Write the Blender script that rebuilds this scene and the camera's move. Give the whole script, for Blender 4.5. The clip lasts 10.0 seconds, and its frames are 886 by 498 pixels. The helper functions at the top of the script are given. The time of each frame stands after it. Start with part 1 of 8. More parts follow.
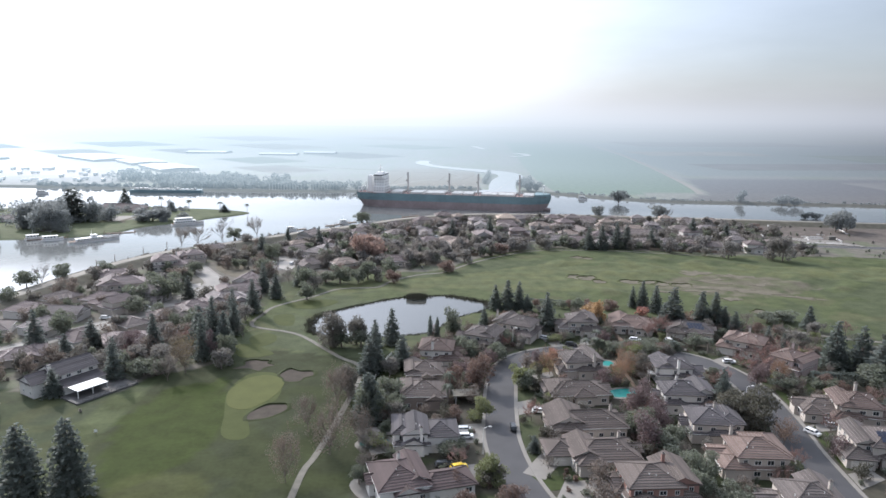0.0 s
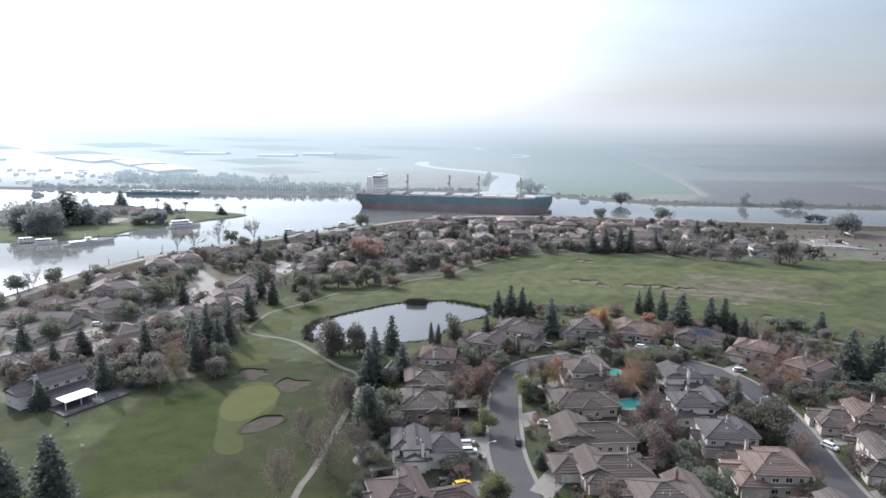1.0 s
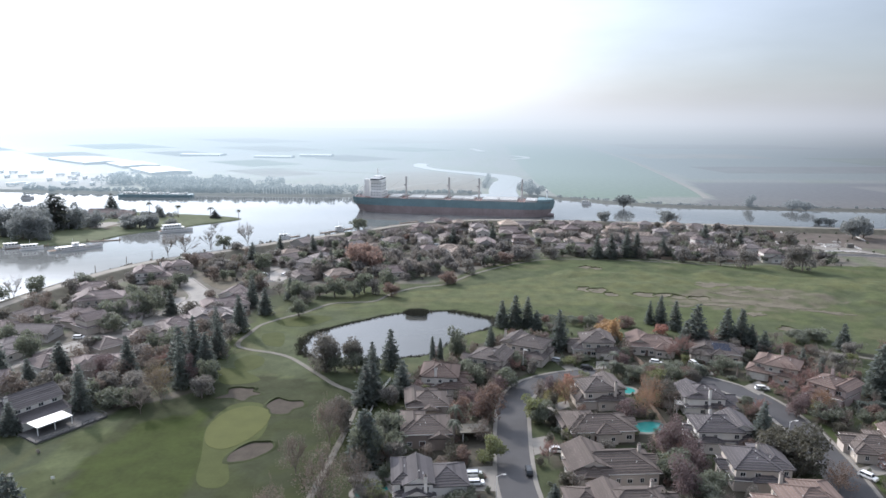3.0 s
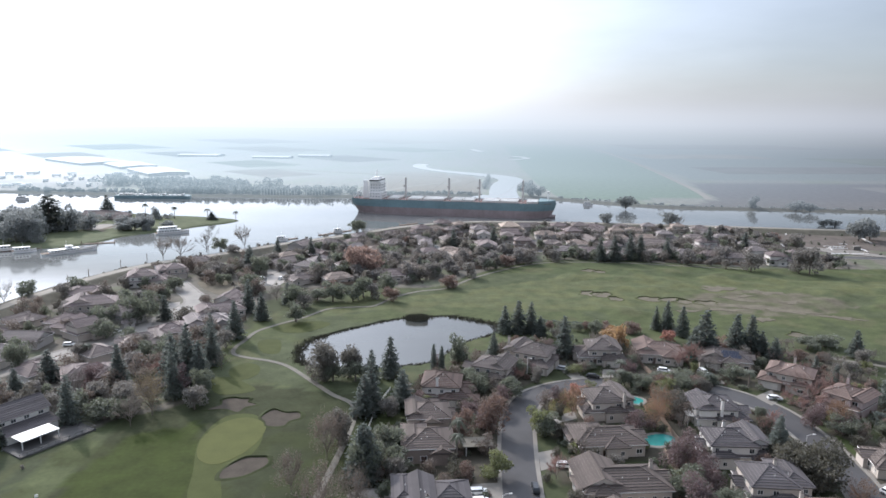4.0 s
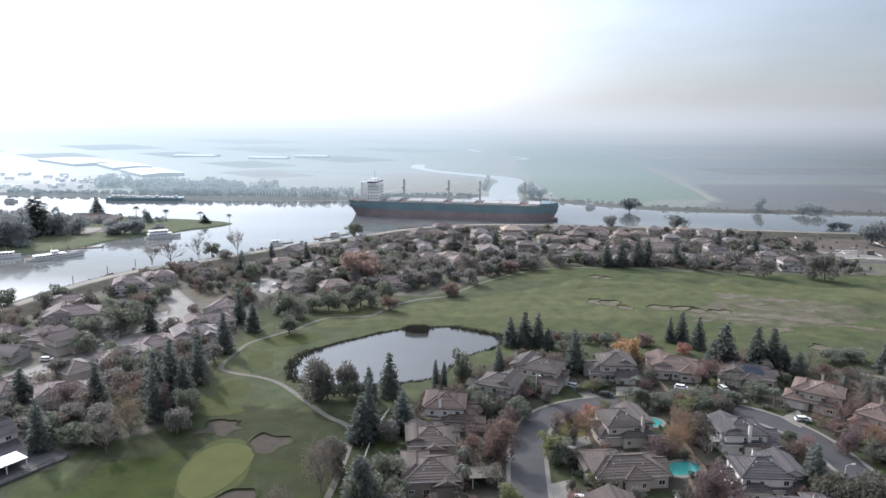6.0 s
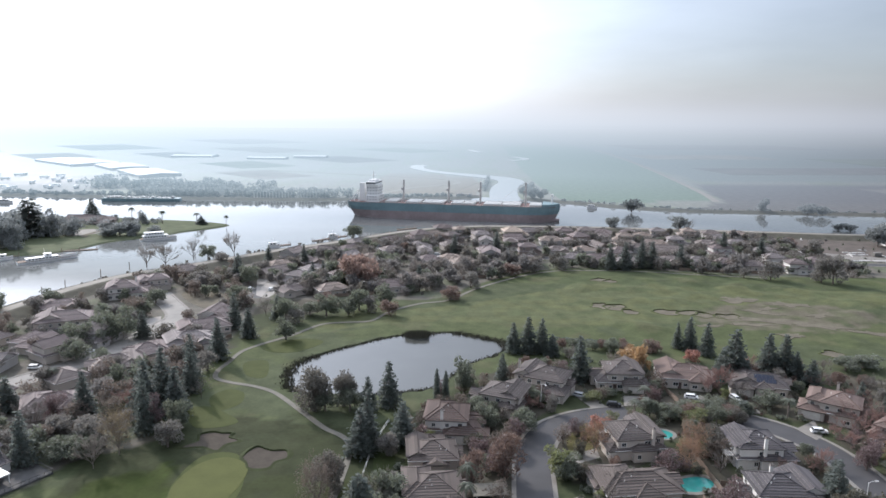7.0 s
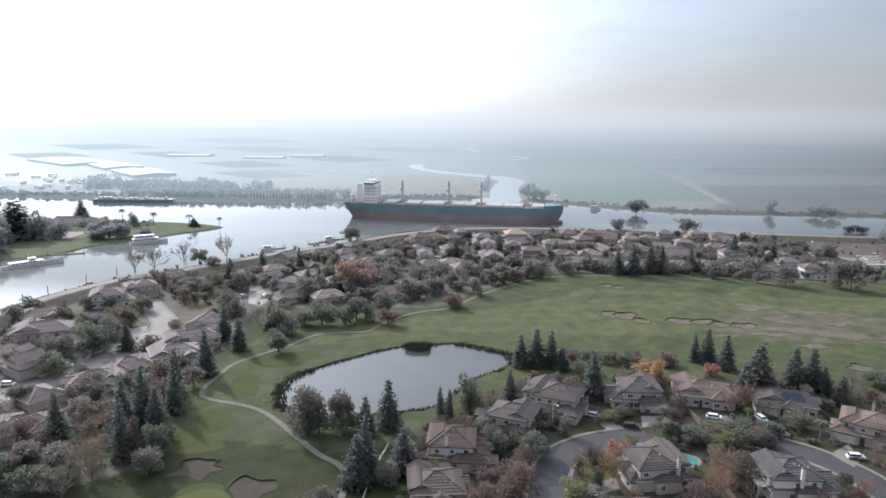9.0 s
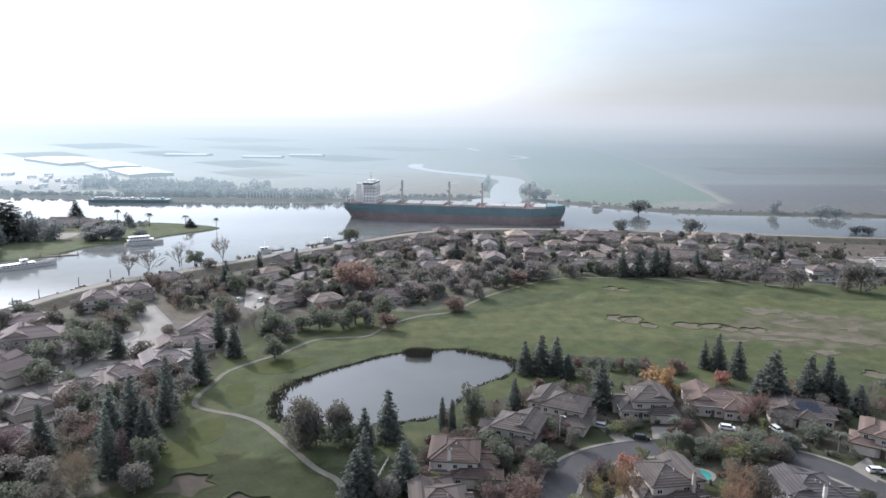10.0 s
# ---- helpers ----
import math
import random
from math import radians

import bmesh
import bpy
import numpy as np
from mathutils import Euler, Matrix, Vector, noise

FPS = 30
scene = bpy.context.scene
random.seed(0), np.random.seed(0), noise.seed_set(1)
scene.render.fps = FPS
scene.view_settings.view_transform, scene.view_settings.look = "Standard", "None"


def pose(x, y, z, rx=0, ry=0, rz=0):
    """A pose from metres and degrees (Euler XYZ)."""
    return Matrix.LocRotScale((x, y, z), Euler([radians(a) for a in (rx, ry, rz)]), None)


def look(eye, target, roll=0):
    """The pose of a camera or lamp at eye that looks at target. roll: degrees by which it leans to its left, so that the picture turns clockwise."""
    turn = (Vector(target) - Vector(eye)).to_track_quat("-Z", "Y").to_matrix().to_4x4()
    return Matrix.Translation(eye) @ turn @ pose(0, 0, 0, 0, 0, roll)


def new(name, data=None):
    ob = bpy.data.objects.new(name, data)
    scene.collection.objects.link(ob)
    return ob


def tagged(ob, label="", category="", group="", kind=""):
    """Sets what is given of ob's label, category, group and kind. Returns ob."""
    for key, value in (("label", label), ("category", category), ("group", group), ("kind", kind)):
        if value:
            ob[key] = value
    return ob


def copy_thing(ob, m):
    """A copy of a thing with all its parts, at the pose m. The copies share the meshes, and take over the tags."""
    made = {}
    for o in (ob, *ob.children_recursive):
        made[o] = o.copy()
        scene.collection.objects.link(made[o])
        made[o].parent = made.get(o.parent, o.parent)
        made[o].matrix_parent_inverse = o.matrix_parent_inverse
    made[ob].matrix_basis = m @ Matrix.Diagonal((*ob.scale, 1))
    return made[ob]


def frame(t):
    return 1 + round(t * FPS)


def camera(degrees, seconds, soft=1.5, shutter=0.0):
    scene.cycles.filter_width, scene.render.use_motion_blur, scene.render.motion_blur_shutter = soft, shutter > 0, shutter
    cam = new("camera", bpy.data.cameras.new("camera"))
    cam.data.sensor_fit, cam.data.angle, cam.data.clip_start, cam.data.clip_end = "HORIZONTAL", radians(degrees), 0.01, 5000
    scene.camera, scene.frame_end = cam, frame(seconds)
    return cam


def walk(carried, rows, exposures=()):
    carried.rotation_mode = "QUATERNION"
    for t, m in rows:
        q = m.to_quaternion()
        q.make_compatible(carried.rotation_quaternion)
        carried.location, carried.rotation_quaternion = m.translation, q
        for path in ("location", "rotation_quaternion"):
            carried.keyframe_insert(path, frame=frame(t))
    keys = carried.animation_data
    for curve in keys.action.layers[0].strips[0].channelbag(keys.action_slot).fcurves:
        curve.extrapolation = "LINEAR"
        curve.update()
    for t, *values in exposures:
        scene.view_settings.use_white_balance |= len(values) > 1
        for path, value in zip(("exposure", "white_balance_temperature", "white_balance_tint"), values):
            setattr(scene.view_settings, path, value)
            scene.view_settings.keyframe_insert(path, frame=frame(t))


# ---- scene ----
cam = camera(66.0, 10.0, 1.6)
PATH = [
    (0, (-0.000, 0.000, 91.000), (1.809, 98.065, 71.506), 0.45),
    (0.5, (-0.329, 4.061, 90.945), (1.530, 102.142, 71.541), 0.45),
    (1, (-0.642, 8.115, 90.875), (1.279, 106.207, 71.530), 0.45),
    (1.5, (-0.951, 12.153, 90.812), (1.042, 110.252, 71.506), 0.45),
    (2, (-1.268, 16.190, 90.801), (0.799, 114.295, 71.535), 0.45),
    (2.5, (-1.597, 20.221, 90.831), (0.567, 118.330, 71.595), 0.45),
    (4, (-2.651, 32.338, 90.976), (-0.266, 130.454, 71.802), 0.45),
    (4.5, (-2.984, 36.421, 90.966), (-0.508, 134.533, 71.785), 0.45),
    (5, (-3.299, 40.539, 90.935), (-0.736, 138.650, 71.757), 0.45),
    (5.5, (-3.588, 44.671, 90.908), (-0.939, 142.783, 71.749), 0.45),
    (7, (-4.440, 57.024, 90.798), (-1.604, 155.132, 71.643), 0.45),
    (7.5, (-4.704, 61.145, 90.748), (-1.795, 159.243, 71.560), 0.45),
    (8, (-4.983, 65.286, 90.697), (-2.005, 163.375, 71.469), 0.45),
    (8.5, (-5.293, 69.455, 90.645), (-2.249, 167.535, 71.380), 0.45),
    (9, (-5.611, 73.638, 90.593), (-2.499, 171.710, 71.301), 0.45),
    (9.5, (-5.942, 77.810, 90.517), (-2.776, 175.870, 71.171), 0.45),
    (10, (-6.252, 81.961, 90.434), (-3.016, 180.007, 71.033), 0.45),
]
walk(cam, [(t, look(eye, target, roll)) for t, eye, target, roll in PATH], [(0, 0.35, 5900, 12), (10, 0.19, 5900, 12)])

# ---------- sky, sun ----------
SUN_AZ = radians(-37)      # from +y, clockwise
SUN_EL = radians(31)
world = bpy.data.worlds.new("hazy_sky")
scene.world = world
world.use_nodes = True
wn = world.node_tree
wn.nodes.clear()
sky = wn.nodes.new("ShaderNodeTexSky")
sky.sky_type = "NISHITA"
sky.sun_disc = False
sky.sun_elevation = SUN_EL
sky.sun_rotation = SUN_AZ
sky.air_density, sky.dust_density, sky.ozone_density = 1.0, 1.5, 1.0
N, L = wn.nodes.new, wn.links.new
wbg, veil, wadd, wout = N("ShaderNodeBackground"), N("ShaderNodeBackground"), N("ShaderNodeAddShader"), N("ShaderNodeOutputWorld")
wbg.inputs["Strength"].default_value = 0.04
L(sky.outputs[0], wbg.inputs["Color"])
# thin bright overcast, strongest towards the sun
wtc, wdot, wramp, wpow, wlin = N("ShaderNodeTexCoord"), N("ShaderNodeVectorMath"), N("ShaderNodeMapRange"), N("ShaderNodeMath"), N("ShaderNodeMath")
wdot.operation = "DOT_PRODUCT"
wdot.inputs[1].default_value = (math.sin(SUN_AZ) * math.cos(SUN_EL), math.cos(SUN_AZ) * math.cos(SUN_EL), math.sin(SUN_EL))
L(wtc.outputs["Generated"], wdot.inputs[0])
wramp.inputs["From Min"].default_value = -1.0
L(wdot.outputs["Value"], wramp.inputs["Value"])
wpow.operation, wpow.inputs[1].default_value = "POWER", 4.6
L(wramp.outputs[0], wpow.inputs[0])
wlin.operation, wlin.inputs[1].default_value, wlin.inputs[2].default_value = "MULTIPLY_ADD", 1.1, 0.05
L(wpow.outputs[0], wlin.inputs[0])
# bright aureole round the hidden sun
wpeak, waure = N("ShaderNodeMath"), N("ShaderNodeMath")
wpeak.operation, wpeak.inputs[1].default_value = "POWER", 14.0
L(wramp.outputs[0], wpeak.inputs[0])
waure.operation, waure.inputs[1].default_value = "MULTIPLY_ADD", 2.6
L(wpeak.outputs[0], waure.inputs[0])
L(wlin.outputs[0], waure.inputs[2])
# the hazy sky opposite the sun glows back a little
winv, wsq, wback = N("ShaderNodeMath"), N("ShaderNodeMath"), N("ShaderNodeMath")
winv.operation, winv.inputs[0].default_value = "SUBTRACT", 1.0
L(wramp.outputs[0], winv.inputs[1])
wsq.operation, wsq.inputs[1].default_value = "POWER", 2.0
L(winv.outputs[0], wsq.inputs[0])
wback.operation, wback.inputs[1].default_value = "MULTIPLY_ADD", 0.55
L(wsq.outputs[0], wback.inputs[0])
L(waure.outputs[0], wback.inputs[2])
# overcast brightens towards the zenith
wsep, wup, wzen = N("ShaderNodeSeparateXYZ"), N("ShaderNodeMath"), N("ShaderNodeMath")
L(wtc.outputs["Generated"], wsep.inputs[0])
wup.operation, wup.inputs[1].default_value, wup.use_clamp = "POWER", 1.5, True
L(wsep.outputs["Z"], wup.inputs[0])
wzen.operation, wzen.inputs[1].default_value = "MULTIPLY_ADD", 0.42
L(wup.outputs[0], wzen.inputs[0])
L(wback.outputs[0], wzen.inputs[2])
veil.inputs["Color"].default_value = (0.94, 0.975, 1.03, 1)
# faint drifting streaks in the high cloud
wmap, wnoise, wcloud, wmul = N("ShaderNodeMapping"), N("ShaderNodeTexNoise"), N("ShaderNodeMapRange"), N("ShaderNodeMath")
wmap.inputs["Scale"].default_value = (1.6, 1.6, 6.0)
wmap.inputs["Rotation"].default_value = (0.15, 0.1, 0.4)
L(wtc.outputs["Generated"], wmap.inputs["Vector"])
L(wmap.outputs[0], wnoise.inputs["Vector"])
wnoise.inputs["Scale"].default_value, wnoise.inputs["Detail"].default_value, wnoise.inputs["Roughness"].default_value = 1.7, 5.0, 0.55
wcloud.inputs["From Min"].default_value, wcloud.inputs["From Max"].default_value = 0.3, 0.7
wcloud.inputs["To Min"].default_value, wcloud.inputs["To Max"].default_value = 0.84, 1.1
L(wnoise.outputs["Fac"], wcloud.inputs["Value"])
wmul.operation = "MULTIPLY"
L(wzen.outputs[0], wmul.inputs[0])
L(wcloud.outputs[0], wmul.inputs[1])
L(wmul.outputs[0], veil.inputs["Strength"])
L(wbg.outputs[0], wadd.inputs[0])
L(veil.outputs[0], wadd.inputs[1])
L(wadd.outputs[0], wout.inputs["Surface"])
sun = new("sun", bpy.data.lights.new("sun", "SUN"))
sun.data.energy, sun.data.angle, sun.data.color = 3.5, radians(1.5), (1.0, 0.9, 0.77)
sun.matrix_world = look((math.sin(SUN_AZ) * 500, 300 + math.cos(SUN_AZ) * 500, 500 * math.tan(SUN_EL)), (0, 300, 0))


# ---------- materials ----------
def material(name, base, rough=0.7, vary=0.25, scale=3.0, fine=20.0, bump=0.0, metal=0.0, gloss=0.5, sheen=0.0,
             island=0.0, obj=0.0, translucent=0.0, attr=None, stripes=None):
    """Principled surface whose colour wanders at two scales, and by object or by leaf where asked."""
    m = bpy.data.materials.new(name)
    m.use_nodes = True
    nt = m.node_tree
    nt.nodes.clear()
    N, L = nt.nodes.new, nt.links.new
    out, bs = N("ShaderNodeOutputMaterial"), N("ShaderNodeBsdfPrincipled")
    bs.inputs["Roughness"].default_value = rough
    bs.inputs["Metallic"].default_value = metal
    bs.inputs["Specular IOR Level"].default_value = gloss
    bs.inputs["Sheen Weight"].default_value = sheen
    bs.inputs["Sheen Roughness"].default_value = 0.6
    tc = N("ShaderNodeTexCoord")
    geo = N("ShaderNodeNewGeometry")
    pos = geo.outputs["Position"]
    n1, n2 = N("ShaderNodeTexNoise"), N("ShaderNodeTexNoise")
    n1.inputs["Scale"].default_value, n1.inputs["Detail"].default_value = 1.0 / scale, 4.0
    n2.inputs["Scale"].default_value, n2.inputs["Detail"].default_value = fine, 3.0
    L(pos, n1.inputs["Vector"])
    L(pos, n2.inputs["Vector"])
    add = N("ShaderNodeMath")
    add.operation = "ADD"
    L(n1.outputs["Fac"], add.inputs[0])
    half = N("ShaderNodeMath")
    half.operation = "MULTIPLY"
    half.inputs[1].default_value = 0.5
    L(n2.outputs["Fac"], half.inputs[0])
    L(half.outputs[0], add.inputs[1])
    val = add.outputs[0]
    for kind, amount in (("Random Per Island", island), ("Random", obj)):
        if amount:
            src = geo if kind != "Random" else N("ShaderNodeObjectInfo")
            k = N("ShaderNodeMath")
            k.operation = "MULTIPLY_ADD"
            k.inputs[1].default_value = amount
            L(src.outputs[kind], k.inputs[0])
            L(val, k.inputs[2])
            val = k.outputs[0]
    rng = N("ShaderNodeMapRange")
    mid = 0.75 + (island + obj) / 2
    rng.inputs["From Min"].default_value, rng.inputs["From Max"].default_value = mid - 0.4 - (island + obj) / 2, mid + 0.4 + (island + obj) / 2
    rng.inputs["To Min"].default_value, rng.inputs["To Max"].default_value = 1 - vary, 1 + vary
    L(val, rng.inputs["Value"])
    mul = N("ShaderNodeVectorMath")
    mul.operation = "SCALE"
    if attr:
        at = N("ShaderNodeAttribute")
        at.attribute_name = attr
        L(at.outputs["Color"], mul.inputs[0])
    else:
        mul.inputs[0].default_value = base
    L(rng.outputs[0], mul.inputs["Scale"])
    L(mul.outputs[0], bs.inputs["Base Color"])
    if bump:
        b = N("ShaderNodeBump")
        b.inputs["Strength"].default_value = bump
        b.inputs["Distance"].default_value = 0.05
        L(n2.outputs["Fac"], b.inputs["Height"])
        L(b.outputs[0], bs.inputs["Normal"])
    if translucent:
        tr, mx = N("ShaderNodeBsdfTranslucent"), N("ShaderNodeMixShader")
        mx.inputs[0].default_value = translucent
        L(mul.outputs[0], tr.inputs["Color"])
        L(bs.outputs[0], mx.inputs[1])
        L(tr.outputs[0], mx.inputs[2])
        L(mx.outputs[0], out.inputs["Surface"])
    else:
        L(bs.outputs[0], out.inputs["Surface"])
    return m


def water_material(name, base, ripple, rough, size):
    m = material(name, base, rough=rough, vary=0.15, scale=40, fine=0.05, gloss=0.5)
    nt = m.node_tree
    bs = next(n for n in nt.nodes if n.type == "BSDF_PRINCIPLED")
    bs.inputs["IOR"].default_value = 1.33
    tex, b, geo = nt.nodes.new("ShaderNodeTexNoise"), nt.nodes.new("ShaderNodeBump"), nt.nodes.new("ShaderNodeNewGeometry")
    tex.inputs["Scale"].default_value, tex.inputs["Detail"].default_value = 1.0 / size, 3.0
    b.inputs["Strength"].default_value, b.inputs["Distance"].default_value = ripple, 0.2
    nt.links.new(geo.outputs["Position"], tex.inputs["Vector"])
    nt.links.new(tex.outputs["Fac"], b.inputs["Height"])
    nt.links.new(b.outputs[0], bs.inputs["Normal"])
    return m


M = {}
M["ground"] = material("ground_cover", (0, 0, 0), rough=0.85, vary=0.4, scale=7.0, fine=0.8, attr="cover", gloss=0.35, bump=0.25)
# far winter fields get extra gloss at a low angle, imitating whitening haze
nt = M["ground"].node_tree
bs = next(n for n in nt.nodes if n.type == "BSDF_PRINCIPLED")
at = next(n for n in nt.nodes if n.type == "ATTRIBUTE")
for socket, dry, glossy in (("Roughness", 0.9, 0.62), ("Specular IOR Level", 0.08, 0.4)):
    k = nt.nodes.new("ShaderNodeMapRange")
    k.inputs["To Min"].default_value, k.inputs["To Max"].default_value = dry, glossy
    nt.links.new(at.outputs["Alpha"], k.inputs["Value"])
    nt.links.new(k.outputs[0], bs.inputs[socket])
M["river"] = water_material("river_water", (0.165, 0.17, 0.165), 0.16, 0.05, 5.0)
M["pond"] = water_material("pond_water", (0.062, 0.063, 0.057), 0.04, 0.05, 1.5)
M["green"] = material("putting_green", (0.077, 0.084, 0.027), 0.8, 0.16, 5, 2.0, gloss=0.08)
M["sand"] = material("bunker_sand", (0.068, 0.058, 0.047), 0.9, 0.25, 3, 1.5, bump=0.3, gloss=0.08)
M["asphalt"] = material("asphalt", (0.049, 0.047, 0.049), 0.8, 0.25, 6, 4.0, bump=0.2)
M["concrete"] = material("concrete", (0.19, 0.175, 0.155), 0.85, 0.2, 4, 3.0, bump=0.2)
M["path"] = material("worn_path_concrete", (0.13, 0.12, 0.098), 0.9, 0.3, 3, 2.0, bump=0.2)
M["gravel"] = material("gravel", (0.215, 0.195, 0.165), 0.9, 0.25, 8, 3.0, bump=0.3)
M["oldroad"] = material("bleached_asphalt", (0.21, 0.197, 0.178), 0.85, 0.25, 6, 4.0, bump=0.2)
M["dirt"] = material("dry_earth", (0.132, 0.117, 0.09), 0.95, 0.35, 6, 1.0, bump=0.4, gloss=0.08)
M["bank"] = material("dry_grass_bank", (0.1, 0.094, 0.075), 0.95, 0.4, 5, 1.0, bump=0.4, gloss=0.08)
M["hull_green"] = material("painted_steel_hull", (0.17, 0.25, 0.27), 0.45, 0.25, 12, 0.4)
M["hull_red"] = material("red_antifouling", (0.29, 0.23, 0.225), 0.6, 0.25, 10, 0.4)
M["white_paint"] = material("white_paint", (0.8, 0.79, 0.77), 0.5, 0.1, 3, 2.0)
M["deck"] = material("deck_paint", (0.18, 0.11, 0.095), 0.7, 0.25, 5, 1.0)
M["hatch"] = material("hatch_cover_paint", (0.55, 0.53, 0.5), 0.35, 0.12, 4, 1.0)


# ---------- mesh helpers ----------
class Shape:
    """Vertices and faces of one mesh, collected piece by piece."""

    def __init__(self):
        self.v, self.f, self.edges = [], [], []

    def face(self, *pts):
        k = len(self.v)
        self.v += [tuple(p) for p in pts]
        self.f.append(tuple(range(k, k + len(pts))))

    def box(self, x0, x1, y0, y1, z0, z1, inset=0.0):
        """A block; inset draws its top in on all sides."""
        k, i = len(self.v), inset
        self.v += [(x0, y0, z0), (x1, y0, z0), (x1, y1, z0), (x0, y1, z0),
                   (x0 + i, y0 + i, z1), (x1 - i, y0 + i, z1), (x1 - i, y1 - i, z1), (x0 + i, y1 - i, z1)]
        self.f += [tuple(k + j for j in q) for q in ((0, 3, 2, 1), (4, 5, 6, 7), (0, 1, 5, 4), (1, 2, 6, 5), (2, 3, 7, 6), (3, 0, 4, 7))]

    def prism(self, poly, z0, z1):
        n, k = len(poly), len(self.v)
        self.v += [(x, y, z0) for x, y in poly] + [(x, y, z1) for x, y in poly]
        self.f += [tuple(k + n + i for i in range(n)), tuple(k + n - 1 - i for i in range(n))]
        self.f += [(k + i, k + (i + 1) % n, k + n + (i + 1) % n, k + n + i) for i in range(n)]

    def tube(self, p, q, r0, r1, n=6):
        p, q = Vector(p), Vector(q)
        d = (q - p).normalized()
        a = d.orthogonal().normalized()
        b = d.cross(a)
        k = len(self.v)
        for c, r in ((p, r0), (q, r1)):
            for i in range(n):
                w = 2 * math.pi * i / n
                self.v.append(tuple(c + (a * math.cos(w) + b * math.sin(w)) * r))
        self.f += [(k + i, k + (i + 1) % n, k + n + (i + 1) % n, k + n + i) for i in range(n)]
        if n > 4:
            self.f += [tuple(k + n + i for i in range(n)), tuple(k + n - 1 - i for i in range(n))]

    def mesh(self, name, mat):
        me = bpy.data.meshes.new(name)
        me.from_pydata(self.v, [], self.f)
        me.materials.append(mat)
        me.update()
        return me


def part(name, shape, mat, parent=None, label="", place=None):
    data = shape.mesh(name, mat) if isinstance(shape, Shape) else shape
    ob = new(name, data)
    if parent:
        ob.parent = parent
    if place is not None:
        ob.matrix_basis = place
    if label:
        ob["label"] = label
    return ob


def thing(name, label, category, group="", kind="", place=None):
    ob = new(name)
    if place is not None:
        ob.matrix_basis = place
    return tagged(ob, label, category, group, kind)


def smooth(pts, closed=False, step=6):
    """A Catmull-Rom line through the control points."""
    P = [Vector((*p, 0)) for p in pts]
    n, out = len(P), []
    for i in range(n if closed else n - 1):
        a = P[(i - 1) % n] if closed or i else P[0]
        b, c = P[i], P[(i + 1) % n]
        d = P[(i + 2) % n] if closed or i + 2 < n else P[-1]
        for k in range(step):
            t = k / step
            q = 0.5 * (2 * b + (c - a) * t + (2 * a - 5 * b + 4 * c - d) * t * t + (3 * b - a - 3 * c + d) * t ** 3)
            out.append((q.x, q.y))
    if not closed:
        out.append((P[-1].x, P[-1].y))
    return out


def offset(line, dist):
    """The line shifted to its left by dist."""
    out = []
    for i, (x, y) in enumerate(line):
        x0, y0 = line[max(i - 1, 0)]
        x1, y1 = line[min(i + 1, len(line) - 1)]
        k = math.hypot(x1 - x0, y1 - y0) or 1
        out.append((x - (y1 - y0) / k * dist, y + (x1 - x0) / k * dist))
    return out


def ribbon(shape, line, profile):
    """Sweeps a cross-section of (offset to the left, height) along a line."""
    rails = [[(x, y, z) for x, y in offset(line, d)] for d, z in profile]
    k, n, w = len(shape.v), len(line), len(profile)
    for i in range(n):
        shape.v += [r[i] for r in rails]
    for i in range(n - 1):
        for j in range(w - 1):
            a = k + i * w + j
            shape.f.append((a, a + w, a + w + 1, a + 1))


def inside(poly, X, Y):
    r = np.zeros(X.shape, bool)
    n = len(poly)
    for i in range(n):
        (x0, y0), (x1, y1) = poly[i], poly[(i + 1) % n]
        if y0 == y1:
            continue
        hit = ((y0 > Y) != (y1 > Y)) & (X < (x1 - x0) * (Y - y0) / (y1 - y0) + x0)
        r ^= hit
    return r


# ---------- plan lines ----------
LEVEE = smooth([(-205, 200), (-206, 290), (-199, 340), (-191, 377), (-182, 406), (-167, 433), (-145, 454), (-121, 480), (-100, 503),
                (-73, 526), (-44, 555), (-20, 578), (16, 599), (60, 606), (132, 601), (190, 592), (270, 579), (340, 567), (520, 545), (900, 500)])
FAR_BANK = smooth([(-1400, 850), (-700, 838), (-486, 824), (-358, 810), (-254, 797), (-160, 791), (-86, 794), (20, 806), (62, 830)])
FAR_BANK_E = smooth([(106, 806), (125, 788), (150, 773), (199, 737), (249, 713), (303, 704), (356, 698), (438, 686), (600, 662), (950, 630)])
CREEK = smooth([(84, 760), (90, 860), (103, 950), (118, 1010), (112, 1065), (75, 1115), (30, 1165), (0, 1215), (-16, 1270), (-8, 1335), (40, 1385), (120, 1440), (215, 1530), (190, 1640), (140, 1800), (115, 2000)])
POND = smooth([(-52, 282), (-52, 298), (-45, 308), (-36, 317), (-26, 325), (-16, 332), (-6, 334), (6, 337), (12, 334), (21, 329), (29, 322),
               (25, 310), (14, 300), (6, 288), (2, 278), (-7, 274), (-20, 271), (-37, 271), (-47, 274)], True, 4)
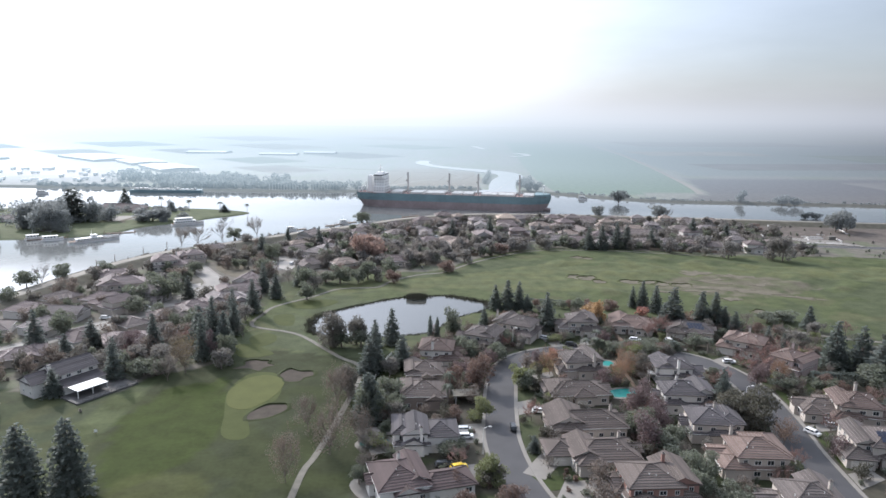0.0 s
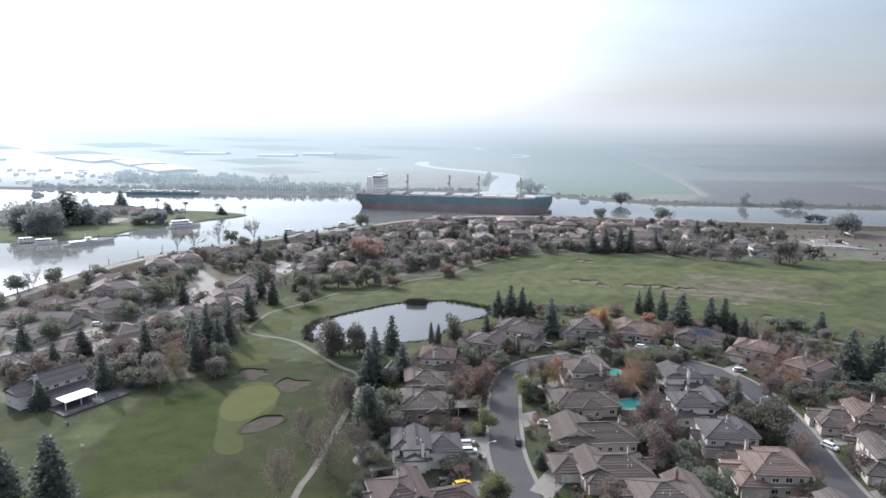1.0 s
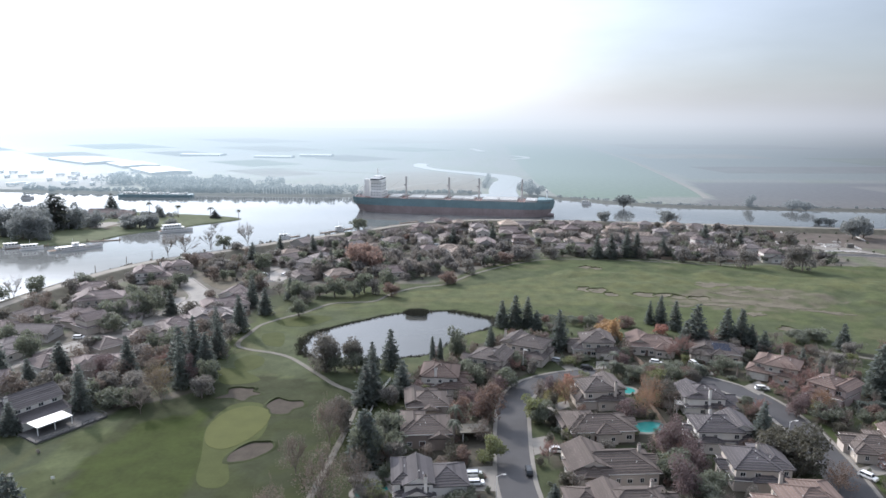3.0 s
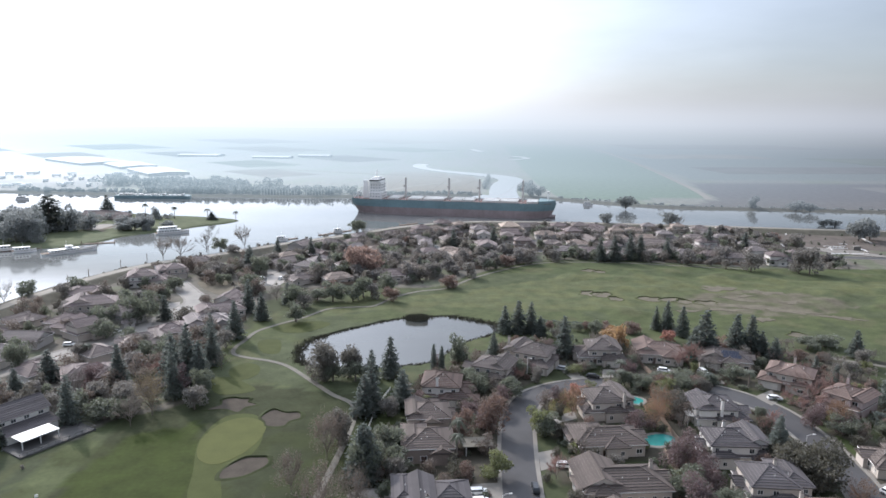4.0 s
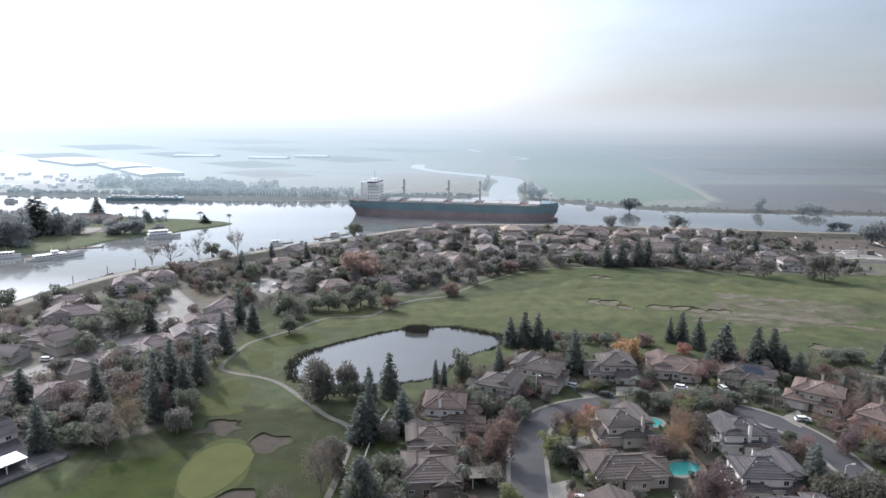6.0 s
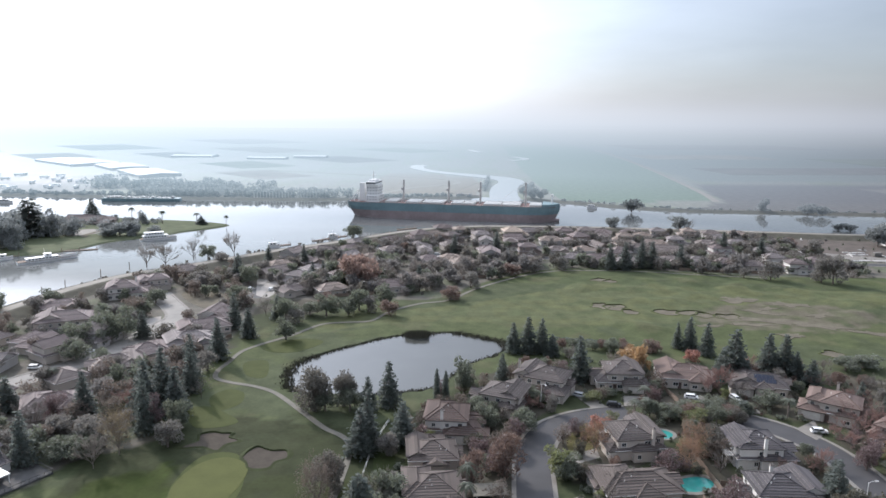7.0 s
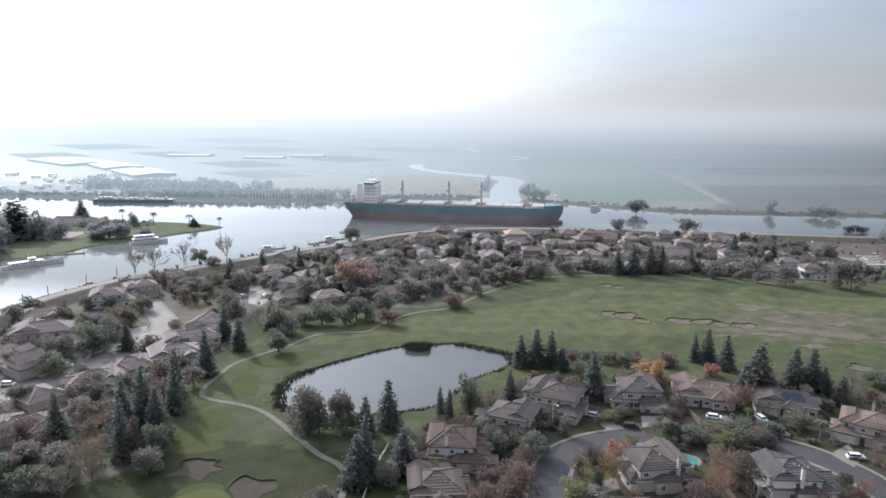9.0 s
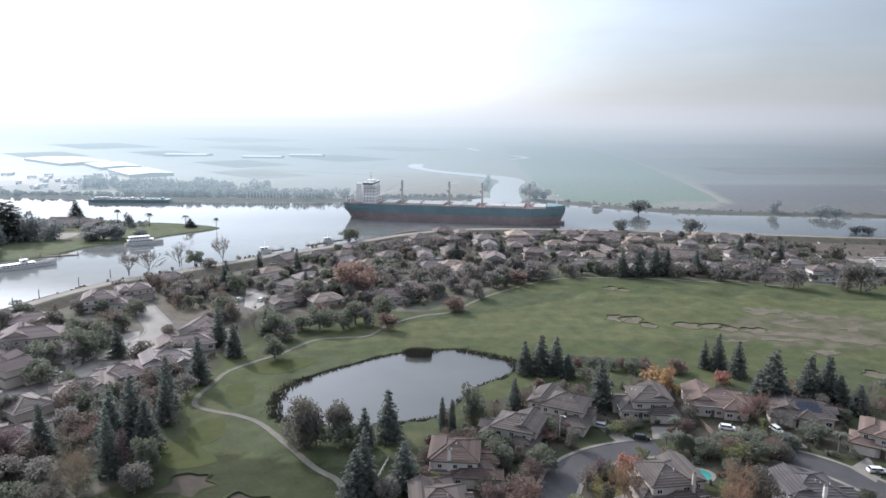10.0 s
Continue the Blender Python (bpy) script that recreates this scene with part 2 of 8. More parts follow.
# far bunkers and sandy wastes: x, y, reach
BUNKERS = ((97, 430, 7), (86, 376, 8), (93, 366, 4), (111, 366, 6), (125, 363, 8), (156, 386, 9), (177, 376, 11), (152, 331, 7), (156, 308, 5), (136, 356, 9), (150, 356, 11),
           (166, 349, 12), (178, 340, 9), (155, 367, 8), (122, 345, 6), (220, 420, 12), (140, 346, 8), (191, 334, 8))
GOLF = smooth([(-33, 90), (-20, 150), (-17, 200), (-12, 245), (0, 268), (18, 288), (36, 302), (60, 300), (90, 290), (130, 292), (175, 275), (260, 240), (420, 230),
               (430, 420), (300, 432), (194, 441), (152, 451), (123, 459), (95, 461), (75, 459), (56, 450), (36, 432), (20, 415), (6, 394), (-14, 388), (-28, 392),
               (-50, 372), (-72, 345), (-82, 305), (-83, 284), (-80, 258), (-78, 240), (-98, 225), (-105, 190), (-100, 150), (-110, 90)], True, 4)


# ---------- ground: one sheet to the horizon ----------
def spaced(lo, hi, step, far_lo, far_hi):
    mid = list(np.arange(lo, hi + step / 2, step))
    a, d = lo, step
    while a > far_lo:
        d *= 1.16
        a -= d
        mid.insert(0, a)
    b, d = hi, step
    while b < far_hi:
        d *= 1.12
        b += d
        mid.append(b)
    return np.array(mid)


gx, gy = spaced(-220, 330, 2.5, -5200, 5200), spaced(110, 640, 2.5, -900, 4900)
GX, GY = np.meshgrid(gx, gy)


def fuzz(size, seed):
    """Slow random field over the sheet, -1 to 1."""
    out = np.empty(GX.shape)
    it = np.nditer([GX, GY], flags=["multi_index"])
    for a, b in it:
        out[it.multi_index] = noise.noise((float(a) / size, float(b) / size, seed))
    return out


f1, f2, f3 = fuzz(60.0, 0.0), fuzz(17.0, 5.0), fuzz(9.0, 11.0)
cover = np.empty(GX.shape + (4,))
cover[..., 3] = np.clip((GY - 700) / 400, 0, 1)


def lay(mask, colour, amount=1.0):
    m = (mask.astype(float) * amount)[..., None]
    cover[..., :3] = cover[..., :3] * (1 - m) + np.array(colour) * m


cover[..., :3] = (0.065, 0.06, 0.046)
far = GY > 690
# far land starts paler than near ground, imitating haze in its colour
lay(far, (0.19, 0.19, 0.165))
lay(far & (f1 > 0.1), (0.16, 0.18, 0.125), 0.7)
# broad fields beyond the river
lay(inside([(150, 790), (318, 800), (353, 975), (396, 1251), (440, 1585), (500, 2200), (240, 2200), (170, 1300), (150, 1000)], GX, GY), (0.125, 0.165, 0.12))
lay(inside([(330, 800), (900, 740), (1600, 700), (1600, 1020), (400, 1010), (360, 960)], GX, GY), (0.11, 0.105, 0.105))
lay(inside([(395, 1060), (1800, 1060), (2400, 2300), (480, 2300)], GX, GY), (0.15, 0.165, 0.15))
lay(inside([(-1500, 860), (-420, 840), (-400, 960), (-480, 1100), (-1500, 1150)], GX, GY), (0.135, 0.135, 0.13))
lay(inside([(-590, 1006), (-624, 1101), (-517, 1074), (-452, 985), (-486, 950)], GX, GY), (0.27, 0.23, 0.21))
lay(inside([(-40, 840), (55, 850), (75, 960), (70, 1060), (0, 1150), (-60, 1150), (-80, 1000)], GX, GY), (0.16, 0.135, 0.1))
lay(inside([(255, 706), (600, 655), (1600, 560), (1600, 720), (900, 745), (335, 805), (300, 770)], GX, GY), (0.12, 0.114, 0.11))
golf = inside(GOLF, GX, GY)
lay(golf, (0.066, 0.076, 0.041))
lay(golf & (f1 + 0.5 * f2 > 0.05), (0.073, 0.085, 0.039), 0.8)
lay(golf & (f2 > 0.3), (0.09, 0.088, 0.05), 0.5)
lay(golf & (f3 > 0.28), (0.05, 0.061, 0.027), 0.45)
lay(golf & (GY < 250 + 8 * f2) & (GX > -95), (0.033, 0.038, 0.019), 0.85)
lay(golf & (GY < 215 + 12 * f2) & (f3 + f2 > 0.0), (0.037, 0.044, 0.016), 0.55)
lay(golf & (((GX + 76) / 16) ** 2 + ((GY - 190) / 34) ** 2 + 0.6 * f2 < 1), (0.037, 0.05, 0.011), 0.8)
lay(golf & (((GX + 66) / 13) ** 2 + ((GY - 152) / 10) ** 2 + 0.5 * f2 + 0.3 * f3 < 1), (0.062, 0.066, 0.024), 0.6)
fair = inside(smooth([(-60, 330), (-30, 345), (10, 352), (60, 345), (110, 350), (170, 372), (230, 372), (330, 350), (330, 395), (230, 405), (150, 415), (90, 420), (40, 395), (0, 375), (-40, 362)], True, 4), GX, GY)
lay(fair, (0.09, 0.098, 0.05), 0.85)
lay(fair & (f3 + 0.4 * f2 > 0.12), (0.1, 0.103, 0.045), 0.4)
lay(fair & (f3 < -0.2), (0.068, 0.083, 0.039), 0.45)
bare = ((GX - 165) / 46) ** 2 + ((GY - 358) / 24) ** 2 + 0.5 * f2 < 0.9
lay(bare & golf & (f2 + f3 > -0.35), (0.1, 0.094, 0.064), 0.75)
lay(bare & golf & (f3 - 0.5 * f2 > 0.1), (0.12, 0.104, 0.08), 0.65)
lay(bare & golf & (f3 + 0.3 * f2 < -0.22), (0.075, 0.078, 0.045), 0.7)
lay(golf & (GX > 60) & (GY > 405) & (f2 + 0.5 * f3 < -0.05), (0.0619, 0.0757, 0.0361), 0.7)
lay(~golf & ~far & (f2 > 0.05), (0.046, 0.058, 0.026), 0.75)
lay(~golf & ~far & (f2 < -0.32), (0.09, 0.08, 0.064), 0.6)
# gardens to the west and under the flood bank, lightened to imitate haze
outer = ~golf & ~far & ((GX < -84) | (GY > 388))
lay(outer, (0.15, 0.138, 0.118), 0.75)
lay(outer & (f2 > 0.15), (0.1, 0.115, 0.07), 0.6)
# long grass beside the near fairway
lay(outer & (GX < 0) & (GY < 214 + 10 * f2), (0.04, 0.05, 0.024), 0.9)
lay(outer & (GX < 0) & (GY < 210 + 10 * f2) & (f3 > 0.1), (0.062, 0.066, 0.03), 0.6)
lay(inside([(235, 515), (330, 490), (440, 470), (480, 540), (340, 557), (262, 570)], GX, GY), (0.115, 0.099, 0.087))

gz = np.zeros(GX.shape)
pond_in = inside(POND, GX, GY)
gz[pond_in] = -1.2
# low mounds in the far rough, level round the bunkers and greens
level = np.ones(GX.shape)
for bx, by, br in BUNKERS:
    level = np.minimum(level, np.clip((np.hypot(GX - bx, GY - by) - br - 3) / 12, 0, 1))
hilly = golf & (GX > 70) & (GY > 330) & (GY < 440)
gz += np.where(hilly, np.clip(f2 + 0.25, 0, 1) * 2.2 * level * np.clip((440 - GY) / 10, 0, 1) * np.clip((GY - 330) / 10, 0, 1) * np.clip((GX - 70) / 12, 0, 1), 0)
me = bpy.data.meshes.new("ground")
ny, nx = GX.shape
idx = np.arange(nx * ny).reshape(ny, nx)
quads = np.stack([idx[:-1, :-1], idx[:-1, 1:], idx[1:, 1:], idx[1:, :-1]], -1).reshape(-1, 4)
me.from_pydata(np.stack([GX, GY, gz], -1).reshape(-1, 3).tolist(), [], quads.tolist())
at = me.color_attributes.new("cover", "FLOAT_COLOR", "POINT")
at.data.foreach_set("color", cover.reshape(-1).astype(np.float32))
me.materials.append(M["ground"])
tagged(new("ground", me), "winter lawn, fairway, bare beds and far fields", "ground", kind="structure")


def sheet(name, poly, z, mat, label, category, kind="structure", depth=0.06):
    s = Shape()
    s.prism(poly, z - depth, z)
    return tagged(part(name, s, mat), label, category, kind=kind)


# ---------- water ----------
near_edge = offset(LEVEE, 8)
river = near_edge + [(1400, 520), (1400, 640)] + FAR_BANK_E[::-1] + FAR_BANK[::-1] + [(-1400, 200)]
sheet("river_water", river, 0.35, M["river"], "pale hazy river mirroring the bright sky", "river")
s = Shape()
widths = [17, 17, 17, 18, 20, 18, 14, 11, 12, 14, 16, 10, 8, 12, 9, 8]
rails = ([], [])
for i, (x, y) in enumerate(CREEK):
    k = i / 6
    w = np.interp(k, range(16), widths)
    rails[0].append(w)
left = [offset(CREEK, w)[i] for i, w in enumerate(rails[0])]
right = [offset(CREEK, -w)[i] for i, w in enumerate(rails[0])]
for i in range(len(CREEK) - 1):
    if 1330 < CREEK[i][1] < 1480 or 1600 < CREEK[i][1] < 1780 or CREEK[i][1] > 1910:
        continue    # dry reaches hidden by scrub
    s.face((*left[i], 0.37), (*right[i], 0.37), (*right[i + 1], 0.37), (*left[i + 1], 0.37))
tagged(part("creek_water", s, M["river"]), "winding creek of pale water joining the river", "creek", kind="structure")
sheet("pond_water", POND, -0.35, M["pond"], "still grey golf course pond", "pond", depth=0.3)

# ---------- levees and banks ----------
s = Shape()
ribbon(s, LEVEE, [(14, 0.0), (5, 2.4), (4, 2.8), (-4, 2.8), (-5, 2.6), (-12, 0.0)])
tagged(part("levee", s, M["bank"]), "grassy flood bank beside the river", "levee", kind="structure")
s = Shape()
ribbon(s, LEVEE, [(3, 2.8), (2.8, 2.87), (-2.8, 2.87), (-3, 2.8)])
tagged(part("levee_road", s, M["gravel"]), "pale gravel track on top of the flood bank", "track", kind="structure")
for line in (FAR_BANK, FAR_BANK_E):
    s = Shape()
    ribbon(s, line, [(16, 0.0), (9, 2.2), (5, 2.2), (-2, 0.2)])
    tagged(part("far_bank", s, M["bank"]), "low overgrown bank across the river", "bank", kind="structure")

# ---------- distance: a glowing see-through wall that paints pale haze before the horizon ---
def haze_material():
    m = bpy.data.materials.new("horizon_haze")
    m.use_nodes = True
    nt = m.node_tree
    nt.nodes.clear()
    N, L = nt.nodes.new, nt.links.new
    out, em, tr, mx = N("ShaderNodeOutputMaterial"), N("ShaderNodeEmission"), N("ShaderNodeBsdfTransparent"), N("ShaderNodeMixShader")
    geo, sep = N("ShaderNodeNewGeometry"), N("ShaderNodeSeparateXYZ")
    L(geo.outputs["Position"], sep.inputs[0])
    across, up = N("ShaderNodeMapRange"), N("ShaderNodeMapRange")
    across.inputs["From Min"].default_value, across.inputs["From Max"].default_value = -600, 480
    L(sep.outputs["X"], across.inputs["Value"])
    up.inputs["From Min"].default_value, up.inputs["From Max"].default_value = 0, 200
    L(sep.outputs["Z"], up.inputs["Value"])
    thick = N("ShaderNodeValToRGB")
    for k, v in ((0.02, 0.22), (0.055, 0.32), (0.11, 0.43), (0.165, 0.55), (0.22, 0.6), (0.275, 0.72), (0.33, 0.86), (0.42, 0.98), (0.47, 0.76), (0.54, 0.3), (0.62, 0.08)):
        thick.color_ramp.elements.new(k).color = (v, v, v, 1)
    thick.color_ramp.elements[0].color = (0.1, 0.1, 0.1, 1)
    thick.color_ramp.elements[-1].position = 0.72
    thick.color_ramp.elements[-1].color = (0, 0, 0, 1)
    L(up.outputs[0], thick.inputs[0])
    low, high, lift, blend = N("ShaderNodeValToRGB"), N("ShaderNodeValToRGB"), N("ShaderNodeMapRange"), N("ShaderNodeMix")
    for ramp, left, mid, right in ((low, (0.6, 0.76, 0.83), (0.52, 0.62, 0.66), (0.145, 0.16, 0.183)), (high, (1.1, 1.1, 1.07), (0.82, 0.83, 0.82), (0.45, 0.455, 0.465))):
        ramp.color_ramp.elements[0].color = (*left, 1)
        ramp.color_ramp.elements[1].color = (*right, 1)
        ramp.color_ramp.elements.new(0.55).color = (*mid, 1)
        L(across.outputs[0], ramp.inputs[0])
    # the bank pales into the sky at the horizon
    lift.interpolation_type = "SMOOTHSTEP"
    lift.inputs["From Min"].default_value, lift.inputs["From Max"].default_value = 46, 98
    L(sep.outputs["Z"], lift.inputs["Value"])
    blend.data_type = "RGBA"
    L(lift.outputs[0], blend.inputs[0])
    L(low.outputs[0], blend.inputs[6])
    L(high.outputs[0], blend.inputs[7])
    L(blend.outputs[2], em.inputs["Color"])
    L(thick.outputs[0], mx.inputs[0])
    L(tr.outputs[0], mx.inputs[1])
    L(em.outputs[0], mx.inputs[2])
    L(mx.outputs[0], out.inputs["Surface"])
    return m


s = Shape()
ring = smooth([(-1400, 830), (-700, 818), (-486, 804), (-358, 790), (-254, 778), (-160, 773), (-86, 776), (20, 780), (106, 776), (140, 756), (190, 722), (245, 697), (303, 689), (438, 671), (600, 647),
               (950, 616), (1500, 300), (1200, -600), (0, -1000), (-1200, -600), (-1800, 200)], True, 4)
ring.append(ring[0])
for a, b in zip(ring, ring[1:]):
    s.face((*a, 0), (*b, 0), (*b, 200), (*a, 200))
tagged(part("backdrop", s, haze_material()), "glowing veil of painted haze before the far horizon", "haze", kind="structure")

# ---------- more materials ----------
WALLS = {"cream": (0.52, 0.465, 0.41), "white": (0.68, 0.65, 0.61), "grey": (0.44, 0.42, 0.4), "brown": (0.27, 0.22, 0.19), "pink": (0.5, 0.4, 0.37), "brick": (0.28, 0.16, 0.13)}
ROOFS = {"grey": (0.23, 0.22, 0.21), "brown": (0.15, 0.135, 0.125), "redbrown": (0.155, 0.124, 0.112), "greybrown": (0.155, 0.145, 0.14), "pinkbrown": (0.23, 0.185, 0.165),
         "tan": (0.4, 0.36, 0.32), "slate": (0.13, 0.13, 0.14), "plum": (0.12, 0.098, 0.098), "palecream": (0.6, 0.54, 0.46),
         # paler copies of three tiles for distant roofs, haze put into the colour
         "hazedbrown": (0.3, 0.28, 0.27), "hazedred": (0.29, 0.262, 0.26), "hazedgrey": (0.33, 0.32, 0.32)}
for k, c in WALLS.items():
    M["wall_" + k] = material("stucco_" + k, tuple(0.92 * q for q in c), 0.9, 0.12, 3, 2.0, bump=0.2, obj=0.3)
for k, c in ROOFS.items():
    M["roof_" + k] = material("roof_tile_" + k, tuple(f * q for f, q in zip((0.65, 0.59, 0.565), c)), 0.85, 0.55, 2.5, 2.5, bump=0.3, island=1.2, obj=0.6, gloss=0.25)
# pale colour on course risers paints the backlit highlight along the tiles
M["tile_edge"] = material("highlit_tile_butts", (0.44, 0.4, 0.37), 0.9, 0.35, 1.5, 2.0, gloss=0.2)
M["trim"] = material("white_trim", (0.75, 0.73, 0.7), 0.6, 0.08, 2, 2.0)
M["glass"] = material("window_glass", (0.03, 0.035, 0.04), 0.08, 0.3, 2, 1.0, obj=0.4)
M["door"] = material("panel_door", (0.62, 0.58, 0.52), 0.6, 0.1, 2, 2.0)
M["solar"] = material("solar_panel", (0.015, 0.02, 0.04), 0.12, 0.2, 2, 1.0)
M["bark"] = material("bark", (0.17, 0.14, 0.12), 0.95, 0.3, 0.5, 4.0, bump=0.3)
# far carries air haze in its colour; winter is thin leaf, partly paled likewise
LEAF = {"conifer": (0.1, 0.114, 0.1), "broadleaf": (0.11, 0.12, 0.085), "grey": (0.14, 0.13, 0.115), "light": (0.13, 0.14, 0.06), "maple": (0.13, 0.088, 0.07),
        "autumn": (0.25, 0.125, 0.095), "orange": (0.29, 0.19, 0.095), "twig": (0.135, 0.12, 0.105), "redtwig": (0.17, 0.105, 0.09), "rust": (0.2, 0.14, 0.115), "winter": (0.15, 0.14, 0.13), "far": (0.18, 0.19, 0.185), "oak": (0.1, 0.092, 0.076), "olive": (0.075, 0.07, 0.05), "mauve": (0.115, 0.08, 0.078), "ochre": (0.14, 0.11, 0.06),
        "amber": (0.19, 0.118, 0.075), "umber": (0.115, 0.092, 0.075)}
for k, c in LEAF.items():
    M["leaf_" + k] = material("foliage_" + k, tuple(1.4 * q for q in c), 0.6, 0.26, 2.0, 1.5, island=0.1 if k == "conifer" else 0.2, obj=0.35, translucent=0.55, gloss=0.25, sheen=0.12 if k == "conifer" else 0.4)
M["wood"] = material("weathered_fence_wood", (0.2, 0.15, 0.115), 0.9, 0.25, 1.5, 4.0, bump=0.2)
M["pool"] = material("pool_water", (0.045, 0.25, 0.225), 0.08, 0.1, 2, 1.0)
M["crane"] = material("crane_paint", (0.5, 0.48, 0.46), 0.6, 0.15, 3, 1.0)
M["forecourt"] = material("pale_forecourt_concrete", (0.27, 0.25, 0.225), 0.85, 0.2, 4, 3.0, bump=0.2)
M["verge"] = material("winter_verge_grass", (0.095, 0.108, 0.062), 0.9, 0.35, 6, 1.5, gloss=0.08)
M["lawn"] = material("clipped_lawn", (0.045, 0.056, 0.022), 0.85, 0.25, 2, 2.0, gloss=0.08)
M["tee"] = material("mown_tee", (0.057, 0.066, 0.023), 0.85, 0.2, 4, 2.0, gloss=0.08)
M["rough"] = material("rough_grass", (0.041, 0.048, 0.022), 0.9, 0.35, 4, 1.5, gloss=0.08)
M["dormant"] = material("dormant_turf", (0.1, 0.09, 0.04), 0.9, 0.3, 4, 1.5, gloss=0.08)
M["lip"] = material("bunker_lip_turf", (0.062, 0.07, 0.03), 0.9, 0.3, 4, 1.5, gloss=0.08)
M["slatefence"] = material("dark_timber", (0.075, 0.072, 0.07), 0.85, 0.3, 1.5, 3.0, bump=0.3)
M["leaf_reed"] = material("dry_reeds", (0.085, 0.08, 0.055), 0.9, 0.4, 3, 1.0, island=0.5)
M["tyre"] = material("rubber", (0.02, 0.02, 0.02), 0.9, 0.1)
M["rim"] = material("wheel_metal", (0.45, 0.45, 0.46), 0.35, 0.1, metal=0.8)
M["lamp"] = material("lamp_lens", (0.6, 0.55, 0.5), 0.2, 0.05)
for k, c in {"white": (0.78, 0.78, 0.77), "black": (0.02, 0.022, 0.025), "silver": (0.45, 0.46, 0.47), "yellow": (0.75, 0.52, 0.03), "blue": (0.06, 0.1, 0.2)}.items():
    M["car_" + k] = material("car_paint_" + k, c, 0.25, 0.04, 2, 1.0)


# ---------- houses ----------
def roof_shape(s, x0, x1, y0, y1, z, kind, slope=0.44, over=0.6, course=0.75):
    """Hip or gable roof over a rectangle, laid in stepped courses; gives the ridge height."""
    x0, x1, y0, y1 = x0 - over, x1 + over, y0 - over, y1 + over
    w, d = x1 - x0, y1 - y0
    half = min(w, d) / 2
    zt, zb = z + half * slope, z
    cut = 0.0 if kind == "gable" else half
    if w >= d:
        ym = (y0 + y1) / 2
        a, b = (x0 + cut, ym, zt), (x1 - cut, ym, zt)
        planes = [((x0, y0, zb), (x1, y0, zb), b, a), ((x1, y1, zb), (x0, y1, zb), a, b)]
        ends = [((x1, y0, zb), (x1, y1, zb), b, b), ((x0, y1, zb), (x0, y0, zb), a, a)]
    else:
        xm = (x0 + x1) / 2
        a, b = (xm, y0 + cut, zt), (xm, y1 - cut, zt)
        planes = [((x1, y0, zb), (x1, y1, zb), b, a), ((x0, y1, zb), (x0, y0, zb), a, b)]
        ends = [((x0, y0, zb), (x1, y0, zb), a, a), ((x1, y1, zb), (x0, y1, zb), b, b)]
    if kind == "hip":
        planes += ends
    n = max(4, int(half * 1.1 / course))
    for p, q, r, t in planes:
        p, q, r, t = Vector(p), Vector(q), Vector(r), Vector(t)
        nrm = (q - p).cross(t - p).normalized()
        for i in range(n):
            lo, hi = i / n, (i + 1) / n
            A, B = p.lerp(t, lo) + nrm * 0.13, q.lerp(r, lo) + nrm * 0.13
            C, D = q.lerp(r, hi), p.lerp(t, hi)
            s.face(A, B, C, D)
            s.edges.append(len(s.f))
            s.face(p.lerp(t, lo), q.lerp(r, lo), B, A)
    caps = [(a, b)] if kind == "gable" else [(a, b), ((x0, y0, zb), a), ((x1, y1, zb), b), ((x0, y1, zb), a if w >= d else b), ((x1, y0, zb), b if w >= d else a)]
    for p, q in caps:
        if (Vector(p) - Vector(q)).length > 0.5:
            s.tube(Vector(p) + Vector((0, 0, 0.06)), Vector(q) + Vector((0, 0, 0.08)), 0.16, 0.16, 5)
    s.face((x0, y0, zb - 0.02), (x0, y1, zb - 0.02), (x1, y1, zb - 0.02), (x1, y0, zb - 0.02))
    if kind == "hip":
        for p, q in (((x0, y0), (x1, y0)), ((x1, y0), (x1, y1)), ((x1, y1), (x0, y1)), ((x0, y1), (x0, y0))):
            s.face((*p, zb - 0.22), (*q, zb - 0.22), (*q, zb + 0.02), (*p, zb + 0.02))
    return zt, a, b


def window_meshes():
    f, g = Shape(), Shape()
    for x0, x1, z0, z1 in ((-0.7, -0.6, 0, 1.4), (0.6, 0.7, 0, 1.4), (-0.6, 0.6, 0, 0.1), (-0.6, 0.6, 1.3, 1.4), (-0.03, 0.03, 0.1, 1.3)):
        f.box(x0, x1, -0.1, 0.0, z0, z1)
    g.box(-0.6, 0.6, -0.04, 0.0, 0.1, 1.3)
    return f.mesh("window", M["trim"]), g.mesh("pane", M["glass"])


def garage_mesh():
    s = Shape()
    for i in range(4):
        s.box(-2.4, 2.4, -0.1, -0.02, 0.04 + i * 0.55, 0.56 + i * 0.55)
    s.box(-2.55, 2.55, -0.03, 0.0, 0, 2.35)
    return s.mesh("garage_door", M["door"])


def door_mesh():
    s = Shape()
    s.box(-0.6, 0.6, -0.08, 0.0, 0, 2.3)
    s.box(-0.4, -0.05, -0.11, -0.08, 0.3, 2.0)
    s.box(0.05, 0.4, -0.11, -0.08, 0.3, 2.0)
    return s.mesh("door", M["roof_redbrown"])


WINDOW, PANE = window_meshes()
GARAGE, DOOR = garage_mesh(), door_mesh()
pick = random.Random(4)
WORD = {"redbrown": "red-brown", "greybrown": "grey-brown", "pinkbrown": "pinkish brown", "palecream": "pale cream", "tan": "tan", "brown": "brown", "grey": "grey", "slate": "dark slate", "plum": "dark plum-brown", "hazedbrown": "faded brown", "hazedred": "haze-paled red-brown", "hazedgrey": "faded grey"}


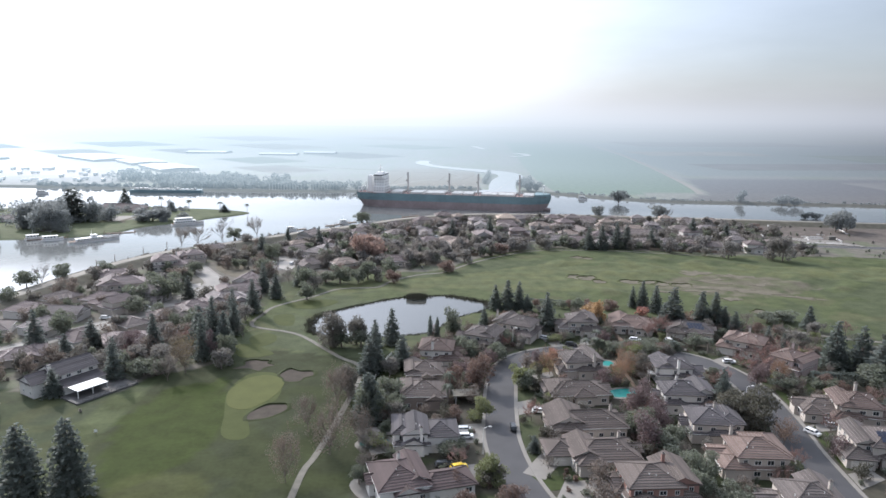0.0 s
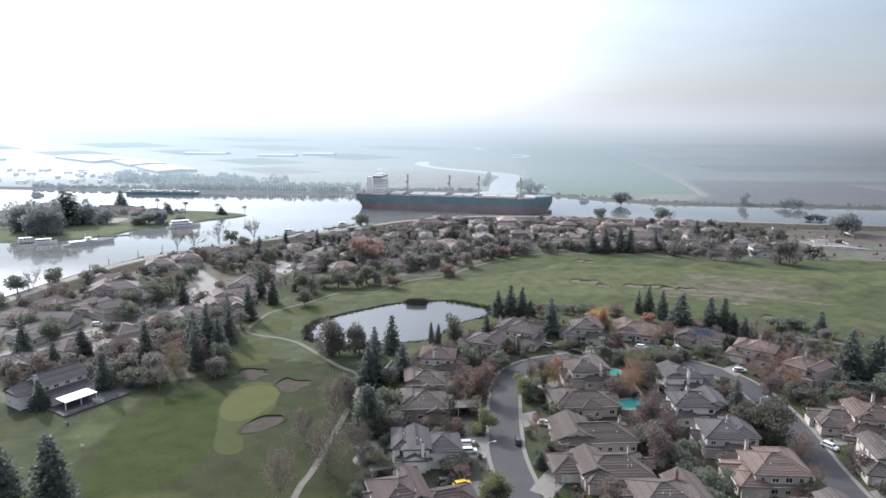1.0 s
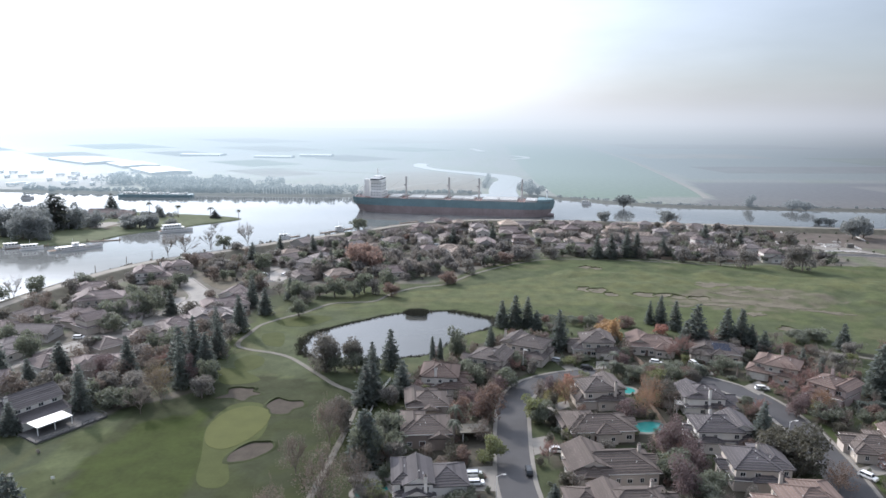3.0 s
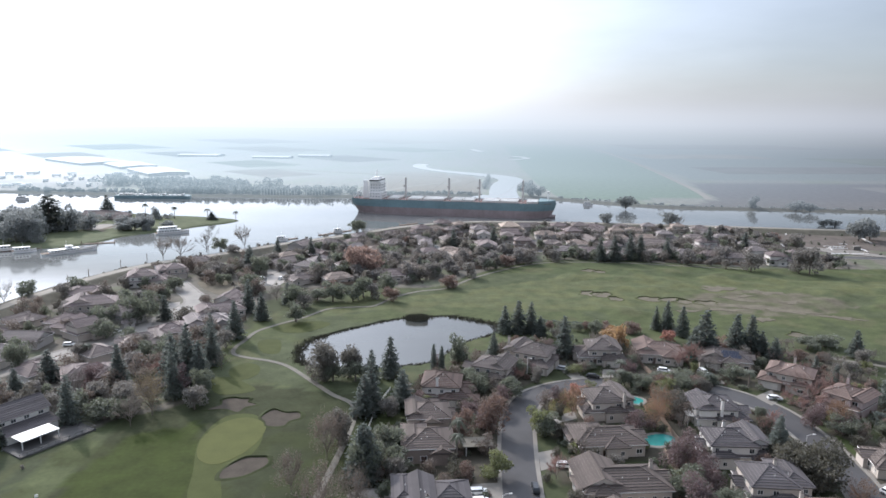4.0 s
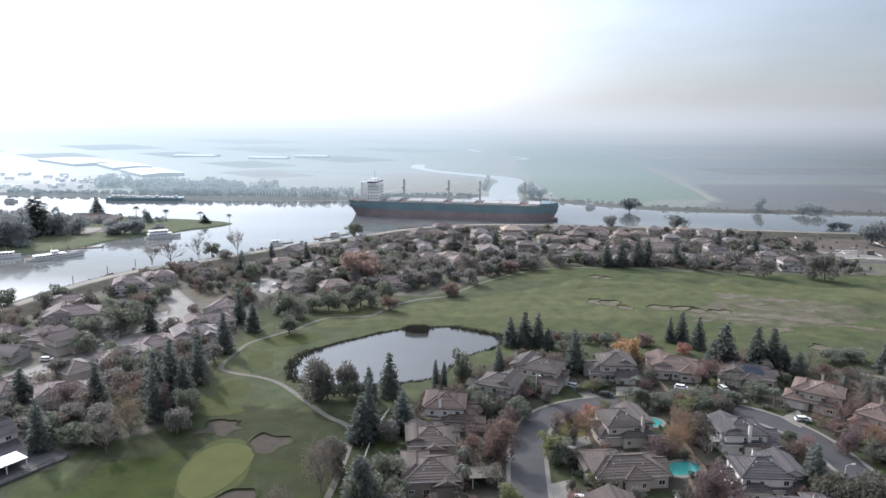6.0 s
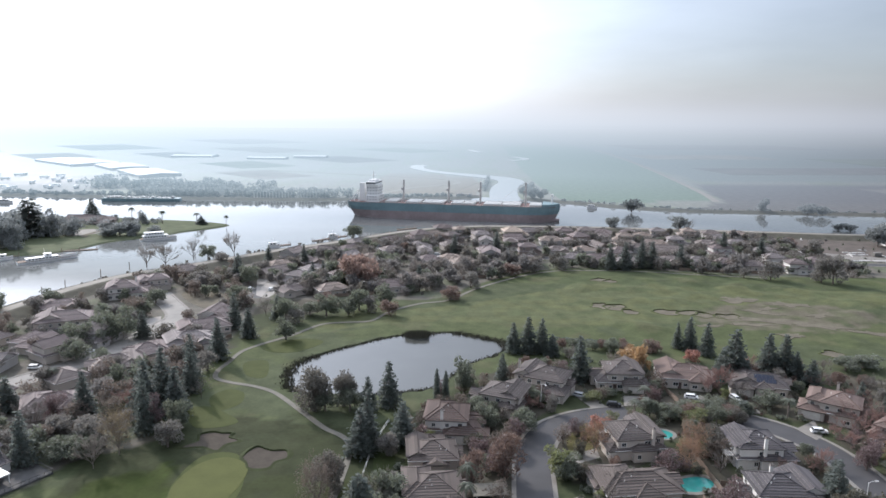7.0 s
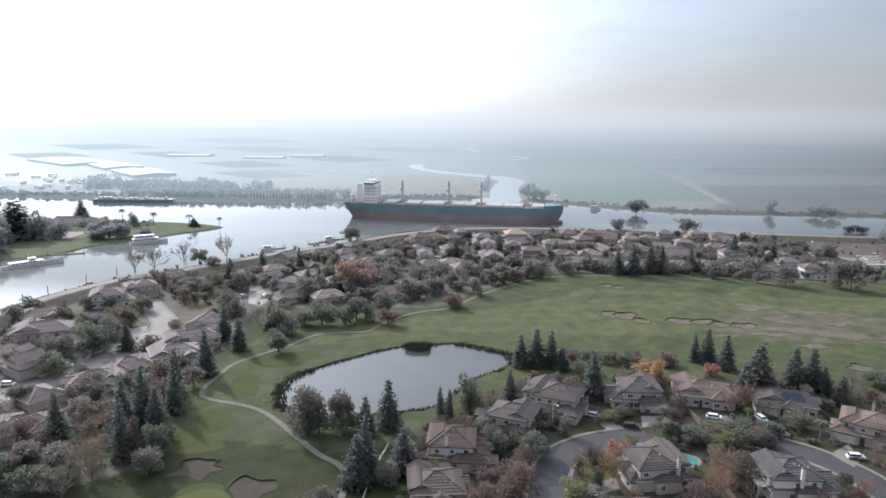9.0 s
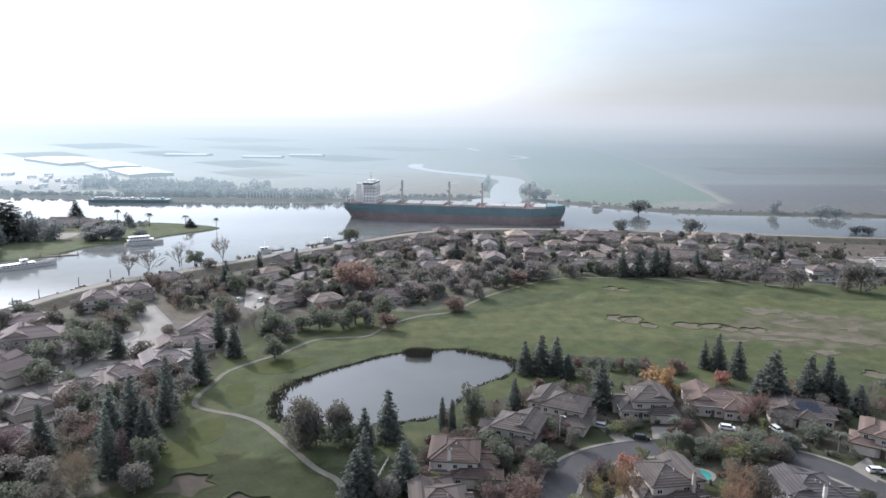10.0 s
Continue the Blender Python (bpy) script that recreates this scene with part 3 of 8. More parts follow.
def house(x, y, rot, w, d, st, roof, wall, rc, wing=None, wing_h=3.0, chim=None, garage=None, solar=False, balcony=None, detail=2):
    if x < -80 or y > 380:      # paler roof copies in the distance, imitating haze
        rc = {"brown": "hazedbrown", "redbrown": "hazedred", "greybrown": "hazedgrey", "grey": "hazedgrey", "pinkbrown": "hazedred", "tan": "tan"}.get(rc, rc)
    tall = {1.2: 3.0, 1.4: 3.6, 1.6: 4.4, 2: 6.0}[st]
    label = ("two-storey" if st == 2 else "low") + f" {wall} stucco house with {WORD[rc]} tile roof"
    label += " and garage wing" if wing else ""
    label += " and tall chimney" if chim and not wing else ""
    h = thing("house", label, "house", "suburban houses", place=pose(x, y, 0, 0, 0, rot))
    low = min(tall, 3.1)
    blocks = []
    if st == 2:
        ox, oy = pick.choice((-1, 1)) * w * 0.1, d * 0.03
        blocks.append((-w / 2, w / 2, -d / 2, d / 2, low, "hip", (0,)))
        blocks.append((ox - w * 0.37, ox + w * 0.37, -d / 2 + 0.25, oy + d * 0.44, tall, roof, (1,)))
    else:
        blocks.append((-w / 2, w / 2, -d / 2, d / 2, tall, roof, (0,)))
    for k in (pick.choice((-0.28, 0.05, 0.26)),):
        bw, out_ = pick.uniform(2.3, 3.3), pick.uniform(0.8, 1.8)
        blocks.append((k * w - bw, k * w + bw, -d / 2 - out_, 0, min(tall, 3.5), pick.choice(("gable", "hip", "hip")), (0,)))
    if detail > 1:
        # cross wing running front to back
        k, cw, deep = pick.choice((-1, -1, -1, 1)), pick.uniform(0.4, 0.52) * w, pick.uniform(1.0, 2.6)
        a, b = (-w / 2 - 0.4, -w / 2 - 0.4 + cw) if k < 0 else (w / 2 + 0.4 - cw, w / 2 + 0.4)
        blocks.append((a, b, -d * 0.36, d / 2 + deep, tall + (0.35 if st < 2 else -0.25), pick.choice(("hip", "gable")), (0, 1) if st == 2 else (0,)))
        k = -k
        blocks.append((min(0, k * (w / 2 + 1.5)), max(0, k * (w / 2 + 1.5)), d * 0.1 - 2.3, d * 0.1 + 2.3, min(tall, 3.4), "gable", (0,)))
    garage_at = blocks[0]
    if wing:
        cx, cy, ww, wd = wing
        garage_at = (cx - ww / 2, cx + ww / 2, cy - wd / 2, cy + wd / 2, wing_h, "hip", (0,))
        blocks.append(garage_at)
    ridge = 0
    for i, (x0, x1, y0, y1, z, kind, levels) in enumerate(blocks):
        s, r = Shape(), Shape()
        s.box(x0, x1, y0, y1, 0, z + 0.1)
        zt, a, b = roof_shape(r, x0, x1, y0, y1, z, kind)
        ridge = max(ridge, zt)
        if kind == "gable":
            if x1 - x0 >= y1 - y0:
                for gx_ in (x0, x1):
                    s.face((gx_, y0, z), (gx_, y1, z), (gx_, (y0 + y1) / 2, zt - 0.25))
            else:
                for gy_ in (y0, y1):
                    s.face((x0, gy_, z), (x1, gy_, z), ((x0 + x1) / 2, gy_, zt - 0.25))
        part("wall", s, M["wall_" + wall], h)
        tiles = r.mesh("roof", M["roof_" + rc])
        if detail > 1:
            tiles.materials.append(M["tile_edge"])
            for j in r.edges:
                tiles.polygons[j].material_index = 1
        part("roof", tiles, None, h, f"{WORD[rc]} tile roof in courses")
        if i == 0:
            g = Shape()
            e = 0.6
            for p, q in (((x0 - e, y0 - e), (x1 + e, y0 - e)), ((x1 + e, y0 - e), (x1 + e, y1 + e)), ((x1 + e, y1 + e), (x0 - e, y1 + e)), ((x0 - e, y1 + e), (x0 - e, y0 - e))):
                g.tube((*p, z - 0.02), (*q, z - 0.02), 0.09, 0.09, 6)
            part("gutter", g, M["trim"], h, "pale gutter along the eaves")
        sides = [("S", x0, x1, y0)]
        if detail > 1:
            sides += [("W", y0, y1, x0)] if x > 0 else [("E", y0, y1, x1)]
        for side, lo, hi, at_ in sides:
            span = hi - lo
            n = max(1, int(span / (2.9 if detail > 1 else 4.2)))
            for level in levels:
                for j in range(n):
                    if pick.random() < (0.15 if level else 0.3):
                        continue
                    u = lo + span * (j + 0.5) / n + pick.uniform(-0.2, 0.2)
                    zz = 0.9 + level * 3.0
                    p = {"S": pose(u, at_, zz), "W": pose(at_, u, zz, 0, 0, -90), "E": pose(at_, u, zz, 0, 0, 90)}[side]
                    wd_ = part("window", WINDOW, None, h, place=p @ Matrix.Diagonal((pick.choice((0.8, 1, 1.3)), 1, pick.choice((0.85, 1)), 1)))
                    part("pane", PANE, None, wd_)
    if garage or (wing and detail > 1):
        x0, x1, y0, y1, *_ = garage_at
        side = garage or "S"
        p = pose((x0 + x1) / 2, y0, 0) if side == "S" else pose(x0, (y0 + y1) / 2, 0, 0, 0, -90)
        part("garage_door", GARAGE, None, h, "pale panelled garage door", place=p @ pose(0, -0.12, 0))
    if detail > 1:
        part("door", DOOR, None, h, place=pose(-w * 0.12, -d / 2 - 0.01, 0))
    if chim:
        s, c = Shape(), Shape()
        top = ridge + 0.5
        s.box(chim[0] - 0.42, chim[0] + 0.42, chim[1] - 0.32, chim[1] + 0.32, 0, top, 0.04)
        k = part("chimney", s, M["wall_" + wall], h)
        c.box(chim[0] - 0.48, chim[0] + 0.48, chim[1] - 0.38, chim[1] + 0.38, top, top + 0.14)
        c.tube((chim[0], chim[1], top + 0.1), (chim[0], chim[1], top + 0.55), 0.22, 0.2, 8)
        part("chimney_cap", c, M["roof_grey"], k)
    if detail > 1:
        for _ in range(3):
            s = Shape()
            px, py = pick.uniform(-w * 0.3, w * 0.3), -d * pick.uniform(0.1, 0.3)
            zz = tall + (d / 2 + 0.6 + py) * 0.44
            s.tube((px, py, zz - 0.1), (px, py, zz + 0.4), 0.09, 0.09, 6)
            part("roof_vent", s, M["trim"], h)
    if balcony:
        x0, y0, y1 = -w / 2 - 2.6, balcony - 2.6, balcony + 2.6
        s = Shape()
        s.box(x0, -w / 2 - 0.02, y0, y1, 2.85, 3.05)
        b = part("balcony", s, M["trim"], h, "white timber balcony")
        for px, py in ((x0 + 0.12, y0 + 0.12), (x0 + 0.12, y1 - 0.12), (x0 + 0.12, balcony)):
            s = Shape()
            s.box(px - 0.1, px + 0.1, py - 0.1, py + 0.1, 0, 2.85)
            part("post", s, M["trim"], b)
        s = Shape()
        for z in (3.5, 4.0):
            s.box(x0, x0 + 0.08, y0, y1, z, z + 0.08)
            s.box(x0 + 0.08, -w / 2, y0, y0 + 0.08, z, z + 0.08)
        for i in range(12):
            s.box(x0 + 0.01, x0 + 0.07, y0 + i * 5.1 / 11, y0 + i * 5.1 / 11 + 0.06, 3.05, 4.0)
        for i in range(1, 6):
            s.box(x0 + i * 0.5, x0 + i * 0.5 + 0.06, y0 + 0.01, y0 + 0.07, 3.05, 4.0)
        part("railing", s, M["trim"], b)
    if solar:
        for i in range(5):
            for j in range(2):
                s = Shape()
                y0 = -d / 2 + 1.2 + j * 1.8
                x0 = -1.4 + i * 1.25 - j * 0.6
                z0, z1 = tall + (y0 + d / 2 + 0.6) * 0.44 + 0.2, tall + (y0 + 1.7 + d / 2 + 0.6) * 0.44 + 0.2
                s.face((x0, y0, z0), (x0 + 1.15, y0, z0), (x0 + 1.15, y0 + 1.7, z1), (x0, y0 + 1.7, z1))
                s.face((x0, y0 + 1.7, z1 - 0.05), (x0 + 1.15, y0 + 1.7, z1 - 0.05), (x0 + 1.15, y0, z0 - 0.05), (x0, y0, z0 - 0.05))
                part("solar_panel", s, M["solar"], h)
    return h


def patio_house(x, y, rot):
    """White two-storey gabled house with a skirt roof, a flat patio cover and a dark railed deck."""
    h = thing("house", "white two-storey house with slate gable roof and patio", "house", "suburban houses", place=pose(x, y, 0, 0, 0, rot))
    for x0, x1, y0, y1, z in ((-6.5, 8, -5.2, 5.2, 5.7), (-13, -4.2, -4, 4.4, 4.6)):
        s, r = Shape(), Shape()
        s.box(x0, x1, y0, y1, 0, z + 0.1)
        zt, a, b = roof_shape(r, x0, x1, y0, y1, z, "gable", 0.5)
        for gx_ in (x0, x1):
            s.face((gx_, y0, z), (gx_, y1, z), (gx_, (y0 + y1) / 2, zt - 0.3))
        part("wall", s, M["wall_white"], h)
        part("roof", r, M["roof_slate"], h, "dark slate gable roof in courses")
    s = Shape()
    s.box(-6.2, 7.8, -10.0, -5.22, 0, 2.7)
    part("wall", s, M["wall_white"], h)
    s = Shape()
    edge = []
    for i in range(9):
        edge += [(-10.8 + i * 0.62, 2.9 + i * 0.13), (-10.8 + i * 0.62, 2.99 + i * 0.13)]
    edge += [(-5.22, 4.1), (-5.22, 3.9)]
    for (ya, za), (yb, zb) in zip(edge, edge[1:] + edge[:1]):
        s.face((-6.6, ya, za), (8.2, ya, za), (8.2, yb, zb), (-6.6, yb, zb))
    for gx_ in (-6.6, 8.2):
        s.face(*[(gx_, ya, za) for ya, za in edge])
    part("skirt_roof", s, M["roof_slate"], h, "low lean-to roof below the upper windows")
    for wx in (-5.0, -2.0, 1.6, 5.6):
        p = part("window", WINDOW, None, h, place=pose(wx, -5.2, 4.25) @ Matrix.Diagonal((1.15, 1, 0.8, 1)))
        part("pane", PANE, None, p)
    for wy, wz in ((-2.2, 1.0), (1.8, 1.0), (0.2, 3.6)):
        p = part("window", WINDOW, None, h, place=pose(-13.0, wy, wz, 0, 0, -90) @ Matrix.Diagonal((0.6, 1, 0.8, 1)))
        part("pane", PANE, None, p)
    s = Shape()
    s.box(-7.0, -6.0, -2.6, -1.6, 0, 8.9, 0.05)
    c = part("chimney", s, M["wall_white"], h)
    s = Shape()
    s.box(-7.1, -5.9, -2.7, -1.5, 8.9, 9.1)
    part("chimney_cap", s, M["slatefence"], c)
    s = Shape()
    s.box(-5.5, 4.7, -16.4, -10.75, 2.84, 3.0)
    s.box(-5.6, 4.8, -16.55, -16.4, 2.74, 3.02)
    part("patio_cover", s, M["white_paint"], h, "bright white flat patio cover")
    for px in (-5.3, -0.4, 4.5):
        s = Shape()
        s.box(px - 0.1, px + 0.1, -16.3, -16.1, 0.4, 2.84)
        part("post", s, M["trim"], h)
    s = Shape()
    s.box(-8, 13.1, -20.2, -10.02, 0, 0.42, 0.03)
    part("deck", s, M["slatefence"], h, "dark timber deck")
    rail = Shape()
    rail.box(-8, 13.1, -20.25, -20.1, 1.32, 1.42)
    rail.box(13.0, 13.15, -20.1, -11, 1.32, 1.42)
    rail.box(-8, 13.1, -20.2, -20.14, 0.55, 0.62)
    r = part("railing", rail, M["slatefence"], h, "dark timber deck railing")
    for i in range(12):
        s = Shape()
        s.box(-8 + i * 1.9, -7.9 + i * 1.9, -20.22, -20.12, 0.42, 1.32)
        part("post", s, M["slatefence"], r)


# ---------- plants ----------
def leaves(points, size, rnd, flat=0.0, stretch=1.0):
    """Small leaf clumps: one tilted four-sided blade at each point."""
    s = Shape()
    for p in points:
        n = Vector((rnd.gauss(0, 1), rnd.gauss(0, 1), rnd.gauss(0, 1) + flat * 3)).normalized()
        a = n.orthogonal().normalized()
        q = rnd.uniform(0, 6.3)
        b = n.cross(a)
        a, b = a * math.cos(q) + b * math.sin(q), b * math.cos(q) - a * math.sin(q)
        k = size * rnd.uniform(0.6, 1.4)
        p = Vector(p)
        s.face(p - a * k * stretch, p + b * k * 0.7, p + a * k * stretch, p - b * k * 0.7)
    return s


def conifer_parts(rnd, w, h, power=0.66, flat=0.3, rows=30, leaf=0.5):
    t = Shape()
    t.tube((0, 0, 0), (0, 0, h * 0.5), w * 0.045, w * 0.03, 7)
    t.tube((0, 0, h * 0.5), (0, 0, h * 0.97), w * 0.03, 0.02, 6)
    pts = []
    for i in range(rows):
        z = h * (0.07 + 0.92 * i / rows)
        r = w / 2 * (1 - i / rows) ** power
        for _ in range(max(5, int(14 * (r / (w / 2)) + 4))):
            a, ln = rnd.uniform(0, 6.28), r * rnd.uniform(0.65, 1.12)
            zz = z + rnd.uniform(-0.5, 0.5) * h / rows
            steps = max(2, int(ln / (leaf * 0.95)))
            t.tube((0, 0, zz), (math.cos(a) * ln * 0.8, math.sin(a) * ln * 0.8, zz - ln * 0.12), 0.04, 0.015, 3) if rnd.random() < 0.3 else None
            for k in range(steps):
                u = ln * (0.25 + 0.75 * (k + rnd.random()) / steps)
                pts.append((math.cos(a) * u + rnd.gauss(0, 0.16), math.sin(a) * u + rnd.gauss(0, 0.16), zz - u * 0.18 + rnd.gauss(0, 0.14)))
    return t, leaves(pts, leaf, rnd, flat)


def broad_parts(rnd, w, h, count=1700, leaf=0.34, low=0.1):
    t = Shape()
    t.tube((0, 0, 0), (0, 0, h * 0.35), w * 0.035, w * 0.025, 7)
    lobes = []
    for i in range(15):
        a, r = 2.4 * i + rnd.uniform(-0.4, 0.4), w * 0.5 * rnd.uniform(0.1, 0.72)
        z = h * rnd.uniform(low + 0.08, 0.84 - 0.25 * (2 * r / w) ** 2)
        c = Vector((math.cos(a) * r, math.sin(a) * r, z))
        lobes.append((c, w * rnd.uniform(0.17, 0.25), h * rnd.uniform(0.13, 0.2)))
        if count > 600 or i % 3 == 0:
            t.tube((0, 0, h * 0.3), c, w * 0.018, 0.03, 4)
    pts = []
    while len(pts) < count:
        c, r, q = rnd.choice(lobes)
        v = Vector((rnd.gauss(0, 1), rnd.gauss(0, 1), rnd.gauss(0, 1))).normalized() * rnd.uniform(0.55, 1.08)
        pts.append((c.x + v.x * r, c.y + v.y * r, c.z + v.z * q))
    return t, leaves(pts, leaf, rnd)


def bare_parts(rnd, w, h, twigs=500, leaf=0.2):
    """Fan of forking limbs from a short trunk, ending in fine twigs."""
    t, limbs = Shape(), []

    def grow(p, d, ln, r, depth):
        q = p + d * ln
        t.tube(p, q, r, r * 0.72, 5 if depth > 3 else 3)
        if depth < 5:
            limbs.append((p, q))
        if depth == 0:
            return
        turn = Vector((rnd.gauss(0, 1), rnd.gauss(0, 1), rnd.gauss(0, 0.4))).normalized()
        for k, u in ((-0.22, 0.88), (0.55, 0.72)):
            grow(q, (d + turn * k * rnd.uniform(0.7, 1.3) + Vector((0, 0, 0.04))).normalized(), ln * u * rnd.uniform(0.85, 1.15), r * 0.68, depth - 1)

    base = Vector((0, 0, h * 0.12))
    t.tube((0, 0, 0), base, w * 0.024, w * 0.02, 6)
    for i in range(6):
        a, lean = i * 1.047 + rnd.uniform(-0.4, 0.4), rnd.uniform(0.2, 1.3)
        grow(base, Vector((math.cos(a) * lean, math.sin(a) * lean, 1)).normalized(), h * rnd.uniform(0.15, 0.22), w * 0.012, 5)
    k = max(max(abs(v[0]), abs(v[1])) for v in t.v) / (w / 2)
    top = max(v[2] for v in t.v) / h
    t.v = [(a / k, b / k, c / top) for a, b, c in t.v]
    s = Shape()
    for _ in range(twigs):
        p, q = rnd.choice(limbs)
        d = ((q - p).normalized() + Vector((rnd.gauss(0, 0.45), rnd.gauss(0, 0.45), rnd.gauss(0.1, 0.35)))).normalized()
        a = p.lerp(q, rnd.uniform(0, 1))
        b = a + d * h * rnd.uniform(0.05, 0.13)
        side = d.orthogonal().normalized() * leaf
        a, b, side = (Vector((c.x / k, c.y / k, c.z / top)) for c in (a, b, side))
        s.face(a - side, a + side, b)
    return t, s


def thin_parts(rnd, w, h):
    """Bare limbs wrapped in a loose cloud of last leaves."""
    t, s = bare_parts(rnd, w, h, 1500, 0.03)
    _, c = broad_parts(rnd, w, h, 1500, 0.13, 0.12)
    k = len(s.v)
    s.v += c.v
    s.f += [tuple(i + k for i in f) for f in c.f]
    return t, s


def palm_parts(rnd, w, h):
    t, s = Shape(), Shape()
    z = 0.0
    while z < h - 1.0:
        t.tube((0.02 * z, 0, z), (0.02 * (z + 1), 0, min(z + 1, h - 0.6)), 0.26 - z * 0.006, 0.24 - z * 0.006, 7)
        z += 1.0
    top = Vector((0.02 * h, 0, h - 0.8))
    for i in range(26):
        a, lift = i * 2.4 + rnd.uniform(-0.2, 0.2), rnd.uniform(-0.3, 1.1)
        prev = top
        side = Vector((-math.sin(a), math.cos(a), 0))
        for k in range(1, 6):
            u = k / 5
            q = top + Vector((math.cos(a), math.sin(a), 0)) * w / 2 * u + Vector((0, 0, (lift * u - 1.5 * u * u) * w * 0.32))
            wd, wd0 = 0.32 * math.sin(math.pi * min(u + 0.12, 0.98)), 0.32 * math.sin(math.pi * min(u - 0.08, 0.98))
            dip = Vector((0, 0, 0.16))
            s.face(prev + side * wd0 - dip, prev, q, q + side * wd - dip)
            s.face(prev, prev - side * wd0 - dip, q - side * wd - dip, q)
            prev = q
    return t, s


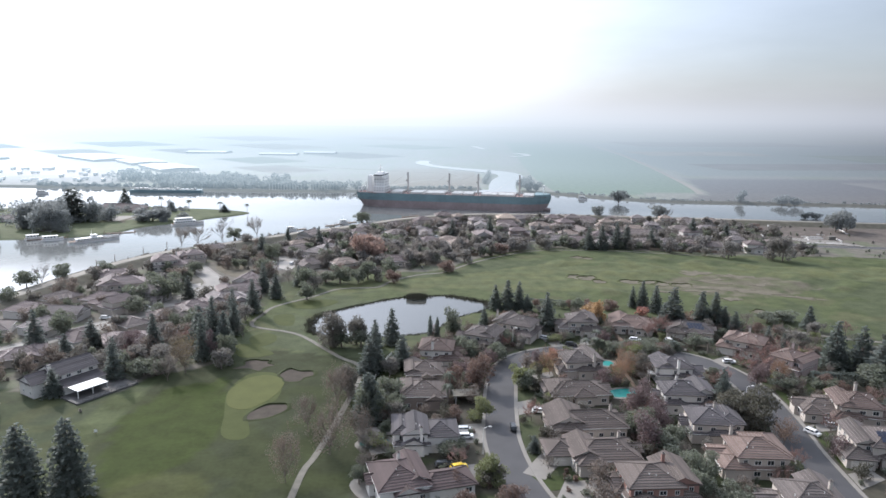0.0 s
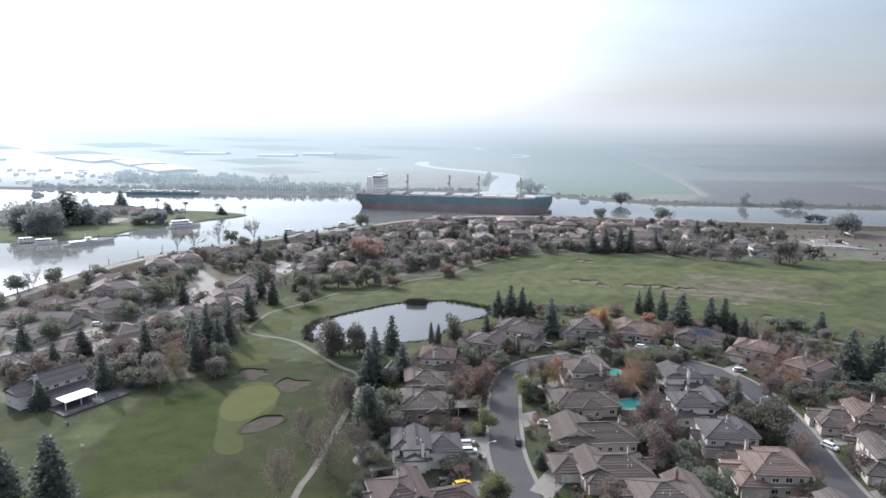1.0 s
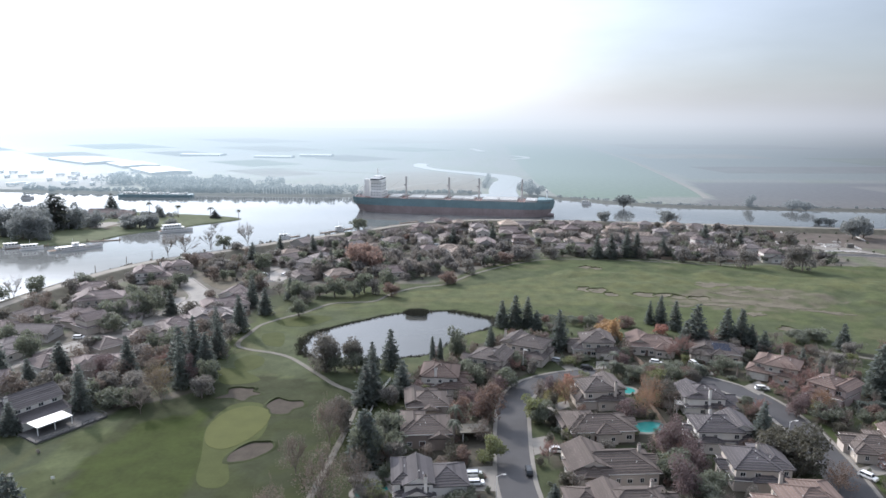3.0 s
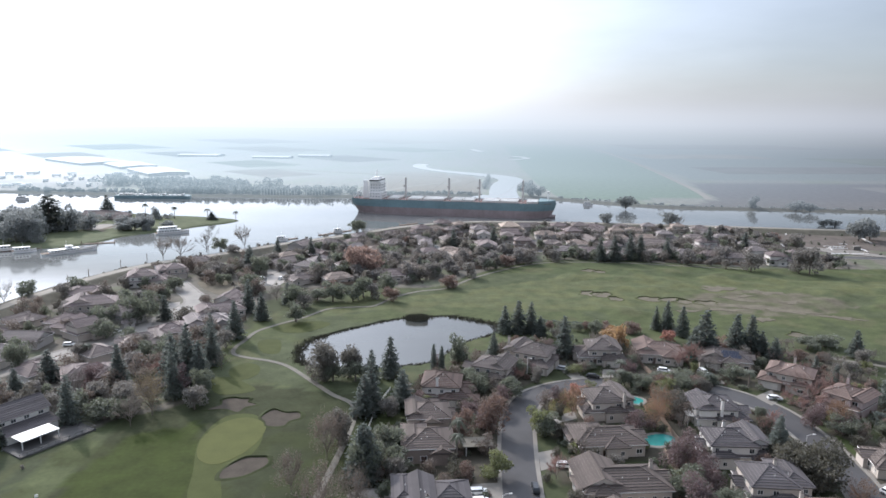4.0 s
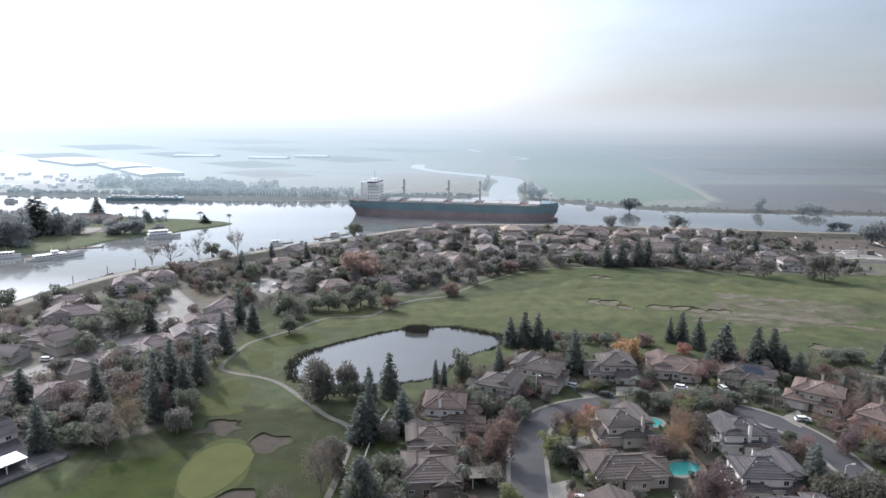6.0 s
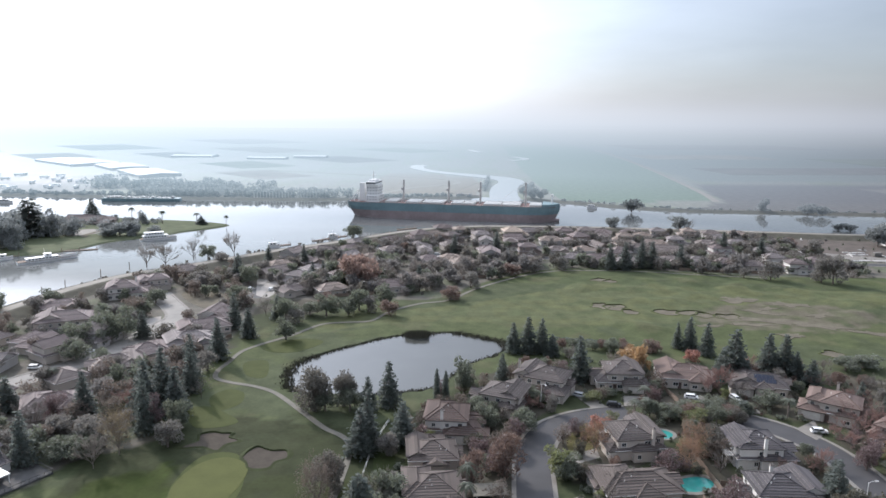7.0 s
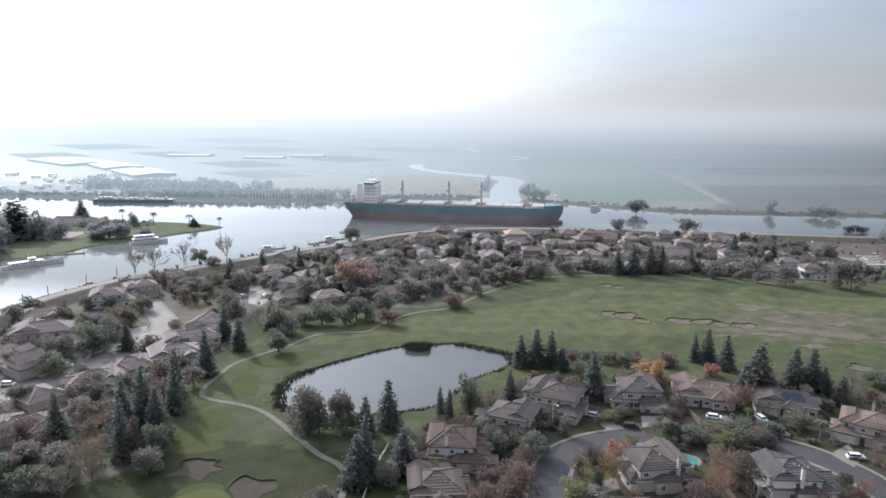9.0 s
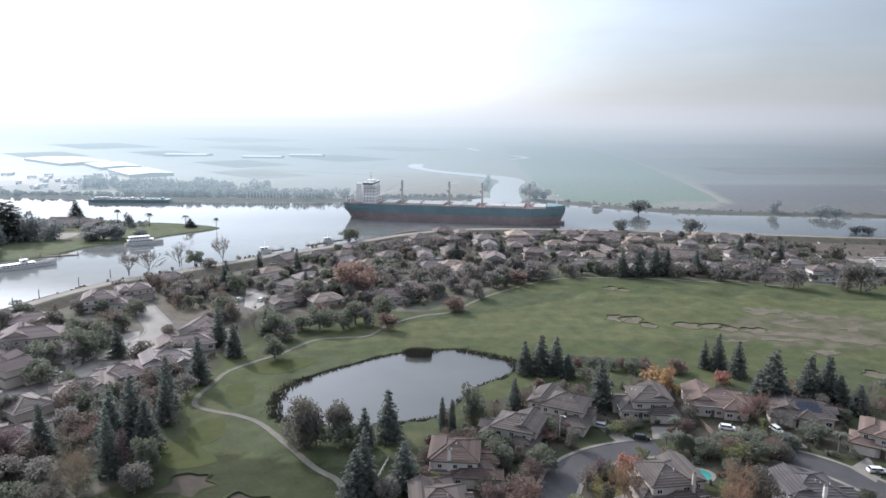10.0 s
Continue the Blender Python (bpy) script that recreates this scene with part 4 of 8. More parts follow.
KINDS = {
    # kind: maker, width, height, leaf material, label, category
    "conifer": (lambda r: conifer_parts(r, 6, 16, 0.7, 0.3, 32, 0.31), 6, 16, "conifer", "dark green conifer with drooping tiered branches", "conifer"),
    "cypress": (lambda r: conifer_parts(r, 6, 16, 0.4, 0.0, 36, 0.3), 6, 16, "conifer", "dense dark evergreen tree beside the course", "evergreen"),
    "cedar": (lambda r: conifer_parts(r, 14, 18, 0.42, 1.2, 22, 0.8), 14, 18, "conifer", "broad dark cedar with flat spreading tiers", "cedar"),
    "broadleaf": (lambda r: broad_parts(r, 8, 8, 2100, 0.265), 8, 8, "broadleaf", "rounded dark green leafy tree", "tree"),
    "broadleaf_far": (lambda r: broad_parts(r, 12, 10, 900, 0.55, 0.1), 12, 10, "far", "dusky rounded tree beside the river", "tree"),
    "broadleaf_light": (lambda r: broad_parts(r, 8, 8, 2000, 0.26), 8, 8, "light", "yellow-green street tree with rounded crown", "tree"),
    "broadleaf_grey": (lambda r: broad_parts(r, 8, 8, 1500, 0.28), 8, 8, "grey", "grey-brown garden tree in thin winter leaf", "tree"),
    "maple": (lambda r: broad_parts(r, 8, 8, 1800, 0.25), 8, 8, "maple", "dull russet tree with rounded crown", "tree"),
    "autumn": (lambda r: broad_parts(r, 6, 6, 800), 6, 6, "autumn", "small red autumn tree in a garden", "tree"),
    "autumn_big": (lambda r: broad_parts(r, 30, 22, 3600, 0.85, 0.02), 30, 22, "rust", "huge rust-coloured spreading oak among houses", "oak tree"),
    "autumn_orange": (lambda r: broad_parts(r, 6, 6, 800), 6, 6, "orange", "small orange autumn tree beside the course", "tree"),
    "oak": (lambda r: broad_parts(r, 10, 11, 3800, 0.26, 0.06), 10, 11, "oak", "spreading oak with brown thinning leaves", "oak tree"),
    "bare": (lambda r: bare_parts(r, 8, 10, 2400, 0.032), 8, 10, "twig", "bare winter tree with fine brown twigs", "bare tree"),
    "bare_red": (lambda r: bare_parts(r, 8, 9, 3000, 0.028), 8, 9, "redtwig", "leafless tree with reddish twigs", "bare tree"),
    "olive_big": (lambda r: broad_parts(r, 14, 11, 7000, 0.28, 0.04), 14, 11, "olive", "large dark olive tree with a dense rounded crown", "tree"),
    "mauve": (lambda r: broad_parts(r, 9, 11, 2600, 0.2, 0.06), 9, 11, "mauve", "tall tree with thin dusky mauve-brown leaves", "tree"),
    "thin_orange": (lambda r: thin_parts(r, 9, 9), 9, 9, "amber", "half-bare tree with thin rust-orange leaves", "tree"),
    "thin_ochre": (lambda r: thin_parts(r, 11, 14), 11, 14, "ochre", "half-bare tree with thin ochre leaves by the course", "tree"),
    "thin_brown": (lambda r: thin_parts(r, 9, 11), 9, 11, "umber", "nearly bare tree with a haze of brown twigs", "bare tree"),
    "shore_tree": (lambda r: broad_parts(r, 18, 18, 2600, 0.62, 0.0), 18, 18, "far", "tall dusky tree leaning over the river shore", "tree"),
    "column_shrub": (lambda r: conifer_parts(r, 1.2, 2.6, 0.3, 0.0, 12, 0.16), 1.2, 2.6, "conifer", "small clipped columnar evergreen shrub", "shrub"),
    "bed_bush": (lambda r: broad_parts(r, 2.4, 1.8, 190, 0.22, 0.0), 2.4, 1.8, "broadleaf", "", ""),
    "bed_dry": (lambda r: broad_parts(r, 2.4, 1.8, 190, 0.22, 0.0), 2.4, 1.8, "maple", "", ""),
    "palm": (lambda r: palm_parts(r, 5, 9), 5, 9, "broadleaf", "tall palm with a tuft of fronds", "palm"),
    "garden_green": (lambda r: broad_parts(r, 8, 8, 330, 0.66), 8, 8, "broadleaf", "", ""),
    "garden_grey": (lambda r: broad_parts(r, 8, 8, 330, 0.64), 8, 8, "winter", "", ""),
    "garden_rust": (lambda r: broad_parts(r, 8, 8, 330, 0.64), 8, 8, "oak", "", ""),
    "garden_bare": (lambda r: broad_parts(r, 8, 9, 440, 0.38, 0.02), 8, 9, "twig", "", ""),
    "west_green": (lambda r: broad_parts(r, 8, 8, 720, 0.42), 8, 8, "broadleaf", "", ""),
    "west_grey": (lambda r: broad_parts(r, 8, 8, 720, 0.4), 8, 8, "winter", "", ""),
    "west_rust": (lambda r: broad_parts(r, 8, 8, 700, 0.4), 8, 8, "oak", "", ""),
    "west_bare": (lambda r: broad_parts(r, 8, 9, 760, 0.3, 0.02), 8, 9, "umber", "", ""),
    "garden_bush": (lambda r: broad_parts(r, 2.4, 1.8, 90, 0.36, 0.0), 2.4, 1.8, "broadleaf", "", ""),
    "garden_dry": (lambda r: broad_parts(r, 2.4, 1.8, 90, 0.36, 0.0), 2.4, 1.8, "grey", "", ""),
    "yard_green": (lambda r: broad_parts(r, 8, 8, 1300, 0.3), 8, 8, "olive", "", ""),
    "yard_mauve": (lambda r: broad_parts(r, 8, 9, 1200, 0.26, 0.06), 8, 9, "mauve", "", ""),
    "yard_brown": (lambda r: broad_parts(r, 8, 9, 1100, 0.24, 0.06), 8, 9, "umber", "", ""),
    "shrub": (lambda r: broad_parts(r, 2.4, 1.8, 240, 0.19, 0.0), 2.4, 1.8, "broadleaf", "low rounded evergreen shrub in a garden bed", "shrub"),
    "shrub_dry": (lambda r: broad_parts(r, 2.4, 1.6, 130, 0.24, 0.0), 2.4, 1.6, "maple", "low dry brownish shrub in a bed", "shrub"),
}
stock, shapes = {}, {}


def plant(kind, x, y, h, w, z=0):
    make, w0, h0, leaf, label, category = KINDS[kind]
    variant = pick.randrange(3)
    w *= 1.42 if kind == "conifer" else 1.0
    m = pose(x, y, z, 0, 0, pick.uniform(0, 360)) @ Matrix.Diagonal((w / w0, w / w0, h / h0, 1))
    if (kind, variant) in stock:
        ob = copy_thing(stock[kind, variant], m)
    else:
        name = "shrub" if "shrub" in kind else ("palm_tree" if kind == "palm" else ("conifer_tree" if kind in ("conifer", "cedar", "cypress") else ("bare_tree" if "bare" in kind else "leafy_tree")))
        rnd = random.Random(hash_of(kind) + variant)
        t, c = make(rnd)
        ob = thing(name, label, category, category + "s")
        part("trunk", t, M["bark"], ob)
        part("crown", c, M["leaf_" + leaf], ob)
        stock[kind, variant] = ob
    ob.matrix_basis = m
    return ob


def thicket(name, label, category, spots):
    """Many plants too far off to count, as one mesh: (kind, x, y, height, width) each."""
    crown = {}
    for kind, x, y, h, w in spots:
        make, w0, h0, leaf, *_ = KINDS[kind]
        variant = pick.randrange(2)
        if (kind, variant) not in shapes:
            t, c = make(random.Random(hash_of(kind) + 50 + variant))
            shapes[kind, variant] = [(np.array(q.v), q.f) for q in (t, c)]
        a = pick.uniform(0, 6.28)
        turn = np.array([[math.cos(a) * w / w0, -math.sin(a) * w / w0, 0], [math.sin(a) * w / w0, math.cos(a) * w / w0, 0], [0, 0, h / h0]])
        for mat, (v, f) in zip(("bark", "leaf_" + leaf), shapes[kind, variant]):
            s = crown.setdefault(mat, [[], [], 0])
            s[0].append(v @ turn.T + (x, y, 0))
            s[1].extend(tuple(i + s[2] for i in q) for q in f)
            s[2] += len(v)
    root = tagged(new(name), label, category, kind="stuff")
    for mat, (v, f, _) in crown.items():
        me = bpy.data.meshes.new("foliage" if "leaf" in mat else "stems")
        me.from_pydata(np.concatenate(v).tolist(), [], f)
        me.materials.append(M[mat])
        part("foliage" if "leaf" in mat else "stems", me, None, root)


def hash_of(text):
    return sum(ord(c) * (i + 7) for i, c in enumerate(text))


# ---------- cars ----------
def car_thing(colour):
    k = thing("car", f"parked {colour} car on a residential street", "car", "parked cars")
    b = Shape()
    b.box(-2.3, 2.3, -0.88, 0.88, 0.32, 0.62)
    b.box(-2.28, 2.28, -0.9, 0.9, 0.6, 0.98, 0.1)
    b.box(-1.75, 1.0, -0.72, 0.72, 1.48, 1.56, 0.06)
    for px in (-1.8, -0.35, 0.98):
        for py in (-0.74, 0.74):
            b.tube((px + (0.0 if px < 0.5 else 0.3), py * 1.08, 0.95), (px, py, 1.5), 0.05, 0.05, 4)
    part("body", b, M["car_" + colour], k)
    g = Shape()
    g.box(-2.0, 1.35, -0.8, 0.8, 0.96, 1.0)
    n = len(g.v)
    g.v += [(-2.0, -0.8, 0.97), (1.4, -0.8, 0.97), (1.4, 0.8, 0.97), (-2.0, 0.8, 0.97), (-1.7, -0.7, 1.49), (0.9, -0.7, 1.49), (0.9, 0.7, 1.49), (-1.7, 0.7, 1.49)]
    g.f += [tuple(n + j for j in q) for q in ((4, 5, 6, 7), (0, 1, 5, 4), (1, 2, 6, 5), (2, 3, 7, 6), (3, 0, 4, 7))]
    part("cabin_glass", g, M["glass"], k, "dark tinted windows")
    for px in (-1.4, 1.42):
        for py in (-0.82, 0.82):
            t, r = Shape(), Shape()
            t.tube((0, -0.11, 0), (0, 0.11, 0), 0.34, 0.34, 12)
            r.tube((0, -0.125, 0), (0, 0.125, 0), 0.2, 0.2, 8)
            wh = part("wheel", t, M["tyre"], k, place=pose(px, py, 0.34))
            part("rim", r, M["rim"], wh)
    for py in (-0.62, 0.62):
        s = Shape()
        s.box(2.22, 2.31, py - 0.2, py + 0.2, 0.68, 0.82)
        part("headlight", s, M["lamp"], k)
    return k


def car(x, y, rot, colour):
    m = pose(x, y, 0.1, 0, 0, rot)
    if colour in stock:
        return copy_thing(stock[colour], m)
    stock[colour] = car_thing(colour)
    stock[colour].matrix_basis = m
    return stock[colour]
# conifers along the west side of the course
plant('conifer', -109.0, 224.5, 15.7, 5.7)
plant('conifer', -105.9, 251.3, 15.9, 6.5)
plant('conifer', -133.0, 258.2, 11.5, 6.7)
plant('conifer', -89.7, 255.6, 18.1, 8.1)
plant('conifer', -86.4, 261.6, 20.0, 7.6)
plant('conifer', -84.9, 283.5, 17.1, 5.8)
plant('conifer', -81.6, 303.9, 16.6, 6.7)
plant('conifer', -85.8, 341.9, 16.2, 5.6)
plant('conifer', -76.7, 329.4, 13.1, 5.9)
plant('conifer', -120.0, 329.5, 11.7, 5.8)
plant('conifer', -76.9, 464.7, 14.4, 5.7)
plant('conifer', -99.4, 469.5, 12.7, 5.7)
plant('conifer', -109.3, 437.7, 14.2, 6.6)
plant('conifer', -59.8, 426.6, 12.5, 4.5)
plant('conifer', 16.1, 502.2, 14.5, 5.4)
plant('conifer', 44.7, 508.7, 14.7, 7.1)
plant('conifer', -65.2, 423.7, 12.1, 4.5)
plant('conifer', -6.8, 426.9, 10.0, 4.6)
plant('cypress', -93.5, 144.6, 21.9, 11.8)
plant('cypress', -85.7, 150.5, 20.7, 10.9)
plant('conifer', -80.1, 255.1, 16.1, 6.7)
# trees about the pond and the path
plant('oak', -38.3, 257.5, 16.6, 13.4)
plant('oak', -29.5, 261.2, 12.8, 9.5)
plant('conifer', -15.2, 261.1, 15.3, 6.5)
plant('conifer', -21.5, 256.4, 12.1, 4.8)
plant('conifer', -21.5, 229.6, 13.6, 7.2)
plant('conifer', -10.2, 235.4, 12.9, 6.8)
plant('cypress', 0.0, 265.9, 11.0, 2.9)
plant('cypress', 2.8, 265.9, 10.2, 2.9)
plant('broadleaf', 9.0, 270.9, 13.9, 8.3)
plant('conifer', 23.1, 281.8, 10.2, 4.2)
plant('conifer', 30.7, 310.4, 12.5, 5.5)
plant('conifer', 36.5, 310.4, 14.8, 6.9)
plant('conifer', 41.8, 310.4, 14.1, 6.0)
plant('conifer', 50.2, 281.7, 16.6, 7.1)
plant('conifer', 97.2, 315.3, 11.0, 3.8)
plant('conifer', 101.5, 313.8, 13.8, 5.7)
plant('conifer', 105.6, 306.7, 13.5, 5.5)
plant('conifer', 104.8, 281.4, 19.2, 10.0)
plant('conifer', 118.2, 284.2, 16.8, 7.6)
plant('conifer', 124.2, 284.2, 16.3, 7.6)
plant('conifer', 128.2, 283.6, 10.0, 5.5)
plant('conifer', 129.3, 275.6, 9.9, 5.3)
plant('conifer', 164.2, 281.0, 11.2, 5.5)
plant('conifer', 45.2, 306.9, 8.8, 5.0)
plant('conifer', 101.6, 283.7, 11.6, 5.5)
plant('thin_ochre', -86.7, 230.1, 15.0, 12.0)
plant('thin_brown', -29.3, 202.6, 14.5, 12.4)
plant('cypress', -18.3, 191.1, 15.8, 10.6)
plant('thin_brown', -27.1, 171.0, 16.7, 14.3)
plant('thin_brown', -36.1, 156.7, 15.6, 10.5)
plant('broadleaf', -18.8, 190.7, 14.3, 9.1)
plant('thin_brown', -35.7, 186.2, 11.3, 10.9)
plant('oak', -27.1, 210.7, 11.7, 9.3)
plant('thin_brown', -20.0, 177.8, 12.1, 11.4)
plant('broadleaf', -12.5, 205.2, 9.6, 10.4)
plant('broadleaf', -16.8, 194.3, 10.5, 8.3)
plant('bare', -90.2, 222.7, 10.7, 9.4)
plant('bare', -90.3, 238.1, 8.8, 12.5)
plant('broadleaf', -95.9, 228.4, 7.0, 11.8)
plant('bare_red', -95.6, 258.6, 8.2, 9.3)
plant('broadleaf', -100.3, 227.8, 6.2, 9.9)
plant('broadleaf', -27.3, 257.4, 8.4, 9.4)
plant('broadleaf', -35.1, 257.6, 7.5, 9.4)
# street and garden trees
plant('maple', 16.4, 216.7, 12.7, 9.6)
plant('maple', 7.7, 213.7, 9.8, 7.6)
plant('broadleaf_light', 15.5, 191.9, 8.3, 8.1)
plant('broadleaf_light', 30.5, 217.5, 9.5, 7.8)
plant('thin_orange', 68.6, 226.4, 12.7, 10.5)
plant('oak', 76.0, 229.0, 8.6, 8.8)
plant('mauve', 63.6, 195.0, 13.6, 10.5)
plant('conifer', 95.6, 206.7, 10.1, 4.7)
plant('olive_big', 94.6, 187.5, 14.0, 17.0)
plant('autumn', 47.7, 240.3, 7.0, 7.0)
plant('bare_red', 131.5, 236.8, 9.9, 15.6)
plant('broadleaf_light', 15.3, 156.5, 8.5, 8.2)
plant('maple', 19.2, 145.2, 6.5, 7.4)
plant('bare', 38.9, 199.8, 8.5, 7.8)
plant('bare', 44.1, 208.5, 7.8, 9.2)
plant('bare', 30.9, 162.8, 5.1, 5.9)
plant('broadleaf', -10.6, 195.8, 6.5, 8.7)
plant('broadleaf', 6.1, 171.0, 5.0, 9.2)
plant('broadleaf_light', -14.5, 172.6, 5.8, 7.7)
plant('autumn_orange', 73.7, 288.6, 11.1, 7.3)
plant('autumn_orange', 73.5, 298.0, 7.0, 11.5)
plant('autumn', 96.9, 300.2, 5.1, 6.6)
plant('maple', 75.3, 311.7, 3.6, 7.0)
plant('mauve', 60.5, 173.5, 12.6, 11.5)
plant('mauve', 66.5, 184.5, 10.4, 9.0)
plant('olive_big', 91.5, 194.0, 10.5, 11.0)
plant('broadleaf', 68.9, 157.6, 9.2, 8.6)
plant('broadleaf', 65.2, 163.3, 6.3, 8.9)
plant('thin_orange', 99.7, 176.0, 9.2, 8.5)
plant('broadleaf', 119.5, 215.6, 6.0, 9.6)
plant('bare_red', 116.0, 231.0, 8.5, 18.4)
plant('bare_red', 125.7, 242.5, 8.8, 12.8)
plant('conifer', 147.6, 233.9, 19.0, 9.1)
plant('conifer', 155.7, 231.1, 17.8, 8.2)
plant('conifer', 156.7, 220.6, 16.1, 11.8)
plant('conifer', 90.8, 197.8, 14.7, 5.7)
plant('broadleaf', 150.6, 215.6, 9.9, 13.4)
plant('broadleaf', 159.3, 293.6, 5.7, 13.4)
plant('broadleaf', 150.6, 290.4, 5.7, 11.0)
plant('broadleaf', 69.2, 311.2, 6.1, 7.1)
plant('maple', 85.8, 311.1, 6.1, 9.5)
plant('maple', 34.6, 284.6, 6.3, 6.4)
plant('broadleaf', 16.0, 251.9, 5.8, 7.7)
plant('broadleaf', 25.2, 242.8, 7.9, 8.8)
plant('maple', 17.5, 229.8, 5.9, 9.5)
plant('bare_red', 131.1, 275.0, 5.4, 12.2)
plant('broadleaf_light', 50.6, 264.8, 3.5, 6.6)
plant('broadleaf', 86.2, 255.6, 5.0, 9.5)
plant('broadleaf', 79.9, 255.7, 4.2, 9.5)
plant('broadleaf', 95.8, 255.4, 4.2, 7.9)
plant('bare_red', 95.7, 271.5, 9.8, 10.3)
plant('broadleaf', 105.7, 258.6, 5.9, 9.7)
plant('broadleaf_light', 70.3, 231.3, 4.4, 6.9)
plant('broadleaf', 56.6, 268.3, 3.0, 6.7)
plant('palm', 60.4, 251.2, 6.5, 4.6)
plant('palm', 64.4, 252.7, 6.3, 4.7)
plant('palm', 66.8, 262.3, 6.2, 5.1)
plant('palm', 107.6, 250.2, 7.1, 5.6)
plant('broadleaf', 70.4, 248.8, 6.2, 7.2)
plant('broadleaf_light', 77.1, 246.6, 6.0, 7.6)
plant('broadleaf', 84.4, 247.6, 6.3, 7.4)
plant('oak', 90.9, 247.2, 5.4, 6.6)
plant('broadleaf', 73.2, 239.2, 5.6, 6.4)
plant('column_shrub', 96.0, 254.4, 3.9, 4.2)
plant('broadleaf_light', 79.8, 255.2, 4.4, 5.2)
plant('broadleaf', 32.1, 215.5, 8.0, 8.4)
plant('broadleaf', 12.2, 252.9, 6.9, 9.4)
plant('broadleaf', 14.3, 244.0, 9.1, 7.9)
plant('broadleaf', 31.4, 262.5, 6.2, 7.8)
plant('broadleaf', 72.6, 146.1, 5.8, 9.4)
plant('broadleaf', 64.5, 149.8, 7.4, 8.2)
plant('broadleaf', 90.7, 157.5, 5.3, 5.8)
plant('broadleaf', 65.3, 172.4, 6.6, 9.3)
plant('broadleaf', 62.1, 182.5, 8.7, 9.8)
plant('broadleaf', 69.0, 176.5, 6.5, 8.0)
plant('broadleaf', 88.0, 149.7, 4.4, 6.9)
plant('conifer', 28.6, 172.5, 5.0, 3.1)
plant('broadleaf', 70.6, 204.1, 4.8, 7.3)
plant('broadleaf', 65.6, 252.7, 5.9, 7.1)
plant('broadleaf_grey', 72.5, 252.5, 4.6, 5.3)
plant('maple', 77.6, 250.6, 6.2, 8.3)
plant('maple', 90.3, 250.3, 5.5, 8.0)
plant('broadleaf_grey', 80.5, 246.8, 3.5, 5.4)
plant('thin_orange', 65.5, 220.0, 10.1, 9.0)
plant('thin_orange', 42.6, 229.3, 11.0, 8.5)
plant('palm', 5.8, 204.5, 11.3, 5.2)
plant('palm', 5.4, 199.0, 9.3, 4.6)
plant('broadleaf_light', -11.8, 193.5, 6.0, 5.0)
plant('mauve', 112.3, 219.0, 9.5, 7.6)
plant('thin_orange', 120.5, 220.0, 10.1, 7.7)
plant('conifer', -150.5, 250.9, 17.5, 7.4)
plant('broadleaf', -150.4, 268.5, 13.0, 10.0)
plant('broadleaf', -129.3, 327.4, 15.0, 15.4)
plant('broadleaf', -140.8, 317.6, 10.7, 14.5)
plant('broadleaf', -134.4, 303.5, 8.9, 12.0)
plant('broadleaf', -121.5, 297.3, 7.8, 7.2)
plant('palm', -129.8, 278.7, 6.7, 4.9)
plant('mauve', -114.6, 250.2, 10.6, 9.2)
plant('conifer', -84.8, 242.9, 19.0, 5.0)
plant('conifer', -81.3, 272.4, 16.0, 5.0)
plant('broadleaf', -76.3, 244.5, 11.0, 8.0)
plant('broadleaf', -65.9, 352.2, 12.1, 12.3)
plant('broadleaf', -49.1, 360.6, 11.4, 12.6)
plant('broadleaf', -34.9, 369.6, 11.7, 12.0)
plant('broadleaf', -23.1, 380.3, 11.1, 11.5)
plant('conifer', -19.7, 233.0, 17.6, 5.8)
# trees on the river banks
plant('bare', -168.6, 456.5, 15.3, 17.6, z=1)
plant('bare', -159.0, 460.7, 15.8, 19.7, z=1)
plant('bare', -148.0, 478.0, 17.2, 17.3, z=1)
plant('broadleaf', -140.6, 482.6, 10.2, 10.8, z=1)
plant('bare', -126.2, 490.5, 17.0, 19.9, z=1)
plant('broadleaf', -56.7, 556.0, 11.3, 14.3, z=1)
plant('broadleaf', -206.8, 342.6, 10.9, 11.6, z=1)
plant('bare', -203.6, 350.8, 12.9, 10.7, z=1)
plant('broadleaf', -197.9, 360.8, 10.8, 9.7, z=1)
plant('broadleaf', -201.5, 318.1, 8.2, 10.8, z=1)
plant('broadleaf_far', 150.0, 602.9, 12.3, 13.2, z=1)
plant('broadleaf_far', 201.9, 595.3, 14.5, 17.7, z=1)
plant('bare', 211.1, 598.4, 9.4, 9.4, z=1)
plant('broadleaf_far', 338.6, 604.3, 7.2, 16.2)
plant('broadleaf_far', 346.6, 601.6, 6.7, 14.2)
plant('broadleaf_far', 324.8, 534.3, 19.7, 18.5)
plant('broadleaf_far', 336.5, 539.1, 17.8, 18.6)
plant('broadleaf_far', 325.7, 708.0, 14.6, 13.5, z=1)
plant('broadleaf_far', 195.6, 703.9, 14.5, 22.3, z=1)
plant('broadleaf_far', 362.0, 692.9, 11.0, 19.9, z=1)
plant('broadleaf_far', 371.7, 685.3, 9.8, 16.4, z=1)
plant('broadleaf_far', 115.7, 804.6, 15.9, 16.6, z=1)
plant('broadleaf_far', 110.0, 832.4, 15.2, 13.2, z=1)
plant('broadleaf_far', 125.4, 805.0, 12.8, 16.6, z=1)
